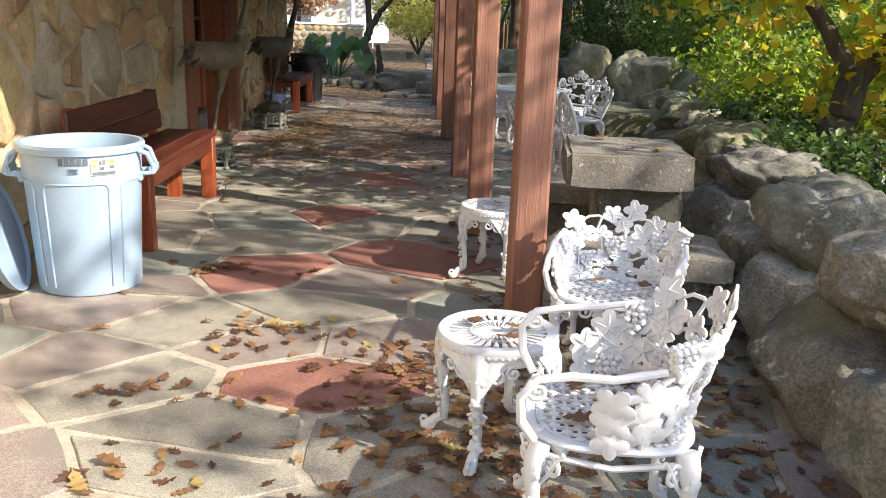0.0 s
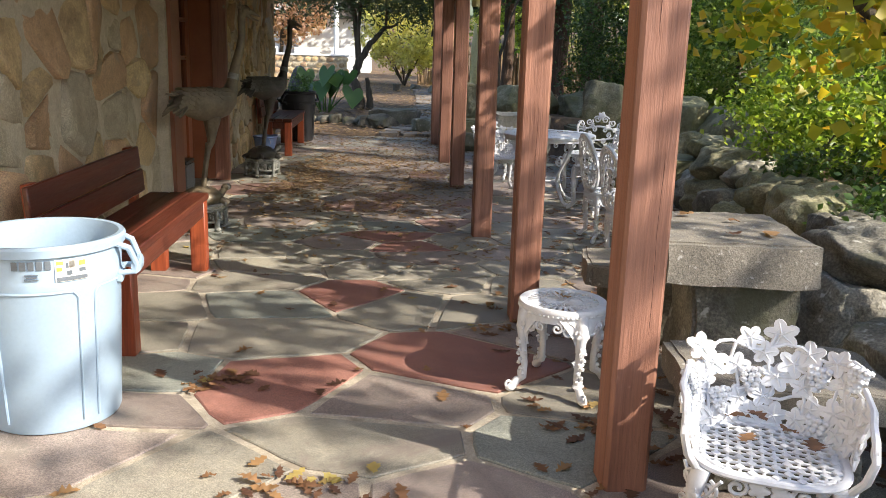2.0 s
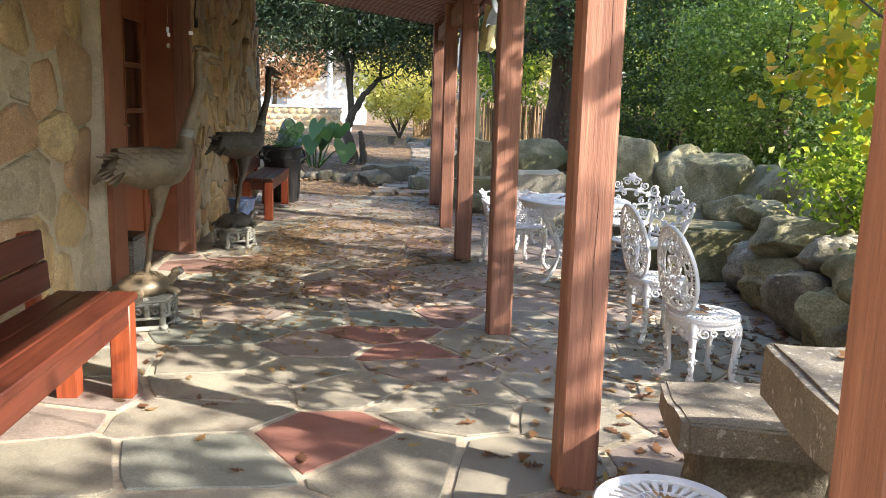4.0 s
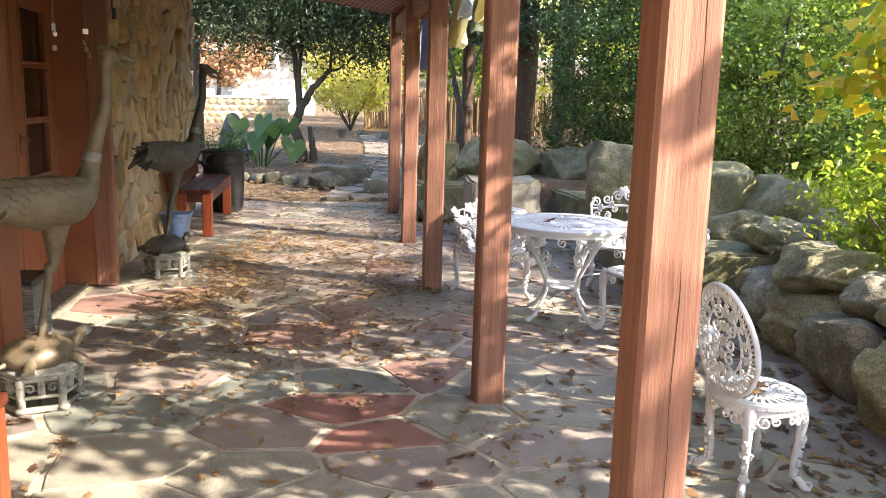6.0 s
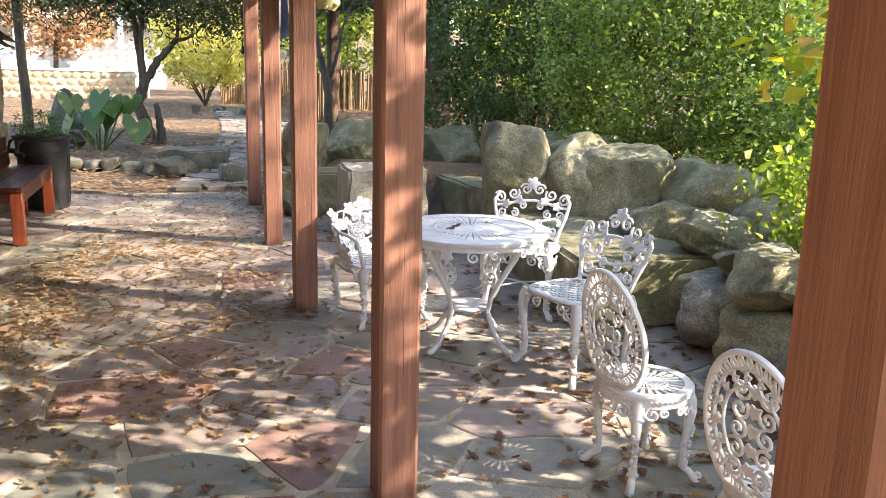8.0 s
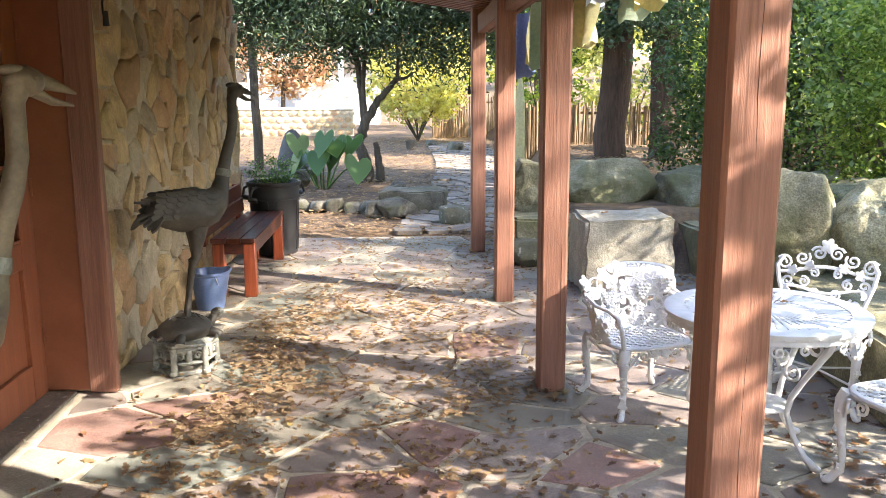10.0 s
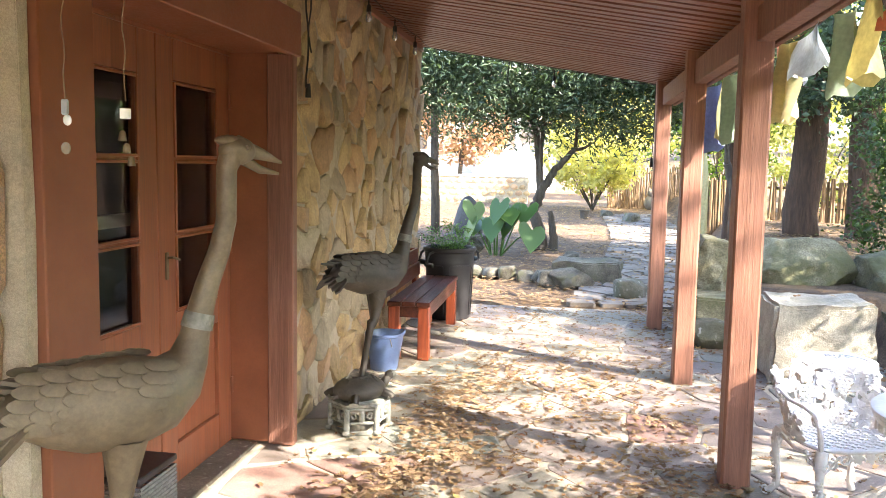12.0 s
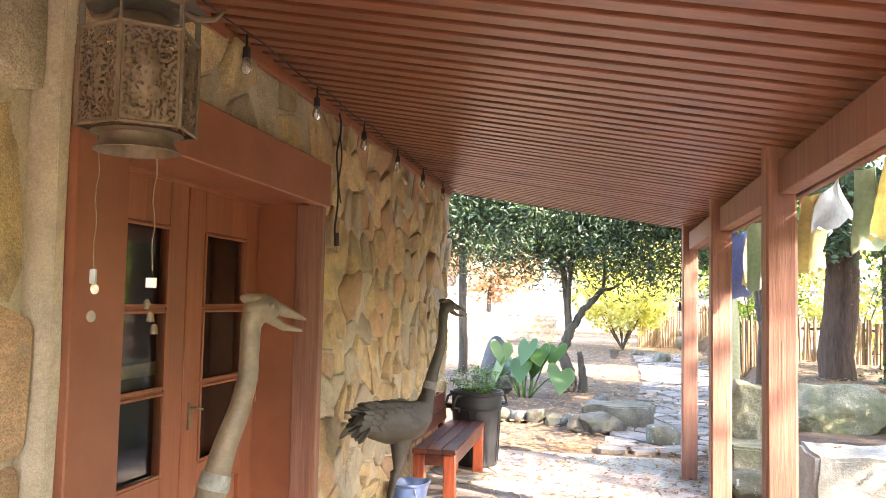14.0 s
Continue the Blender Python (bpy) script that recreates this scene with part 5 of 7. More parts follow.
# ---- planter tub with its plants ----
tub = round_bin("planter_tub", pose(-1.50, 14.16, 0, 0, 0, 40), 0.76, 0.225, 0.262, M_BLACKPL, "black plastic tub used as a planter beside the bench", "planter")
part("soil", Shape().lathe([(0.0, 0.70), (0.15, 0.71), (0.245, 0.69)], 24), M_SOIL, tub)
rt = np.random.default_rng(12)
v, f = joined([crown(rt, (-1.52, 14.18, 0.86), (0.24, 0.24, 0.17), 46, 22, 0.07, 0.026)])
plant = thing("tub_plant", pose(0, 0, 0), "feathery green plant growing out of a black tub", "plant")
part("foliage", np_mesh("foliage", v, f, M_EAR), None, plant)
stems = Shape()
for k in range(14):
    a = k * 2.4
    limb(stems, (-1.5 + 0.1 * math.cos(a), 14.16 + 0.1 * math.sin(a), 0.70), (-1.5 + 0.2 * math.cos(a), 14.16 + 0.2 * math.sin(a), 0.92 + 0.1 * math.sin(k)), 0.005, 0.002, 0.1, k, 5, 5)
part("stem", stems, M_EAR, plant)

# ---- bucket ----
bk = thing("bucket", pose(-1.675, 11.83, 0, 0, 0, 30), "blue plastic bucket with a pouring lip on the paving", "bucket")
sh = Shape()
prof = [(0.0, 0.004), (0.100, 0.0), (0.106, 0.006), (0.140, 0.27), (0.152, 0.275), (0.154, 0.292), (0.146, 0.296), (0.138, 0.285), (0.102, 0.012), (0.0, 0.012)]
sh.lathe(prof, 48)
sh.v = [(x * (1 + 0.14 * max(0, math.cos(math.atan2(y, x)) - 0.8) / 0.2 * (z > 0.2)), y, z + (0.012 * max(0, math.cos(math.atan2(y, x)) - 0.8) / 0.2 if z > 0.26 else 0)) for x, y, z in sh.v]
part("body", sh, M_BLUEPL, bk)
part("handle", Shape().tube([(0.148 * math.sin(a) * 0.3, 0.150 * math.cos(a), 0.27 - 0.13 * math.sin(a)) for a in [math.pi * i / 16 for i in range(17)]], 0.004, 6), M_PLATE, bk, "thin wire handle hanging down")


# ---- crane statues ----
def crane(m, label, mat_neck):
    """A crane on a tortoise on a pierced six-sided stand: one cast mesh. It looks to +x."""
    sh = Shape()
    for i in range(6):
        mm = pose(0, 0, 0, 0, 0, 60 * i)
        ap = 0.150
        for zz, hh in ((0.014, 0.028), (0.075, 0.016), (0.158, 0.02)):
            sh.box((ap, 0, zz), (0.022, 0.19, hh), 0.004, mm)
        sh.box((ap, 0, 0.118), (0.018, 0.034, 0.075), 0.004, mm)
        sh.tube(spiral((ap, 0.05, 0.115), 0.026, 1.2, 0.0, ((0, 1, 0), (0, 0, 1)), 10), 0.007, 6, mm)
        sh.tube(spiral((ap, -0.05, 0.115), 0.026, 1.2, 0.0, ((0, -1, 0), (0, 0, 1)), 10), 0.007, 6, mm)
        m2 = pose(0, 0, 0, 0, 0, 60 * i + 30)
        sh.box((0.176, 0, 0.085), (0.034, 0.034, 0.17), 0.008, m2)
        sh.ball((0.184, 0, 0.018), 0.026, 2, (1.1, 1, 0.7), m2)
    sh.lathe([(0.0, 0.165), (0.176, 0.165), (0.19, 0.175), (0.19, 0.188), (0.17, 0.196), (0.0, 0.196)], 6, pose(0, 0, 0, 0, 0, 30))
    sh.ball((0, 0, 0.245), 0.155, 4, (1.1, 0.92, 0.52))
    for k in range(10):
        a = 2 * math.pi * k / 10
        sh.prism(vine_leaf(0.045, 6, 12, 0.1), 0.010, Matrix.Translation((0.115 * math.cos(a), 0.095 * math.sin(a), 0.288)) @ Euler((0, 0, a)).to_matrix().to_4x4() @ pose(0, 0, 0, 0, 38, 0), 0.006)
    sh.prism(vine_leaf(0.055, 6, 12, 0.1), 0.012, pose(0, 0, 0.318), 0.008)
    sh.tube([(0.14, 0, 0.235), (0.19, 0, 0.255), (0.225, 0.0, 0.29)], [0.035, 0.030, 0.024], 10)
    sh.ball((0.24, 0, 0.30), 0.034, 3, (1.3, 0.9, 0.85))
    for sx in (-1, 1):
        for sy in (-1, 1):
            sh.tube([(sx * 0.09, sy * 0.09, 0.235), (sx * 0.13, sy * 0.13, 0.215), (sx * 0.14, sy * 0.14, 0.198)], [0.03, 0.026, 0.03], 8)
    sh.tube([(-0.15, 0, 0.23), (-0.20, 0, 0.215)], [0.02, 0.006], 6)
    sh.v = [(x - 0.085, y, z) for x, y, z in sh.v]
    # legs
    for s, dx in ((-1, 0.0), (1, 0.035)):
        y = s * 0.028
        sh.tube([(dx - 0.085, y, 0.31), (dx - 0.05, y, 0.50), (dx - 0.024, y, 0.62), (dx - 0.018, y, 0.64), (dx + 0.004, y, 0.66), (dx + 0.012, y * 1.1, 0.75), (dx + 0.02, y * 1.2, 0.86)], [0.018, 0.016, 0.019, 0.027, 0.023, 0.040, 0.066], 10)
        for a in (-35, 0, 35):
            sh.tube([(dx - 0.085, y, 0.325), (dx - 0.085 + 0.05 * math.cos(radians(a)), y + 0.05 * math.sin(radians(a)), 0.318)], [0.011, 0.006], 6)
    # body
    ring, pts = 14, []
    for t, z, r in ((-0.30, 0.955, 0.02), (-0.25, 0.965, 0.06), (-0.17, 0.965, 0.10), (-0.07, 0.955, 0.125), (0.04, 0.95, 0.130), (0.13, 0.965, 0.115), (0.19, 1.0, 0.086), (0.225, 1.05, 0.058), (0.245, 1.11, 0.044)):
        pts.append(((t, 0, z), r))
    sh.tube([p for p, _ in pts], [r for _, r in pts], 18, None, False, 1.0)
    neck = [(0.235, 0, 1.08), (0.255, 0, 1.16), (0.285, 0, 1.26), (0.325, 0, 1.36), (0.348, 0, 1.45), (0.350, 0, 1.53), (0.350, 0, 1.60), (0.370, 0, 1.655), (0.405, 0, 1.672)]
    sh.tube(neck, [0.046, 0.040, 0.035, 0.032, 0.030, 0.029, 0.031, 0.039, 0.034], 12)
    sh.tube([(0.250, 0, 1.135), (0.262, 0, 1.180)], [0.047, 0.044], 14)
    sh.ball((0.385, 0, 1.655), 0.047, 3, (1.25, 0.88, 0.92))
    sh.ball((0.355, 0, 1.685), 0.032, 2, (1.3, 0.9, 0.55))
    sh.tube([(0.415, 0, 1.660), (0.47, 0, 1.645), (0.535, 0, 1.622)], [0.026, 0.018, 0.004], 8)
    sh.tube([(0.405, 0, 1.630), (0.46, 0, 1.600), (0.525, 0, 1.588)], [0.018, 0.013, 0.004], 8)
    for s in (-1, 1):
        sh.ball((0.40, s * 0.038, 1.665), 0.009, 2)
        for row in range(6):
            for k in range(5):
                x, z = 0.11 - 0.062 * row - 0.014 * k, 1.062 - 0.031 * k
                yy = s * (0.100 - 0.008 * row + (0.0, 0.017, 0.025, 0.027, 0.024)[k] - 0.006 * max(0, row - 3))
                m3 = Matrix.Translation((x, yy - s * 0.004, z)) @ pose(0, 0, 0, s * -(52 + 9 * k), 0, 0) @ pose(0, 0, 0, 0, 0, s * 10)
                sh.prism([(0.045, 0.0), (0.035, 0.012), (0.0, 0.019), (-0.035, 0.017), (-0.050, 0.008), (-0.054, 0.0), (-0.050, -0.008), (-0.035, -0.017), (0.0, -0.019), (0.035, -0.012)], 0.003, m3, 0.005)
    for k in range(9):
        a = radians(-40 + 10 * k)
        sh.prism([(0.05, 0.012), (-0.05, 0.022), (-0.15, 0.018), (-0.172, 0.0), (-0.15, -0.018), (-0.05, -0.022), (0.05, -0.012)], 0.012, Matrix.Translation((-0.20, math.sin(a) * 0.075, 0.985 - abs(a) * 0.03)) @ pose(0, 0, 0, 0, -20 - abs(k - 4) * 4, math.degrees(-a) * 0.55), 0.008)
    for k in range(5):
        sh.prism([(0.04, 0.012), (-0.03, 0.02), (-0.06, 0.0), (-0.03, -0.02), (0.04, -0.012)], 0.012, Matrix.Translation((-0.13 - 0.045 * k, 0, 1.058 - 0.010 * k)) @ pose(0, 0, 0, 0, 12, 0), 0.008)
    ob = solid("crane_statue", sh, mat_neck, label, "statue", m, "bronze cranes", angle=50)
    ob.data.materials.append(M_VERDI)
    for poly in ob.data.polygons:
        poly.material_index = int(poly.center.z < 0.20 or (poly.center.z < 0.33 and poly.center.x > 0.15) or (1.132 < poly.center.z < 1.19 and math.hypot(poly.center.x - 0.256, poly.center.y) > 0.0405))
    return ob


crane(pose(-1.485, 7.58, 0, 0, 0, 50), "weathered bronze crane standing on a tortoise by the door", M_BRONZE)
crane(pose(-1.44, 10.42, 0, 0, 0, 50), "dark bronze crane standing on a tortoise by the stone wall", M_BRONZE_DK)

# ---- wicker side table ----
wk = thing("wicker_table", pose(-1.985, 8.525, 0) @ Matrix.Diagonal((0.80, 0.78, 1.0, 1.0)), "low grey wicker side table with a black top by the door", "table")
part("top", Shape().box((0, 0, 0.385), (0.34, 0.40, 0.03), 0.006), M_BLACKPL, wk, "black glass top")
for i in range(20):
    z, sh = 0.02 + i * 0.0175, Shape()
    for s in (-1, 1):
        sh.tube([(s * 0.165 + 0.004 * math.sin(k * 3.14 + i * 3.14), -0.19 + 0.38 * k / 14, z) for k in range(15)], 0.008, 5)
        sh.tube([(-0.165 + 0.33 * k / 12, s * 0.185 + 0.004 * math.sin(k * 3.14 + i * 3.14), z) for k in range(13)], 0.008, 5)
    part("weave_band", sh, M_WICKER, wk)

# ---- hanging lantern ----
def filigree_panel(w, h, seed):
    """A thin metal sheet pierced by many small scroll-shaped holes, with a raised boss."""
    sh = Shape()
    nx, nz = 72, 120
    keep = set()
    for i in range(nx):
        for j in range(nz):
            y, z = w * ((i + 0.5) / nx - 0.5), h * ((j + 0.5) / nz - 0.5)
            rim = min(i, nx - 1 - i, j, nz - 1 - j) < 4
            boss = (y / 0.020) ** 2 + ((z - 0.012) / 0.048) ** 2 < 1 or (y / 0.034) ** 2 + ((z + 0.044) / 0.018) ** 2 < 1
            g = noise.noise(Vector((y * 130, z * 130, seed * 9.0))) + 0.5 * noise.noise(Vector((y * 260, z * 260, seed * 5.0 + 3)))
            if rim or (g < 0.06 and not boss) or (boss and g < 0.42):
                keep.add((i, j))
    vs, fs = [], []
    for layer in (0, 1):
        for i in range(nx + 1):
            for j in range(nz + 1):
                y, z = w * (i / nx - 0.5), h * (j / nz - 0.5)
                lift = 0.006 * max(0.0, 1 - (y / 0.026) ** 2 - ((z - 0.005) / 0.07) ** 2) + 0.0012 * noise.noise(Vector((y * 90, z * 90, seed)))
                vs.append((lift - 0.0016 * layer, y, z))
    m1 = (nx + 1) * (nz + 1)
    for i, j in sorted(keep):
        a, b, c, d = i * (nz + 1) + j, (i + 1) * (nz + 1) + j, (i + 1) * (nz + 1) + j + 1, i * (nz + 1) + j + 1
        fs += [[a, b, c, d], [a + m1, d + m1, c + m1, b + m1]]
        for (p, q), nb in (((a, b), (i, j - 1)), ((b, c), (i + 1, j)), ((c, d), (i, j + 1)), ((d, a), (i - 1, j))):
            if nb not in keep:
                fs.append([q, p, p + m1, q + m1])
    sh.add(vs, fs)
    for a, b, c, d in ((-w / 2, -h / 2, w / 2, -h / 2), (-w / 2, h / 2, w / 2, h / 2)):
        sh.tube([(0, a, b), (0, c, d)], 0.0045, 6)
    return sh


LX, LY, LZ = -1.15, 7.018, 2.08
ln = thing("hanging_lantern", pose(LX, LY, LZ, 0, 0, 12) @ Matrix.Scale(0.83, 4), "tarnished six-sided filigree metal lantern hanging from the ceiling", "lantern")
RL = 0.135
for i in range(6):
    mm = pose(0, 0, 0, 0, 0, 60 * i)
    part("panel", filigree_panel(RL * 0.99, 0.23, i), M_LANTERN, ln, "pierced filigree panel", mm @ pose(RL * 0.90, 0, 0.04))
    part("corner_bar", Shape().tube([(RL * 1.03, 0, -0.08), (RL * 1.03, 0, 0.16)], 0.006, 6, pose(0, 0, 0, 0, 0, 60 * i + 30)), M_LANTERN, ln)
    eave = Shape().tube([(RL * 0.55, 0, 0.25), (RL * 0.95, 0, 0.225), (RL * 1.3, 0, 0.235), (RL * 1.5, 0, 0.265)], [0.012, 0.011, 0.009, 0.004], 7, pose(0, 0, 0, 0, 0, 60 * i + 30))
    part("eave_horn", eave, M_LANTERN, ln, "upturned dark corner")
    part("hanging_strap", Shape().box((RL * 1.0, 0, 0.195), (0.014, 0.006, 0.09), 0.002, pose(0, 0, 0, 0, 0, 60 * i + 30)), M_BRONZE_DK, ln)
cap = Shape().lathe([(0.0, 0.35), (0.02, 0.34), (0.04, 0.295), (0.10, 0.255), (0.155, 0.240), (0.16, 0.234), (0.09, 0.24), (0.0, 0.25)], 6, pose(0, 0, 0, 0, 0, 30))
part("cap", cap, M_BRONZE_DK, ln, "dark pagoda cap")
dome = Shape().lathe([(0.085, 0.155), (0.08, 0.178), (0.06, 0.205), (0.0, 0.22)], 20)
part("dome", dome, M_LANTERN, ln)
sk = Shape().lathe([(0.104, -0.078), (0.108, -0.083), (0.084, -0.088), (0.086, -0.105), (0.098, -0.122), (0.101, -0.125), (0.097, -0.127), (0.083, -0.108), (0.081, -0.090)], 24)
part("skirt", sk, M_LANTERN, ln, "flared pierced base ring")
part("hook_rod", Shape().tube([(0, 0, 0.34), (0, 0, (roof_z(LX) - LZ + 0.002) / 0.83)], 0.006, 6), M_BRONZE_DK, ln)
for k, (dx, dy, ln_) in enumerate(((-0.055, -0.02, 0.33), (0.055, 0.01, 0.33))):
    hc = thing("hanging_charm", pose(-1.18 + dx, 7.04 + dy, 2.01) @ Matrix.Diagonal((0.75, 0.75, 1.0, 1.0)), ("small blue and white glass charm on a brown cord", "paper tag and small bells on a brown cord")[k], "charm", "charms under the lantern")
    part("cord", Shape().tube([(0.004 * math.sin(i * 1.7), 0.003 * math.cos(i * 1.3), 0.06 - ln_ * i / 12) for i in range(13)], 0.0018, 5), M_CORD, hc)
    if k == 0:
        part("bead", Shape().box((0, 0, -ln_ + 0.045), (0.018, 0.012, 0.030), 0.004), M_CLOTH["white"], hc, "pale blue glass piece")
        part("ball", Shape().ball((0.006, 0, -ln_ + 0.02), 0.011, 2), M_LABEL, hc)
        part("disc", Shape().lathe([(0.0, -0.004), (0.012, -0.003), (0.012, 0.003), (0.0, 0.004)], 16, pose(0, 0, -ln_ - 0.035, 90, 0, 20)), M_BRONZE, hc, "flat bronze disc with two holes")
    else:
        part("tag", Shape().box((0, 0, -ln_ + 0.035), (0.028, 0.003, 0.020), 0.001, pose(0, 0, 0, 0, 0, 25)), M_LABEL, hc, "white paper tag")
        for q in range(3):
            part("bell", Shape().lathe([(0.003, 0.012), (0.008, 0.008), (0.011, -0.008), (0.0, -0.006)], 10, pose(0.012 * (q - 1), 0.004, -ln_ - 0.01 - 0.025 * q)), M_BRONZE, hc)

# ---- string lights ----
def string_light(pts, bulbs, label, drop=0.05):
    t = thing("string_light", pose(0, 0, 0), label, "string light", "outdoor string lights")
    part("cable", Shape().tube(pts, 0.004, 5), M_WIRE, t)
    for p in bulbs:
        p = Vector(p)
        so = Shape().tube([p, p + Vector((0, 0, -drop)), p + Vector((0, 0, -drop - 0.012)), p + Vector((0, 0, -drop - 0.055))], [0.005, 0.006, 0.017, 0.019], 8)
        s_ = part("socket", so, M_WIRE, t, "black rubber bulb socket")
        part("bulb", Shape().lathe([(0.014, 0.0), (0.016, -0.012), (0.024, -0.035), (0.022, -0.055), (0.010, -0.07), (0.0, -0.073)], 12, Matrix.Translation(p + Vector((0, 0, -drop - 0.055)))), M_BULB, s_, "clear glass bulb")


cz = roof_z(-1.74) - 0.012
pts = [(-1.74, 7.2 + 0.2 * i, cz - 0.018 * math.sin(i * math.pi / 4.5) ** 2) for i in range(36)]
string_light(pts, [(-1.74, 8.80, cz - 0.015), (-1.74, 9.70, cz - 0.015), (-1.74, 10.6, cz - 0.015), (-1.74, 11.5, cz - 0.015), (-1.74, 12.4, cz - 0.015), (-1.74, 13.3, cz - 0.015)], "black string-light cable with clear bulbs along the wall top")
pts = [(-1.7 + 2.3 * i / 24, 14.30, roof_z(-1.7 + 2.3 * i / 24) - 0.012 - 0.03 * math.sin(i * math.pi / 8) ** 2) for i in range(25)]
string_light(pts, [(-0.46, 14.30, roof_z(-0.46) - 0.03)], "black string-light cable with a clear bulb at the roof end")
hg = Shape()
hg.tube([(-0.93, 14.3, roof_z(-0.93) - 0.02), (-0.945, 14.3, 2.52), (-0.91, 14.3, 2.42), (-0.90, 14.3, 2.30)], 0.006, 5)
solid("loose_cable", hg, M_WIRE, "short black cable end hanging from the roof edge", "cable")
hg = Shape()
hg.tube([(-1.79 + 0.01 * math.sin(i), 10.24 + 0.012 * math.sin(i * 1.4), 2.80 - 0.062 * i) for i in range(13)], 0.006, 6)
hg.tube([(-1.785 - 0.012 * math.sin(i), 10.27 + 0.016 * math.sin(i * 0.9), 2.76 - 0.05 * i) for i in range(11)], 0.005, 6)
hg.tube([(-1.79, 10.25, 2.08), (-1.79, 10.255, 2.0)], [0.014, 0.018], 8)
solid("hanging_cable", hg, M_WIRE, "black cable with a plug hanging down the stone wall", "cable")
hg = Shape()
hg.tube([(0.56, 14.2, roof_z(0.56) - 0.03), (0.555, 14.2, 2.1), (0.55, 14.2, 1.80), (0.545, 14.2, 1.72)], 0.005, 5)
hg.tube([(0.545, 14.2, 1.72), (0.545, 14.2, 1.63)], [0.012, 0.02], 8)
solid("hanging_cable", hg, M_WIRE, "black cable with a bulb holder hanging by the end post", "cable")

# ---- prayer flags ----
def flag(c, w, h, mat, label, seed, yaw=0, gap=0.3):
    """A worn rectangle of cloth with folds and a ragged hem, hanging from its upper edge."""
    rg = random.Random(seed)
    nx, nz = 14, 16
    vs, fs = [], []
    ph, ph2 = rg.uniform(0, 6), rg.uniform(0, 6)
    for j in range(nz + 1):
        t = j / nz
        for i in range(nx + 1):
            u = i / nx - 0.5
            amp = 0.012 + 0.055 * t
            zz = -h * t * (1 + 0.06 * math.sin(u * 9 + ph)) - (0.035 * abs(math.sin(u * 14 + ph2)) if j == nz else 0) - 0.05 * (0.25 - u * u)
            vs.append((amp * math.sin(u * 8 + ph + t * 2.2), u * w * (1 - 0.28 * t), zz))
    for j in range(nz):
        for i in range(nx):
            o = j * (nx + 1) + i
            fs.append([o, o + 1, o + nx + 2, o + nx + 1])
    n0 = len(vs)
    vs += [(x + 0.0015, y, z) for x, y, z in vs]
    fs += [[a + n0 for a in q[::-1]] for q in fs]
    solid("prayer_flag", Shape().add(vs, fs), mat, label, "flag", pose(*c, 0, 0, yaw), "faded prayer flags", angle=80)


string = Shape().tube([(0.80, 7.0 + 0.3 * i, 2.31 - 0.05 * abs(math.sin(i * 0.52))) for i in range(20)], 0.003, 5)
solid("flag_string", string, M_CORD, "thin cord tied along the beam carrying prayer flags", "cord")
for y_, w_, h_, ck, yw in ((8.44, 0.40, 0.13, "red", 10), (8.84, 0.62, 0.27, "yellow", -16), (9.12, 0.20, 0.30, "green", 14), (9.70, 1.15, 0.17, "white", -7), (9.96, 0.20, 0.36, "yellow", 20), (10.14, 0.16, 0.28, "red", -24), (11.36, 0.42, 0.42, "green", 10), (11.74, 0.28, 0.38, "yellow", -14), (12.20, 0.42, 0.46, "blue", 12), (12.62, 0.22, 0.40, "white", -10)):
    flag((0.815, y_, 2.27), w_, h_, M_CLOTH[ck], "faded %s cloth prayer flag with a ragged hem" % ck, int(y_ * 100), yw)
st_ = Shape().tube([(0.98 + 0.012 * math.sin(i), 4.55 + 0.012 * math.sin(i * 1.2), 2.40 - 0.068 * i) for i in range(11)], [0.009] * 8 + [0.010, 0.011, 0.006], 6, None, False, 0.3)
solid("ribbon", st_, M_CLOTH["white"], "frayed white cloth strip hanging from the beam", "ribbon")


# ---- trees and shrubs ----
def gz(x, y):
    return float(ground_z(np.array(float(x)), np.array(float(y))))


def shrub(name, label, blobs, mat, seed, per, size, shape='oval', clump_r=0.22, stems=(), cat="shrub", group=""):
    """blobs: centre, radii and number of clumps; stems: lines of bare wood."""
    rg = np.random.default_rng(seed)
    t = thing(name, pose(0, 0, 0), label, cat, group)
    v, f = joined([crown(rg, c, r, k, per, clump_r, size, shape) for c, r, k in blobs])
    part("crown", np_mesh("crown", v, f, mat), None, t)
    if stems:
        sh = Shape()
        for k, (a, b, r0, r1) in enumerate(stems):
            limb(sh, a, b, r0, r1, 0.12, seed * 10 + k)
        part("trunk", sh, M_BARK, t)
    return t


# evergreen bank beside the terrace
for k, (x, y, z, rx, ry, rz, n) in enumerate(((4.6, 12.2, 1.75, 1.3, 1.9, 1.6, 430), (4.2, 14.9, 2.0, 1.5, 1.5, 2.1, 420), (5.9, 14.2, 3.4, 1.8, 2.2, 2.6, 420), (5.0, 9.6, 1.1, 1.3, 1.5, 0.95, 260), (6.4, 11.6, 1.8, 1.5, 1.8, 1.6, 220), (7.6, 9.2, 1.3, 1.6, 1.9, 1.0, 120))):
    g = gz(x, y)
    stems = [((x + 0.3 * math.cos(q * 2.1), y + 0.3 * math.sin(q * 2.1), g - 0.1), (x + rx * 0.8 * math.cos(q * 2.1), y + ry * 0.7 * math.sin(q * 2.1), z + rz * 0.4), 0.035, 0.01) for q in range(5)]
    shrub("evergreen_shrub", "dense dark glossy evergreen shrub on the bank above the wall", [((x, y, z), (rx, ry, rz), n)], M_SHRUB if y > 13.5 else M_MIDSHRUB, 60 + k, 84, 0.056, 'oval', 0.26, stems, group="evergreen shrubs")
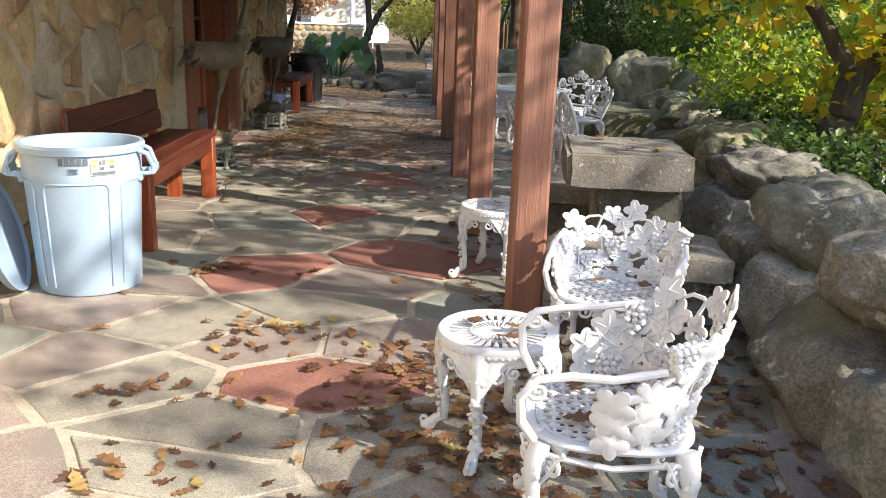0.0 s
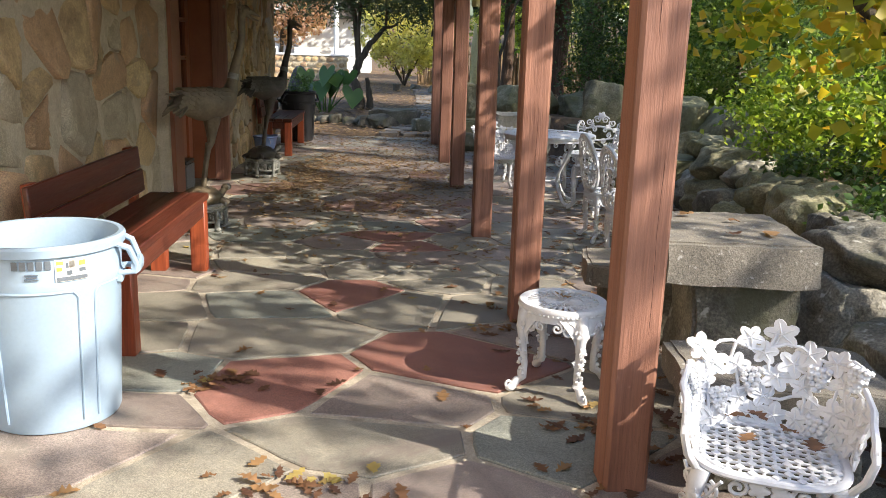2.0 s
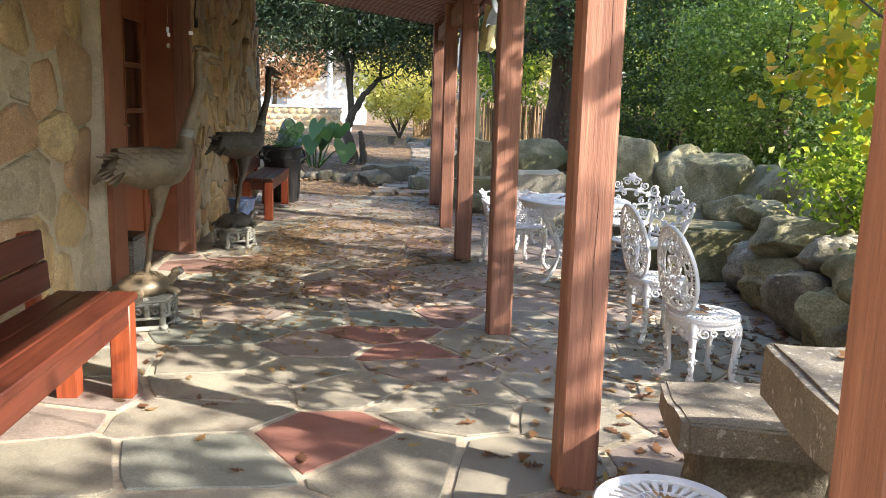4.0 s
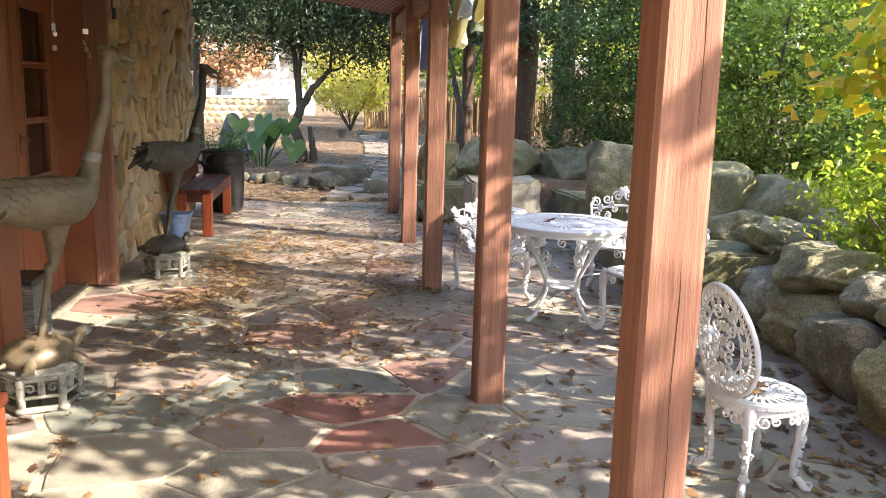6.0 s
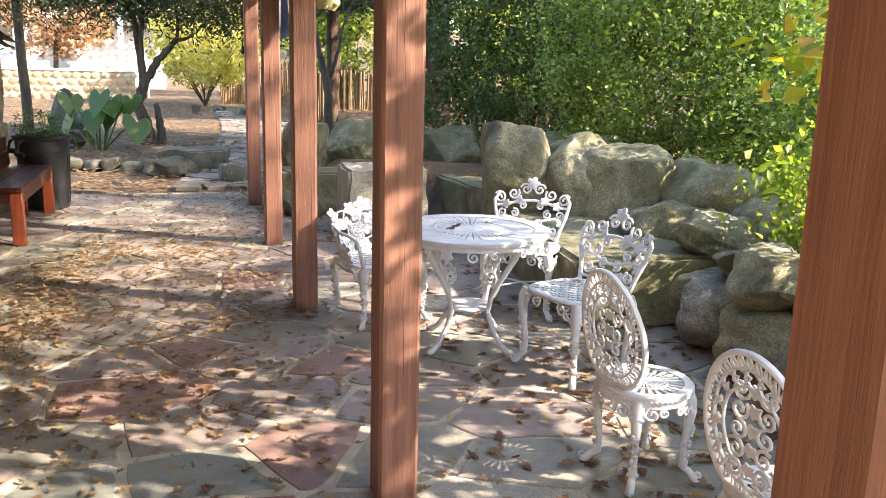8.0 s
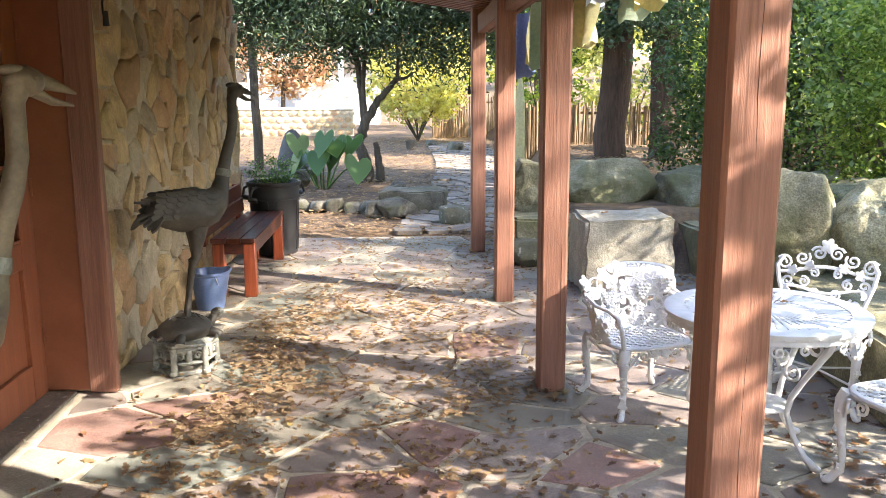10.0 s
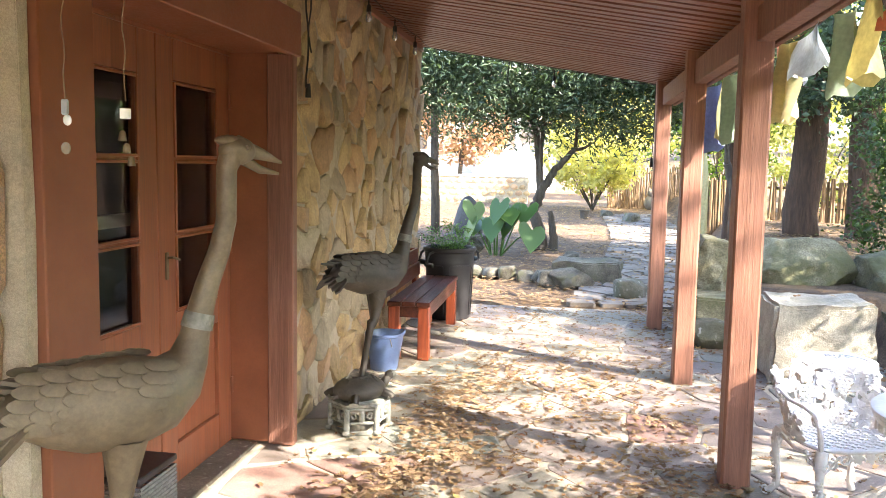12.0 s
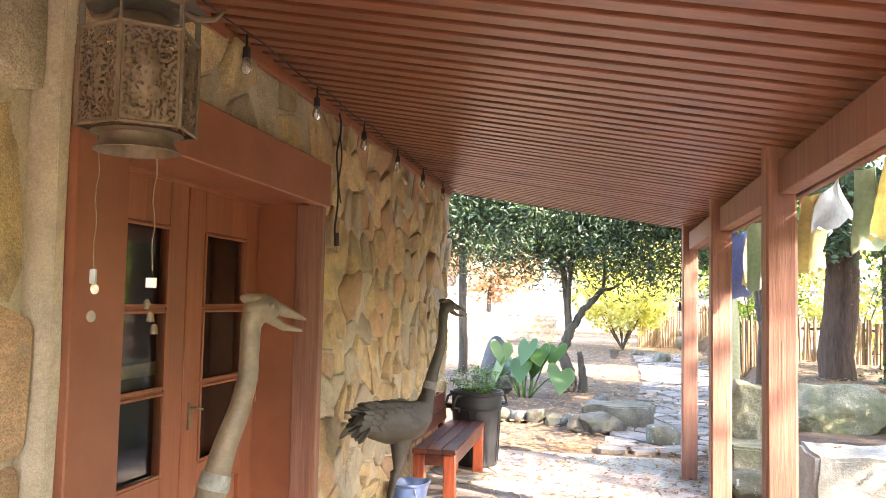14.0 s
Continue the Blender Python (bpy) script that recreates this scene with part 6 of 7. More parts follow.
for k, (x, y, z, rx, ry, rz, n) in enumerate(((3.5, 8.1, 0.85, 0.7, 1.0, 0.55, 90), (4.7, 7.3, 0.85, 0.8, 0.7, 0.5, 110), (5.0, 7.9, 1.1, 1.0, 1.0, 0.8, 130), (6.2, 6.9, 1.0, 1.0, 1.1, 0.7, 110), (5.6, 4.6, 0.8, 0.8, 0.8, 0.45, 70))):
    shrub("low_shrub", "bright green low shrub with yellowing leaves behind the wall", [((x, y, z), (rx, ry, rz), n)], M_LIGHTSHRUB, 80 + k, 40, 0.062, 'oval', 0.16, [((x, y, gz(x, y) - 0.05), (x + 0.3, y, z), 0.015, 0.005), ((x, y, gz(x, y) - 0.05), (x - 0.3, y + 0.2, z), 0.015, 0.005)], group="low shrubs")


for k, (x, y, z, rx, ry, rz, n) in enumerate(((2.75, 4.9, 0.60, 0.45, 0.9, 0.16, 60), (3.2, 3.5, 0.62, 0.7, 0.8, 0.18, 70), (2.5, 2.6, 0.62, 0.45, 0.8, 0.18, 50), (4.2, 5.4, 0.72, 0.8, 1.0, 0.28, 90), (2.95, 6.6, 0.62, 0.3, 0.8, 0.2, 50), (4.4, 3.6, 0.75, 0.8, 1.2, 0.3, 80))):
    shrub("ground_cover", "dark leafy ground cover spreading behind the boulders", [((x, y, z), (rx, ry, rz), n)], M_SHRUB, 140 + k, 34, 0.055, 'oval', 0.13, (), "ground cover", "ground cover plants")


def big_tree(name, label, trunk, limbs, blobs, leaf, seed, per, size, clump_r, bark=None, shape='broad', cat="tree"):
    t = thing(name, pose(0, 0, 0), label, cat)
    sh = Shape()
    for k, (a, b, r0, r1, bend) in enumerate(trunk):
        limb(sh, a, b, r0, r1, bend, seed * 7 + k, 12, 10)
    part("trunk", sh, bark or M_BARK, t)
    for k, (a, b, r0, r1) in enumerate(limbs):
        part("limb", limb(Shape(), a, b, r0, r1, 0.10, seed * 31 + k, 7, 8), bark or M_BARK, t)
    rg = np.random.default_rng(seed)
    v, f = joined([crown(rg, c, r, n, per, clump_r, size, shape) for c, r, n in blobs])
    part("crown", np_mesh("crown", v, f, leaf), None, t)
    return t


# yellow-leaved tree on the bank
tx, ty = 3.12, 5.9
big_tree("autumn_tree", "young tree with dark forked trunk and yellow-green leaves", [((tx, ty, 0.30), (tx + 0.12, ty, 1.05), 0.13, 0.10, 0.03), ((tx + 0.10, ty, 1.0), (tx - 0.75, ty + 0.35, 2.1), 0.065, 0.035, 0.08), ((tx + 0.12, ty, 1.0), (tx + 0.75, ty - 0.2, 2.3), 0.085, 0.05, 0.1)],
         [((tx - 0.70, ty + 0.32, 2.0), (tx - 1.2, ty + 0.4, 3.2), 0.03, 0.008), ((tx - 0.6, ty + 0.25, 1.8), (tx - 0.3, ty - 0.9, 2.9), 0.022, 0.006), ((tx + 0.7, ty - 0.2, 2.2), (tx + 0.3, ty - 1.2, 3.6), 0.04, 0.01), ((tx + 0.7, ty - 0.2, 2.2), (tx + 1.6, ty + 0.5, 3.8), 0.04, 0.01), ((tx + 0.3, ty - 0.1, 1.5), (tx - 0.7, ty - 0.9, 2.0), 0.018, 0.005), ((tx - 0.3, ty + 0.1, 1.6), (tx - 0.2, ty + 2.0, 2.2), 0.02, 0.005)],
         [((tx + 0.2, ty - 0.2, 3.1), (1.5, 1.6, 1.0), 80), ((tx - 0.55, ty - 0.4, 1.95), (0.75, 0.8, 0.45), 34), ((tx + 0.6, ty - 0.3, 1.6), (0.7, 0.7, 0.5), 26), ((tx + 0.35, ty + 0.2, 1.0), (0.5, 0.6, 0.4), 10), ((tx - 0.1, ty + 1.4, 2.0), (0.8, 1.0, 0.7), 46)], M_YELLOWLEAF, 3, 24, 0.105, 0.28)
# unseen trees up the slope, added for the dappled shade on the terrace
big_tree("shade_tree", "unseen thin-crowned yellow-green tree that shades the terrace from upslope", [((6.2, 0.6, 0.3), (6.0, 0.8, 4.0), 0.16, 0.09, 0.03)], [((6.0, 0.8, 3.2), (4.8, 1.6, 4.8), 0.05, 0.012), ((6.0, 0.8, 3.4), (6.6, -0.8, 5.0), 0.05, 0.012), ((6.0, 0.8, 3.0), (5.1, -0.2, 4.2), 0.04, 0.01), ((6.0, 0.8, 3.9), (6.2, 1.4, 6.0), 0.06, 0.012), ((6.0, 0.8, 3.0), (6.3, 2.2, 4.4), 0.04, 0.01)],
         # the second, lower crown blob is added only to shade the stone table
         [((5.8, 0.3, 4.7), (1.9, 2.6, 1.2), 120), ((5.2, 2.2, 4.1), (0.9, 0.9, 0.6), 24)], M_YELLOWLEAF, 4, 17, 0.10, 0.22)
big_tree("shade_tree", "unseen green tree that shades the terrace from upslope", [((7.4, 4.2, 0.4), (7.2, 4.1, 4.6), 0.18, 0.1, 0.03)], [((7.2, 4.1, 3.6), (5.9, 4.8, 5.2), 0.05, 0.012), ((7.2, 4.1, 4.0), (7.8, 3.0, 5.8), 0.05, 0.012), ((7.2, 4.1, 3.6), (6.1, 3.2, 4.9), 0.045, 0.01), ((7.2, 4.1, 4.4), (7.4, 5.0, 6.4), 0.05, 0.01)],
         [((6.9, 4.2, 5.0), (1.9, 2.2, 1.5), 70)], M_SHRUB, 5, 12, 0.095, 0.26)
big_tree("shade_tree", "unseen tall green tree that dapples the terrace from behind the evergreen shrubs", [((11.2, 5.2, 0.6), (11.0, 5.2, 8.4), 0.24, 0.1, 0.02)], [((11.0, 5.2, 6.6), (10.0, 6.6, 9.2), 0.05, 0.012), ((11.0, 5.2, 7.0), (11.4, 3.6, 9.6), 0.05, 0.012), ((11.0, 5.2, 6.8), (9.8, 4.4, 9.0), 0.05, 0.012), ((11.0, 5.2, 7.6), (11.3, 7.4, 9.8), 0.05, 0.012)],
         [((10.9, 5.9, 9.2), (2.5, 4.0, 1.2), 225)], M_MIDSHRUB, 6, 16, 0.13, 0.36)

# big trunks past the boulders
for x, y, r, lab in ((3.70, 20.5, 0.31, "thick reddish cedar trunk behind the boulders"), (4.40, 19.8, 0.26, "dark cedar trunk beside the first"), (2.85, 22.5, 0.15, "slim dark trunk by the bamboo fence")):
    big_tree("cedar_tree", lab, [((x, y, 0.2), (x + 0.15, y, 6.5), r, r * 0.7, 0.01)], [((x, y, 2.6), (x - 1.3, y - 0.9, 2.9), 0.04, 0.01), ((x, y, 3.2), (x + 1.2, y - 1.2, 3.4), 0.04, 0.01), ((x, y, 4.2), (x - 0.8, y - 1.2, 4.6), 0.04, 0.01)],
             [((x, y - 0.4, 4.6), (1.9, 1.6, 1.5), 120), ((x - 0.6, y - 0.8, 2.9), (1.0, 0.7, 0.4), 26)], M_CONIFER, int(x * 10), 34, 0.11, 0.3, M_BARK_RED, 'oval')
limbs_ = [((2.05, 17.6, 0.0), (2.0, 17.5, 0.8), 0.085, 0.07, 0.05), ((2.0, 17.5, 0.75), (1.85, 17.4, 1.7), 0.07, 0.05, 0.16), ((1.95, 17.5, 1.2), (2.2, 17.4, 2.1), 0.04, 0.02, 0.1)]
big_tree("small_tree", "small crooked dark-barked tree beyond the terrace posts", limbs_, [((1.85, 17.4, 1.7), (1.3, 17.2, 2.9), 0.04, 0.01), ((2.2, 17.4, 2.1), (2.6, 17.2, 3.1), 0.02, 0.008)], [((2.0, 17.4, 3.4), (1.3, 1.0, 0.8), 60)], M_SHRUB, 91, 24, 0.08, 0.25)

# conifer over the garden bed, with its crooked trunk
cx, cy = -0.82, 21.6
big_tree("conifer_tree", "broad dark conifer with a crooked forked trunk over the garden", [((cx, cy, -0.05), (cx - 0.16, cy, 0.75), 0.125, 0.105, 0.10), ((cx - 0.16, cy, 0.70), (cx + 0.08, cy, 1.30), 0.105, 0.09, 0.10), ((cx + 0.08, cy, 1.25), (cx + 0.62, cy, 1.95), 0.085, 0.05, 0.08), ((cx - 0.02, cy, 1.15), (cx - 0.18, cy, 2.7), 0.07, 0.05, 0.06), ((cx + 0.0, cy, 1.25), (cx + 0.12, cy, 2.8), 0.05, 0.035, 0.05), ((cx + 0.6, cy, 1.93), (cx + 0.92, cy, 2.05), 0.04, 0.02, 0.1), ((cx + 0.25, cy, 0.0), (cx + 0.18, cy, 0.75), 0.10, 0.05, 0.05)],
         [((cx - 0.15, cy, 2.4), (cx - 2.4, cy - 0.6, 3.6), 0.05, 0.012), ((cx + 0.1, cy, 2.6), (cx + 2.2, cy - 0.4, 3.7), 0.05, 0.012), ((cx, cy, 2.6), (cx - 0.6, cy - 1.6, 4.0), 0.045, 0.01), ((cx + 0.62, cy, 1.95), (cx + 0.45, cy - 0.2, 3.0), 0.04, 0.012), ((cx, cy, 2.6), (cx - 0.2, cy + 0.3, 5.6), 0.08, 0.02)],
         [((cx - 0.2, cy - 0.2, 3.9), (3.1, 2.0, 1.2), 300), ((cx - 1.3, cy - 0.3, 2.9), (1.9, 1.3, 0.7), 120), ((cx + 1.3, cy - 0.3, 2.8), (1.7, 1.2, 0.7), 110), ((cx - 2.4, cy - 0.5, 3.6), (1.5, 1.0, 1.0), 90), ((cx + 2.2, cy - 0.3, 3.6), (1.5, 1.0, 0.9), 90), ((cx, cy, 5.6), (2.4, 1.8, 1.2), 130)], M_CONIFER, 17, 62, 0.125, 0.60, None, 'needle')
big_tree("slender_tree", "slender dark tree trunk beyond the house corner", [((-3.35, 24.5, 0), (-3.5, 24.5, 6.5), 0.11, 0.07, 0.02)], [((-3.4, 24.5, 2.8), (-2.4, 24.2, 3.4), 0.03, 0.008), ((-3.4, 24.5, 3.6), (-4.4, 24.2, 4.3), 0.03, 0.008), ((-3.45, 24.5, 4.4), (-2.6, 24.4, 5.2), 0.03, 0.008)], [((-3.3, 24.4, 5.0), (1.6, 1.2, 1.6), 46)], M_CONIFER, 23, 26, 0.13, 0.3, None, 'needle')

# sunlit shrubs along the fence behind the cedars
for k, (x, y, z, r, m_) in enumerate(((3.9, 28.0, 1.7, 1.5, M_LIGHTSHRUB), (6.0, 27.0, 1.9, 1.7, M_GOLDBUSH), (8.2, 25.5, 2.0, 1.8, M_LIGHTSHRUB), (10.4, 24.0, 2.1, 1.8, M_GOLDBUSH), (6.6, 21.6, 1.5, 1.2, M_LIGHTSHRUB), (12.4, 21.5, 2.2, 1.9, M_LIGHTSHRUB))):
    g = gz(x, y)
    shrub("fence_shrub", "sunlit yellow-green shrub growing along the bamboo fence", [((x, y, g + z), (r, r * 0.8, z * 0.95), 70)], m_, 210 + k, 40, 0.13, 'oval', 0.36, [((x, y, g - 0.05), (x + 0.6 * math.cos(q * 1.7), y + 0.4 * math.sin(q * 1.7), g + z), 0.03, 0.01) for q in range(5)], group="fence shrubs")

# golden bush and autumn colour further off
gb = [((0.55, 37.0, 0.0), (0.55 + 1.5 * math.cos(q * 0.7), 37.0 + 0.8 * math.sin(q * 1.3), 2.2), 0.04, 0.01) for q in range(9)]
shrub("golden_bush", "large golden-yellow bush in full sun beyond the conifer", [((0.5, 37.0, 2.1), (1.9, 1.6, 1.5), 190), ((1.9, 38.6, 3.4), (1.7, 1.5, 1.1), 80)], M_GOLDBUSH, 41, 34, 0.17, 'oval', 0.36, gb)
# the tree at (7.9, 16.0) is placed so that its crown shades the garden
for x, y, z, r, m_, lab in ((-6.5, 52.0, 3.8, 2.8, M_REDLEAF, "pale red autumn tree by the street"), (1.0, 56.0, 6.5, 4.2, M_REDLEAF, "tall red-orange autumn tree behind the garden"), (6.5, 46.0, 5.0, 3.8, M_GOLDBUSH, "tall yellow autumn tree behind the fence"), (4.6, 33.0, 3.6, 1.9, M_SHRUB, "green tree by the bamboo fence"), (10.5, 36.0, 6.0, 4.0, M_GOLDBUSH, "sunlit yellow tree behind the cedars"), (9.0, 27.0, 6.4, 3.0, M_SHRUB, "tall green tree behind the cedars"), (7.9, 16.0, 6.4, 3.1, M_SHRUB, "tall green tree beside the cedars"), (13.5, 24.0, 5.5, 4.0, M_SHRUB, "tall green tree on the slope"), (14.0, 14.0, 5.0, 3.6, M_LIGHTSHRUB, "light green tree on the slope"), (15.5, 4.0, 4.2, 3.0, M_YELLOWLEAF, "yellow-green tree on the slope")):
    g = gz(x, y)
    big_tree("garden_tree", lab, [((x, y, g - 0.1), (x + 0.2, y, z), 0.16, 0.08, 0.03)], [((x + 0.1, y, z * 0.5), (x + r * 0.6 * math.cos(q * 1.6), y + r * 0.6 * math.sin(q * 1.6), z + 0.5), 0.05, 0.015) for q in range(5)], [((x, y, z), (r, r, r * 0.8), 60 if x > 12 else 150)], m_, int(abs(x * 10) + y), 34, 0.26, r * 0.2, None, 'oval')

# far woods, closing the view
rgw = np.random.default_rng(77)
arr = []
for k in range(54):
    a = radians(-62 + 235 * k / 53)
    rr = rgw.uniform(62, 88)
    x, y = rr * math.sin(a), 8 + rr * math.cos(a)
    if -0.34 < math.atan2(x + 0.3, y) < -0.02:
        continue
    g = gz(x, y)
    arr.append(crown(rgw, (x, y, g + rgw.uniform(4, 7)), (5.5, 4.0, rgw.uniform(4.5, 7)), 22 if 0.12 < a < 1.0 else 60, 22, 1.5, 0.9))
v, f = joined(arr)
tagged(new("far_woods", np_mesh("far_woods", v, f, M_LIGHTSHRUB)), "far belt of trees round the garden", "woods", kind="stuff")

# elephant ears
el = thing("elephant_ear_plant", pose(-1.55, 20.3, 0), "broad-leaved elephant ear plant growing in the garden bed", "plant")
rg_ = random.Random(9)
for k in range(10):
    a = rg_.uniform(0, 6.28)
    rr, hh, s = rg_.uniform(0.2, 0.95), rg_.uniform(0.45, 1.1), rg_.uniform(0.40, 0.62)
    sh = Shape()
    ol = [(-0.05, 0.0), (-0.26, 0.16), (-0.34, 0.34), (-0.20, 0.50), (0.12, 0.52), (0.45, 0.36), (0.78, 0.14), (0.98, 0.0)]
    ol = ol + [(x, -y) for x, y in ol[-2:0:-1]]
    sh.prism([(x * s, y * s) for x, y in ol], 0.004, pose(rr * math.cos(a), rr * 0.6 * math.sin(a), hh, 0, 0, -90 + rg_.uniform(-70, 70)) @ pose(0, 0, 0, rg_.uniform(-25, 25), rg_.uniform(30, 75), 0), -0.04)
    lf_ = part("leaf", sh, M_EAR, el, "large heart-shaped leaf")
    part("stalk", Shape().tube([(0.1 * math.cos(a), 0.06 * math.sin(a), 0), (rr * 0.6 * math.cos(a), rr * 0.4 * math.sin(a), hh * 0.7), (rr * math.cos(a), rr * 0.6 * math.sin(a), hh)], [0.018, 0.013, 0.008], 6), M_EAR, el)

# stone ornament among the plants
sh = Shape().lathe([(0.0, 0.0), (0.42, 0.0), (0.45, 0.10), (0.42, 0.28), (0.35, 0.50), (0.28, 0.68), (0.21, 0.82), (0.12, 0.91), (0.0, 0.95)], 18)
solid("garden_statue", sh, M_SLATEFIG, "dark slate-grey rounded stone garden ornament among the plants", "statue", pose(-2.35, 22.6, 0.18) @ Matrix.Diagonal((0.72, 0.72, 0.85, 1.0)))
solid("statue_plinth", slab(Shape(), (-2.35, 22.6, 0.09), (0.9, 0.8, 0.2), 51, 0.02), M_ROCK, "low dark stone under the garden ornament", "plinth")
sh = Shape()
sh.ball((0, 0, 0.30), 0.30, 3, (0.9, 1.0, 1.0))
sh.ball((0.0, -0.06, 0.66), 0.17, 3, (1, 1, 0.9))
for s in (-1, 1):
    sh.prism([(-0.05, 0), (0.05, 0), (0, 0.13)], 0.04, pose(s * 0.09, -0.06, 0.76, 90, 0, 0))
solid("cat_statue", sh, M_FARPATH, "grey stone cat ornament by the bamboo fence", "statue", pose(2.75, 37.6, 0))
solid("flower_pot", Shape().lathe([(0.0, 0.0), (0.12, 0.0), (0.15, 0.24), (0.17, 0.25), (0.17, 0.28), (0.14, 0.28), (0.13, 0.22), (0.0, 0.2)], 24), M_BRONZE_DK, "small dark flower pot standing on the leaves", "pot", pose(0.18, 31.6, 0))

# bamboo fences
def bamboo_fence(m, length, h, seed, label):
    t = thing("bamboo_fence", m, label, "fence", "bamboo fences")
    rg = random.Random(seed)
    n = int(length / 0.062)
    proto = [Shape().tube([(0, 0, hh * q / 6) for q in range(7)], [0.034, 0.032, 0.034, 0.031, 0.033, 0.031, 0.029], 7).mesh("cane", M_BAMBOO) for hh in (h, h * 0.97, h * 1.03, h * 0.94)]
    for i in range(n):
        part("cane", proto[rg.randrange(4)], M_BAMBOO, t, "", pose(i * 0.062, rg.uniform(-0.012, 0.012), -0.04, rg.uniform(-1.5, 1.5), rg.uniform(-2, 2), rg.uniform(0, 360)))
    for z in (0.25, h * 0.8):
        part("rail", Shape().box((length / 2, 0.05, z), (length, 0.04, 0.05), 0.005), M_BAMBOO, t)


bamboo_fence(pose(1.2, 39.0, 0, 0, 0, 4), 5.6, 1.75, 1, "sunlit dry bamboo fence at the garden's end")
bamboo_fence(pose(2.6, 25.2, 0.15, 0, 0, -14), 4.6, 1.35, 2, "weathered bamboo fence behind the boulders")
bamboo_fence(pose(4.3, 17.6, 0.4, 0, 0, -24), 2.4, 0.85, 3, "low leaning weathered bamboo fence behind the mossy boulders")
yc = Shape()
yc.tube([(1.50, 17.1, 0.2), (1.50, 17.1, 0.7), (1.50, 17.1, 1.5), (1.50, 17.1, 1.95)], [0.05, 0.075, 0.07, 0.02], 10, None, False, 0.6)
solid("yellow_banner", yc, M_CLOTH["yellow"], "furled yellow cloth banner standing beyond the posts", "banner")

# far stone wall, street side
fw = thing("garden_wall", pose(-7.6, 41.5, 0), "low sunlit stone garden wall with pale coping by the street", "wall")
part("core", Shape().box((2.3, 0, 0.55), (6.4, 0.42, 1.1), 0.01), M_MORTAR, fw)
part("coping", Shape().box((2.3, 0, 1.15), (6.6, 0.56, 0.10), 0.02), M_WHITEWALL, fw)
rq = random.Random(14)
for i in range(18):
    for j in range(4):
        ol = [(0.165 * rq.uniform(0.8, 1.1) * math.cos(2 * math.pi * q / 7 + 0.3), 0.125 * rq.uniform(0.8, 1.1) * math.sin(2 * math.pi * q / 7 + 0.3)) for q in range(7)]
        part("stone", Shape().prism(ol, 0.06, None, 0.02), rq.choice((M_WALLSTONE, M_WALLSTONE2, M_WALLSTONE3)), fw, "", pose(-0.75 + 0.355 * i + 0.17 * (j % 2), -0.20, 0.16 + 0.27 * j, 90, 0, rq.uniform(-15, 15)), False)
for k in range(3):
    b_ = thing("street_bench", pose(-6.2 + 2.0 * k, 43.6, 0), "pale slatted bench on the far side of the garden wall", "bench", "far benches")
    part("seat", Shape().box((0, 0, 1.0), (1.2, 0.4, 0.06), 0.01), M_WHITEWALL, b_)
    part("backrest", Shape().box((0, 0.2, 1.3), (1.2, 0.05, 0.35), 0.01), M_WHITEWALL, b_)
    for s in (-1, 1):
        part("leg", Shape().box((s * 0.5, 0, 0.5), (0.06, 0.4, 1.0), 0.01), M_WHITEWALL, b_)
solid("street_pole", Shape().tube([(-2.75, 44.0, 0), (-2.75, 44.0, 7.5)], [0.13, 0.10], 10), M_WHITEWALL, "pale slim utility pole by the street", "pole")
hs = thing("house", pose(-8.5, 62, 0), "pale rendered house with a brown pitched roof across the street", "house")
part("wall", Shape().box((0, 0, 2.6), (12, 8, 5.6), 0.05), M_WHITEWALL, hs)
sh = Shape()
sh.add([(-6.5, -4.6, 5.3), (6.5, -4.6, 5.3), (6.5, 4.6, 5.3), (-6.5, 4.6, 5.3), (-6.5, 0, 8.2), (6.5, 0, 8.2)], [[0, 1, 5, 4], [2, 3, 4, 5], [1, 2, 5], [3, 0, 4], [3, 2, 1, 0]])
part("roof", sh, M_ROOFING, hs, "brown pitched roof")
for k in range(4):
    w_ = part("window", Shape().box((-4.2 + 2.8 * k, -4.03, 3.2), (1.2, 0.12, 1.5), 0.02), M_WHITEWALL, hs)
    part("pane", Shape().box((-4.2 + 2.8 * k, -4.10, 3.2), (1.0, 0.02, 1.3), 0.005), M_DARKROOM, w_)
ph = thing("house", pose(-3.6, 58, 0), "small grey-roofed gabled house past the stone wall", "house")
part("wall", Shape().box((0, 0, 1.6), (4.6, 5, 3.6), 0.05), M_WHITEWALL, ph)
sh = Shape().add([(-2.6, -2.9, 3.3), (2.6, -2.9, 3.3), (2.6, 2.9, 3.3), (-2.6, 2.9, 3.3), (0, -2.9, 5.4), (0, 2.9, 5.4)], [[0, 3, 5, 4], [1, 4, 5, 2], [0, 4, 1], [2, 5, 3], [0, 1, 2, 3]])
part("roof", sh, M_SLAB, ph, "pale grey gabled roof")

# ---- fallen leaves ----
def oak(n_lobes=4):
    """Half outline of a lobed leaf, mirrored."""
    half = []
    for i in range(n_lobes * 2 + 1):
        t = i / (n_lobes * 2)
        w = 0.34 * math.sin(math.pi * min(1, t * 0.9 + 0.08)) * (1.0 if i % 2 else 0.45)
        half.append((t - 0.5, max(0.015, w)))
    return [(-0.62, 0.0)] + half + [(0.56, 0.0)] + [(x, -y) for x, y in half[::-1]]


OAK = np.array(oak())


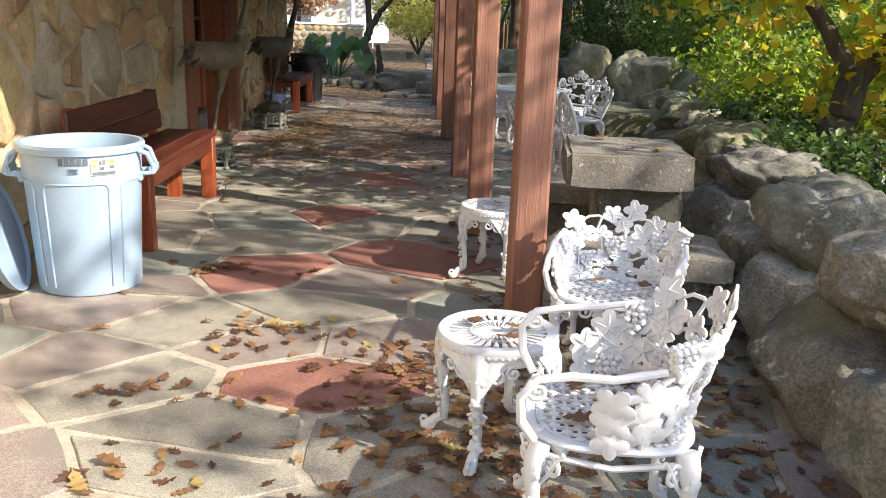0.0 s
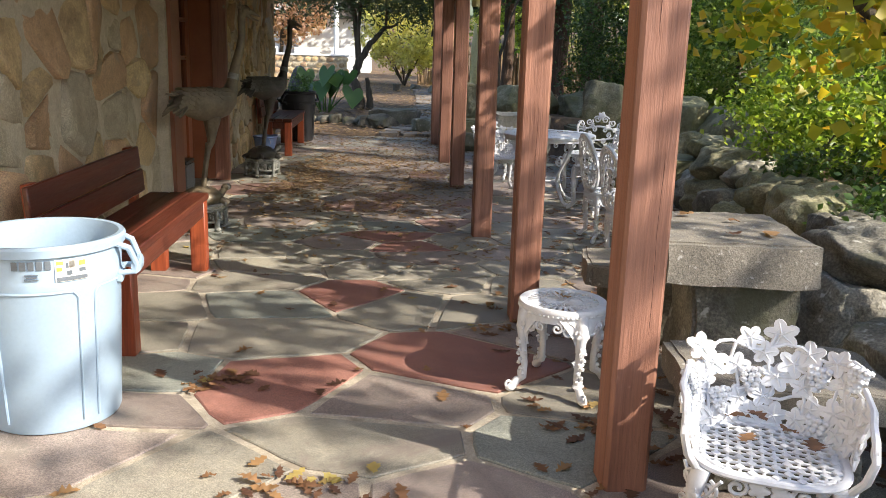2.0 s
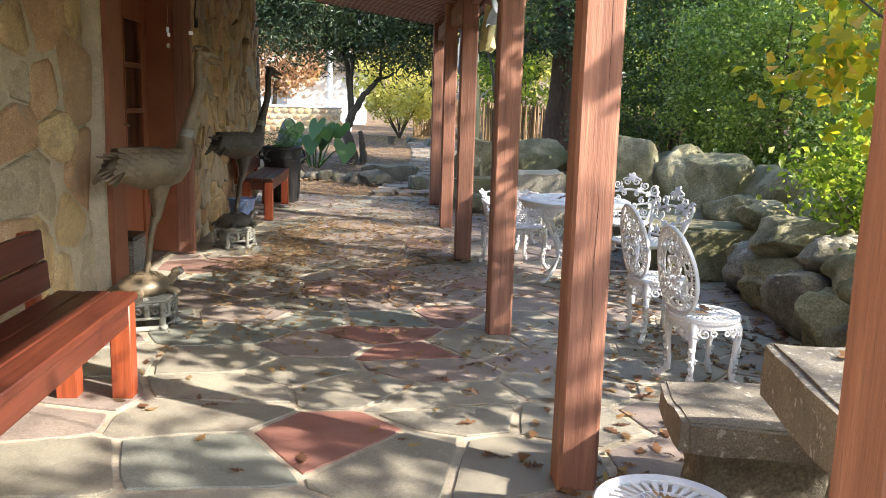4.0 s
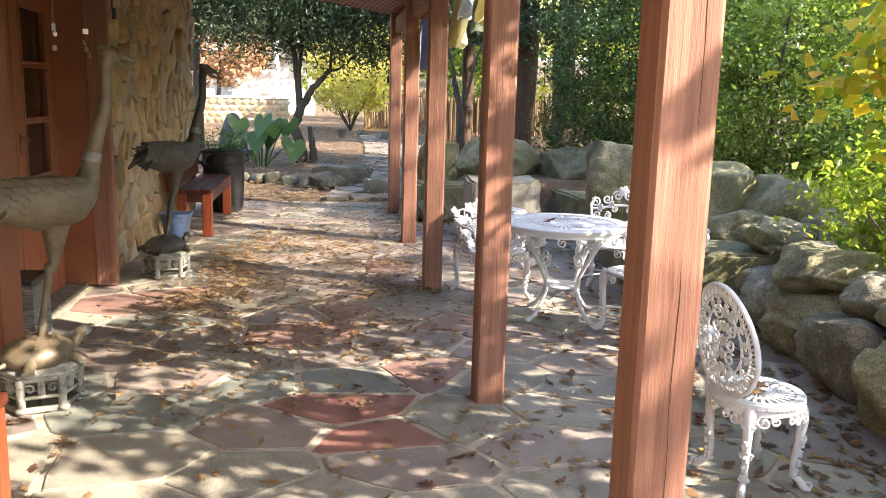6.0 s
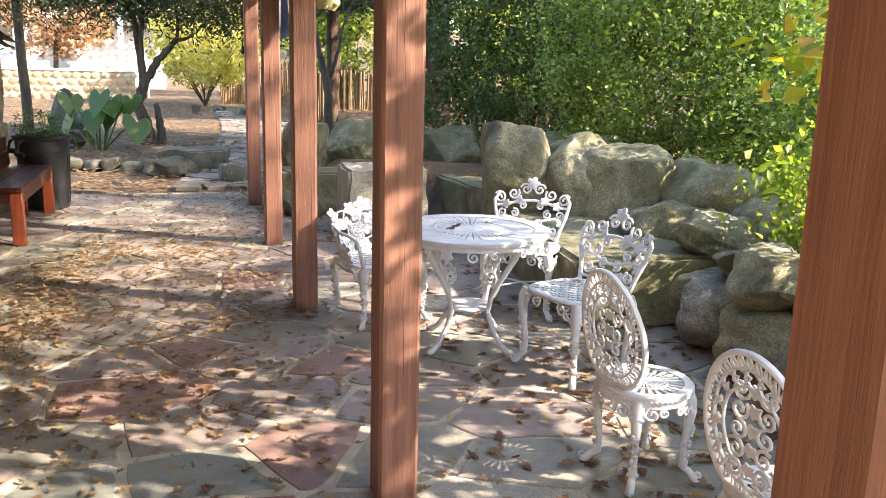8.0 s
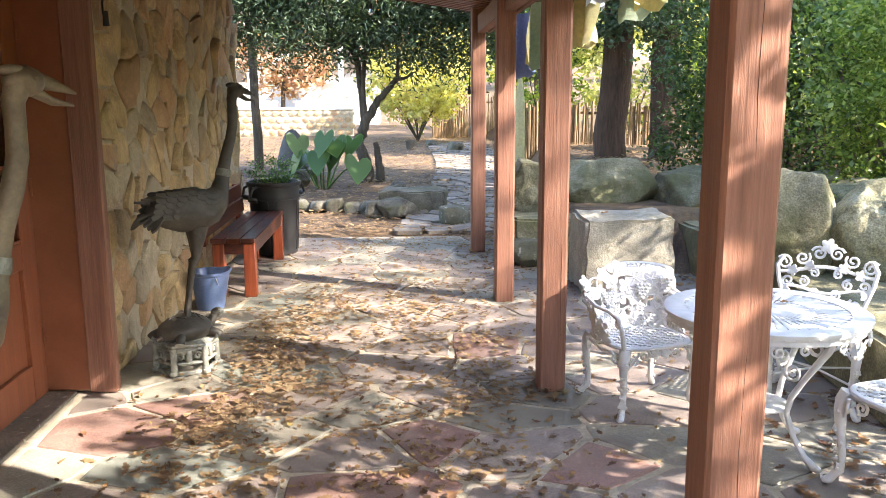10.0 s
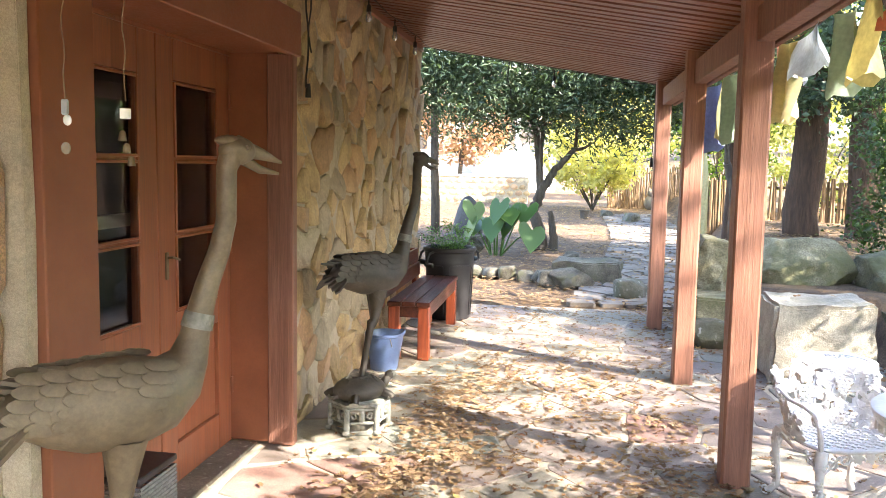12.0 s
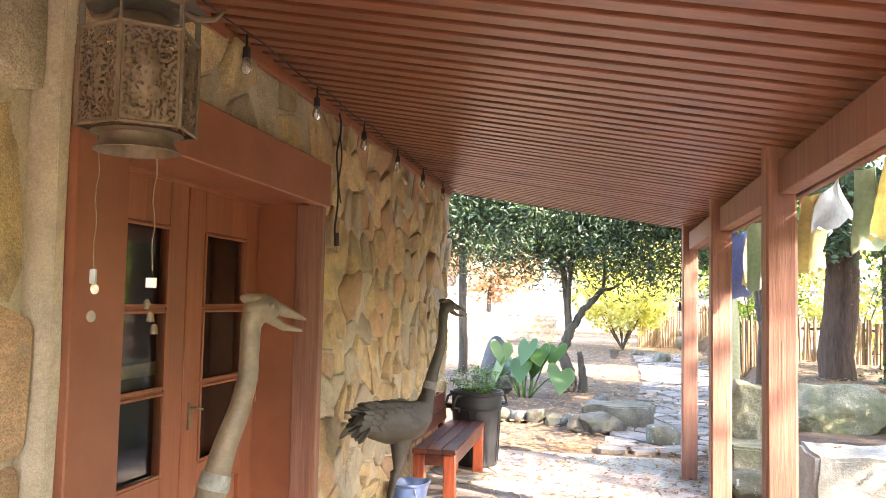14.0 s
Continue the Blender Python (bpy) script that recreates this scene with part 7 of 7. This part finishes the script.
def litter(name, pts, sizes, seed, mat, label, lift=0.004):
    """Curled lobed leaves lying at the given places (x, y, z)."""
    rg = np.random.default_rng(seed)
    n, k = len(pts), len(OAK)
    V, F = [], []
    for i in range(n):
        a = rg.uniform(0, 6.28)
        s = sizes[i]
        cu, tw = rg.uniform(-0.25, 0.55), rg.normal(0, 0.22)
        x, y = OAK[:, 0] * s, OAK[:, 1] * s * rg.uniform(0.8, 1.15)
        z = cu * (x * x) / s * 0.9 + abs(rg.normal(0, 0.5)) * y * y / s * 1.6 + tw * x * 0.5 + rg.uniform(-0.004, 0.004, k)
        z = z - z.min() + lift * rg.uniform(0.3, 1.5)
        X = pts[i][0] + x * math.cos(a) - y * math.sin(a)
        Y = pts[i][1] + x * math.sin(a) + y * math.cos(a)
        o = i * k
        V.append(np.stack([X, Y, pts[i][2] + z], axis=1))
        h = (k - 2) // 2
        for j in range(h - 1):
            F.append((o + 1 + j, o + 2 + j, o + k - 2 - j))
            F.append((o + 1 + j, o + k - 2 - j, o + k - 1 - j))
        F.append((o, o + 1, o + k - 1))
        F.append((o + h, o + h + 1, o + h + 2))
    return tagged(new(name, np_mesh(name, np.concatenate(V), np.array(F), mat)), label, "leaves", kind="stuff")


rl = np.random.default_rng(31)
pts = []
# loose oak leaves, thick along the foot of the rock wall and the posts
for _ in range(1900):
    y = rl.uniform(1.6, 14.5)
    e = float(bank_edge(np.array(y)))
    x = e - abs(rl.normal(0, 0.75)) + 0.05
    if x > 0.35 + 0.25 * rl.random():
        pts.append((x, y, 0.001))
for _ in range(330):
    pts.append((rl.normal(0.50, 0.30), rl.uniform(1.6, 3.4), 0.001))
for cx_, cy_, n, s in ((-0.80, 4.43, 30, 0.12), (-0.38, 3.56, 22, 0.11), (-0.48, 3.36, 10, 0.10), (-0.58, 2.40, 16, 0.14), (-0.75, 2.92, 10, 0.08), (-0.52, 2.93, 9, 0.10), (0.42, 5.14, 12, 0.12), (0.24, 3.12, 34, 0.14), (0.08, 2.60, 26, 0.18), (0.42, 2.62, 50, 0.22), (0.75, 5.4, 24, 0.2), (0.70, 4.0, 22, 0.2)):
    for _ in range(n):
        pts.append((rl.normal(cx_, s), rl.normal(cy_, s * 0.6), 0.001))
for _ in range(80):
    pts.append((rl.uniform(-1.7, 0.5), rl.uniform(1.7, 9.0), 0.001))
litter("fallen_leaves", pts, rl.uniform(0.042, 0.092, len(pts)), 5, M_DEADLEAF, "brown and orange oak leaves scattered on the flagstones")
pts = []
for cx_, cy_, n, sx, sy in ((-1.0, 9.0, 110, 0.22, 0.32), (-0.95, 10.6, 200, 0.24, 0.55), (-1.0, 8.3, 80, 0.3, 0.2), (-0.5, 12.0, 260, 0.5, 0.5), (-0.9, 7.5, 30, 0.4, 0.2), (0.2, 9.9, 200, 0.2, 0.4), (0.1, 8.6, 120, 0.3, 0.3), (0.3, 12.5, 260, 0.4, 0.8), (-0.2, 9.3, 260, 0.45, 0.6), (-0.1, 11.2, 300, 0.5, 0.5), (-0.6, 7.6, 90, 0.5, 0.35), (0.45, 7.4, 90, 0.3, 0.5), (0.9, 15.0, 500, 0.25, 0.5), (-0.6, 14.8, 500, 0.9, 0.6)):
    for _ in range(n):
        pts.append((rl.normal(cx_, sx), rl.normal(cy_, sy), 0.001 + rl.uniform(0, 0.012)))
for _ in range(450):
    pts.append((rl.uniform(-1.75, 2.2), rl.uniform(6.0, 15.0), 0.001))
litter("dry_leaves", pts, rl.uniform(0.03, 0.07, len(pts)), 6, M_PALELEAF, "drifts of small dry tan leaves on the terrace floor")
pts = []
# a winding drift blown along the foot of the wall
for cx_, cy_, n, sx, sy in ((-1.23, 8.86, 60, 0.09, 0.09), (-1.10, 9.32, 150, 0.11, 0.12), (-1.06, 9.60, 240, 0.13, 0.12), (-0.86, 9.98, 260, 0.16, 0.10), (-0.99, 10.37, 280, 0.16, 0.16), (-1.06, 10.80, 220, 0.13, 0.20), (-1.02, 11.33, 200, 0.14, 0.22), (-0.90, 11.95, 140, 0.2, 0.25), (0.53, 9.75, 90, 0.12, 0.12), (0.40, 10.72, 90, 0.13, 0.15)):
    for _ in range(n * 3 // 5):
        pts.append((rl.normal(cx_, sx), rl.normal(cy_, sy), 0.002 + rl.uniform(0, 0.018)))
litter("leaf_drift", pts, rl.uniform(0.035, 0.07, len(pts)), 12, M_GOLDLEAF, "drift of curled tan and golden leaves blown along the wall")
pts = []
for _ in range(1100):
    pts.append((rl.normal(-0.4, 0.75), rl.uniform(8.2, 14.9), 0.002 + rl.uniform(0, 0.008)))
pts = [q for q in pts if q[0] > -1.75]
litter("brown_leaves", pts, rl.uniform(0.025, 0.052, len(pts)), 9, M_DEADLEAF, "small brown leaves strewn over the shaded flagstones")
pts = []
for _ in range(17000):
    x, y = rl.uniform(-6, 5.0), 15.2 + rl.random() ** 1.4 * 24
    pts.append((x, y, gz(x, y) + 0.03))
litter("leaf_litter", pts, rl.uniform(0.05, 0.11, len(pts)), 7, M_PALELEAF, "brown leaf litter over the garden ground", 0.01)
TOP_S, SEAT_V, SEAT_B, SLAB_T, SLAB_B = 0.390, 0.376, 0.386, 0.722, 0.408
pts = [(0.385, 2.61, TOP_S), (0.48, 2.47, TOP_S), (0.52, 2.56, TOP_S), (0.64, 4.42, TOP_S), (0.70, 2.11, SEAT_V), (0.76, 2.20, SEAT_V), (0.74, 2.0, SEAT_V), (0.62, 2.18, SEAT_V), (0.60, 1.98, SEAT_V), (0.91, 3.25, SEAT_V), (1.02, 3.16, SEAT_V), (0.97, 3.26, SEAT_V), (1.05, 3.08, SEAT_V), (0.88, 3.12, SEAT_V)]
pts += [(1.50, 6.42, SEAT_B), (1.56, 6.50, SEAT_B), (1.44, 6.50, SEAT_B), (1.88, 8.56, 0.432), (1.25, 4.2, SLAB_T), (1.35, 4.45, SLAB_T), (1.2, 4.6, SLAB_T), (1.4, 4.2, SLAB_T), (1.40, 3.6, SLAB_B), (1.35, 3.5, SLAB_B), (1.3, 8.9, 0.676), (1.55, 9.05, 0.676), (1.5, 12.2, 0.65), (1.8, 12.3, 0.65)]
litter("resting_leaves", pts, rl.uniform(0.06, 0.10, len(pts)), 8, M_DEADLEAF, "brown leaves lying on seats, stools and slabs")

# ---- wall stones ----
def wall_stones(parent, y0, y1, z0, z1, seed, cell, limit, bulge=1.0, course=1.0):
    rg = random.Random(seed)
    seeds = []
    z, row = z0 + cell * 0.35, 0
    while z < z1:
        y = y0 + rg.uniform(0, cell)
        while y < y1:
            if rg.random() > 0.26:
                seeds.append((y + rg.uniform(-0.36, 0.36) * cell, z + rg.uniform(-0.36, 0.36) * cell))
            y += cell * rg.uniform(0.75, 1.5) * course
        z += cell * 0.86
        row += 1
    rest = Shape()
    made = 0
    for p, poly in cells(seeds, (y0, z0, y1, z1), cell * 3.2):
        core = inset(poly, rg.uniform(0.004, 0.011))
        if core is None:
            continue
        core = rounded(core, rg.uniform(0.07, 0.17))
        cx_ = sum(q[0] for q in core) / len(core)
        cz_ = sum(q[1] for q in core) / len(core)
        h = rg.uniform(0.006, 0.046) * bulge
        n = len(core)
        tilt_y, tilt_z = rg.uniform(-0.17, 0.17), rg.uniform(-0.17, 0.17)
        vs, fs = [], []
        for lev, (sc, hh) in enumerate(((1.0, -0.03), (0.975, h * 0.55), (0.91, h * 0.95), (0.55, h))):
            for a, b in core:
                u, w = (a - cx_) * sc, (b - cz_) * sc
                k = 0.005 if lev else 0.0
                vs.append((u + rg.uniform(-k, k), w + rg.uniform(-k, k), hh + (u * tilt_y + w * tilt_z) * (lev > 0) + rg.uniform(-k, k)))
        vs.append((0, 0, h * 1.04 + rg.uniform(-0.004, 0.008)))
        for lev in range(3):
            for i in range(n):
                j = (i + 1) % n
                fs.append([lev * n + i, lev * n + j, (lev + 1) * n + j, (lev + 1) * n + i])
        for i in range(n):
            fs.append([3 * n + i, 3 * n + (i + 1) % n, 4 * n])
        m = Matrix(((0, 0, 1, WALL_X), (1, 0, 0, cx_), (0, 1, 0, cz_), (0, 0, 0, 1)))
        if made < limit:
            part("stone", Shape().add(vs, fs), rg.choices((M_WALLSTONE, M_WALLSTONE2, M_WALLSTONE3), (5, 2.2, 2.2))[0], parent, "", m, True, 55)
            made += 1
        else:
            rest.add(vs, fs, m)
    if rest.f:
        r = part("stones", rest, M_WALLSTONE, parent)
        r["kind"] = "stuff"


wall_stones(wall_far, DOOR_Y1 + 0.02, WALL_END + 0.02, 0.0, 2.86, 3, 0.205, 300, 0.85, 1.15)
wall_stones(wall_over, DOOR_Y0 + 0.045, DOOR_Y1 + 0.02, 2.46, 2.86, 4, 0.24, 60)
wall_stones(wall_near, 2.4, 7.685, 0.0, 2.86, 5, 0.295, 300, 0.75, 1.1)

# ---- flagstones ----
REDS = [(-0.12, 3.02), (-0.57, 4.40), (0.25, 4.635), (-0.265, 5.74), (-0.13, 7.343), (0.06, 6.98), (0.376, 7.87), (-0.378, 8.607), (0.70, 8.87), (-0.09, 9.22), (0.30, 10.70), (-1.28, 9.74), (-1.65, 9.45)]
rf_ = random.Random(8)
seeds = [(x, y) for x, y in REDS] + [(-0.45, 3.43), (0.12, 3.42), (-0.43, 2.60), (0.14, 2.59), (-0.90, 3.05), (0.66, 2.98)]
y, row = -2.9, 0
while y < FLOOR_END:
    x = -2.2 + (row % 2) * 0.3 + rf_.uniform(-0.1, 0.1)
    while x < 2.9:
        p = (x + rf_.uniform(-0.16, 0.16), y + rf_.uniform(-0.16, 0.16))
        if not (abs(p[0] + 0.15) < 0.72 and abs(p[1] - 3.02) < 0.50) and all((p[0] - q[0]) ** 2 * (0.55 if k_ == 0 else 0.8) + (p[1] - q[1]) ** 2 * (1.6 if k_ == 0 else 1.2) > (0.13 if k_ in (0, 1, 2) else 0.062) for k_, q in enumerate(REDS)):
            seeds.append(p)
        x += rf_.uniform(0.44, 0.78)
    y += 0.44
    row += 1
made = 0
rest_flags = Shape()
sq = [(x * 0.86, y * 1.12) for x, y in seeds]
for p, poly in cells(sq, (-1.95 * 0.86, -3.0 * 1.12, 2.9 * 0.86, (FLOOR_END - 0.02) * 1.12), 2.6):
    poly = [(x / 0.86, y / 1.12) for x, y in poly]
    p = (p[0] / 0.86, p[1] / 1.12)
    core = inset(poly, rf_.uniform(0.010, 0.024))
    if core is None:
        continue
    fine = []
    for i, a in enumerate(core):
        b = core[(i + 1) % len(core)]
        ln_ = math.hypot(b[0] - a[0], b[1] - a[1])
        k = max(2, int(ln_ / 0.10))
        for q in range(k):
            t = q / k
            if q == 0:
                t = min(0.25, 0.012 / max(ln_, 0.01))
            fine.append((a[0] + (b[0] - a[0]) * t + rf_.uniform(-0.005, 0.005), a[1] + (b[1] - a[1]) * t + rf_.uniform(-0.005, 0.005)))
    cx_ = sum(q[0] for q in fine) / len(fine)
    cy_ = sum(q[1] for q in fine) / len(fine)
    n = len(fine)
    top_ = rf_.uniform(-0.003, 0.004)
    vs, fs = [], []
    for sc, z in ((1.0, -0.012), (1.0, top_ - 0.004), (0.982, top_)):
        vs += [((a - cx_) * sc, (b - cy_) * sc, z) for a, b in fine]
    for lev in range(2):
        for i in range(n):
            j = (i + 1) % n
            fs.append([lev * n + i, lev * n + j, (lev + 1) * n + j, (lev + 1) * n + i])
    fs.append([2 * n + i for i in range(n)])
    red = any(abs(p[0] - q[0]) < 1e-6 and abs(p[1] - q[1]) < 1e-6 for q in REDS)
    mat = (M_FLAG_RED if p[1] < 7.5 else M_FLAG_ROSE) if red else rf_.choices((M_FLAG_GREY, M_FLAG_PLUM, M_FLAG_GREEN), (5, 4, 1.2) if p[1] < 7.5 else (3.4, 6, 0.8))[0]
    if p[1] > 1.0 and made < 300:
        part("flagstone", Shape().add(vs, fs), mat, floor, "", Matrix.Translation((cx_, cy_, 0)), False)
        made += 1
    else:
        rest_flags.add(vs, fs, Matrix.Translation((cx_, cy_, 0)))
rr_ = part("flagstones", rest_flags, M_FLAG_GREY, floor, "", None, False)
rr_["kind"] = "stuff"
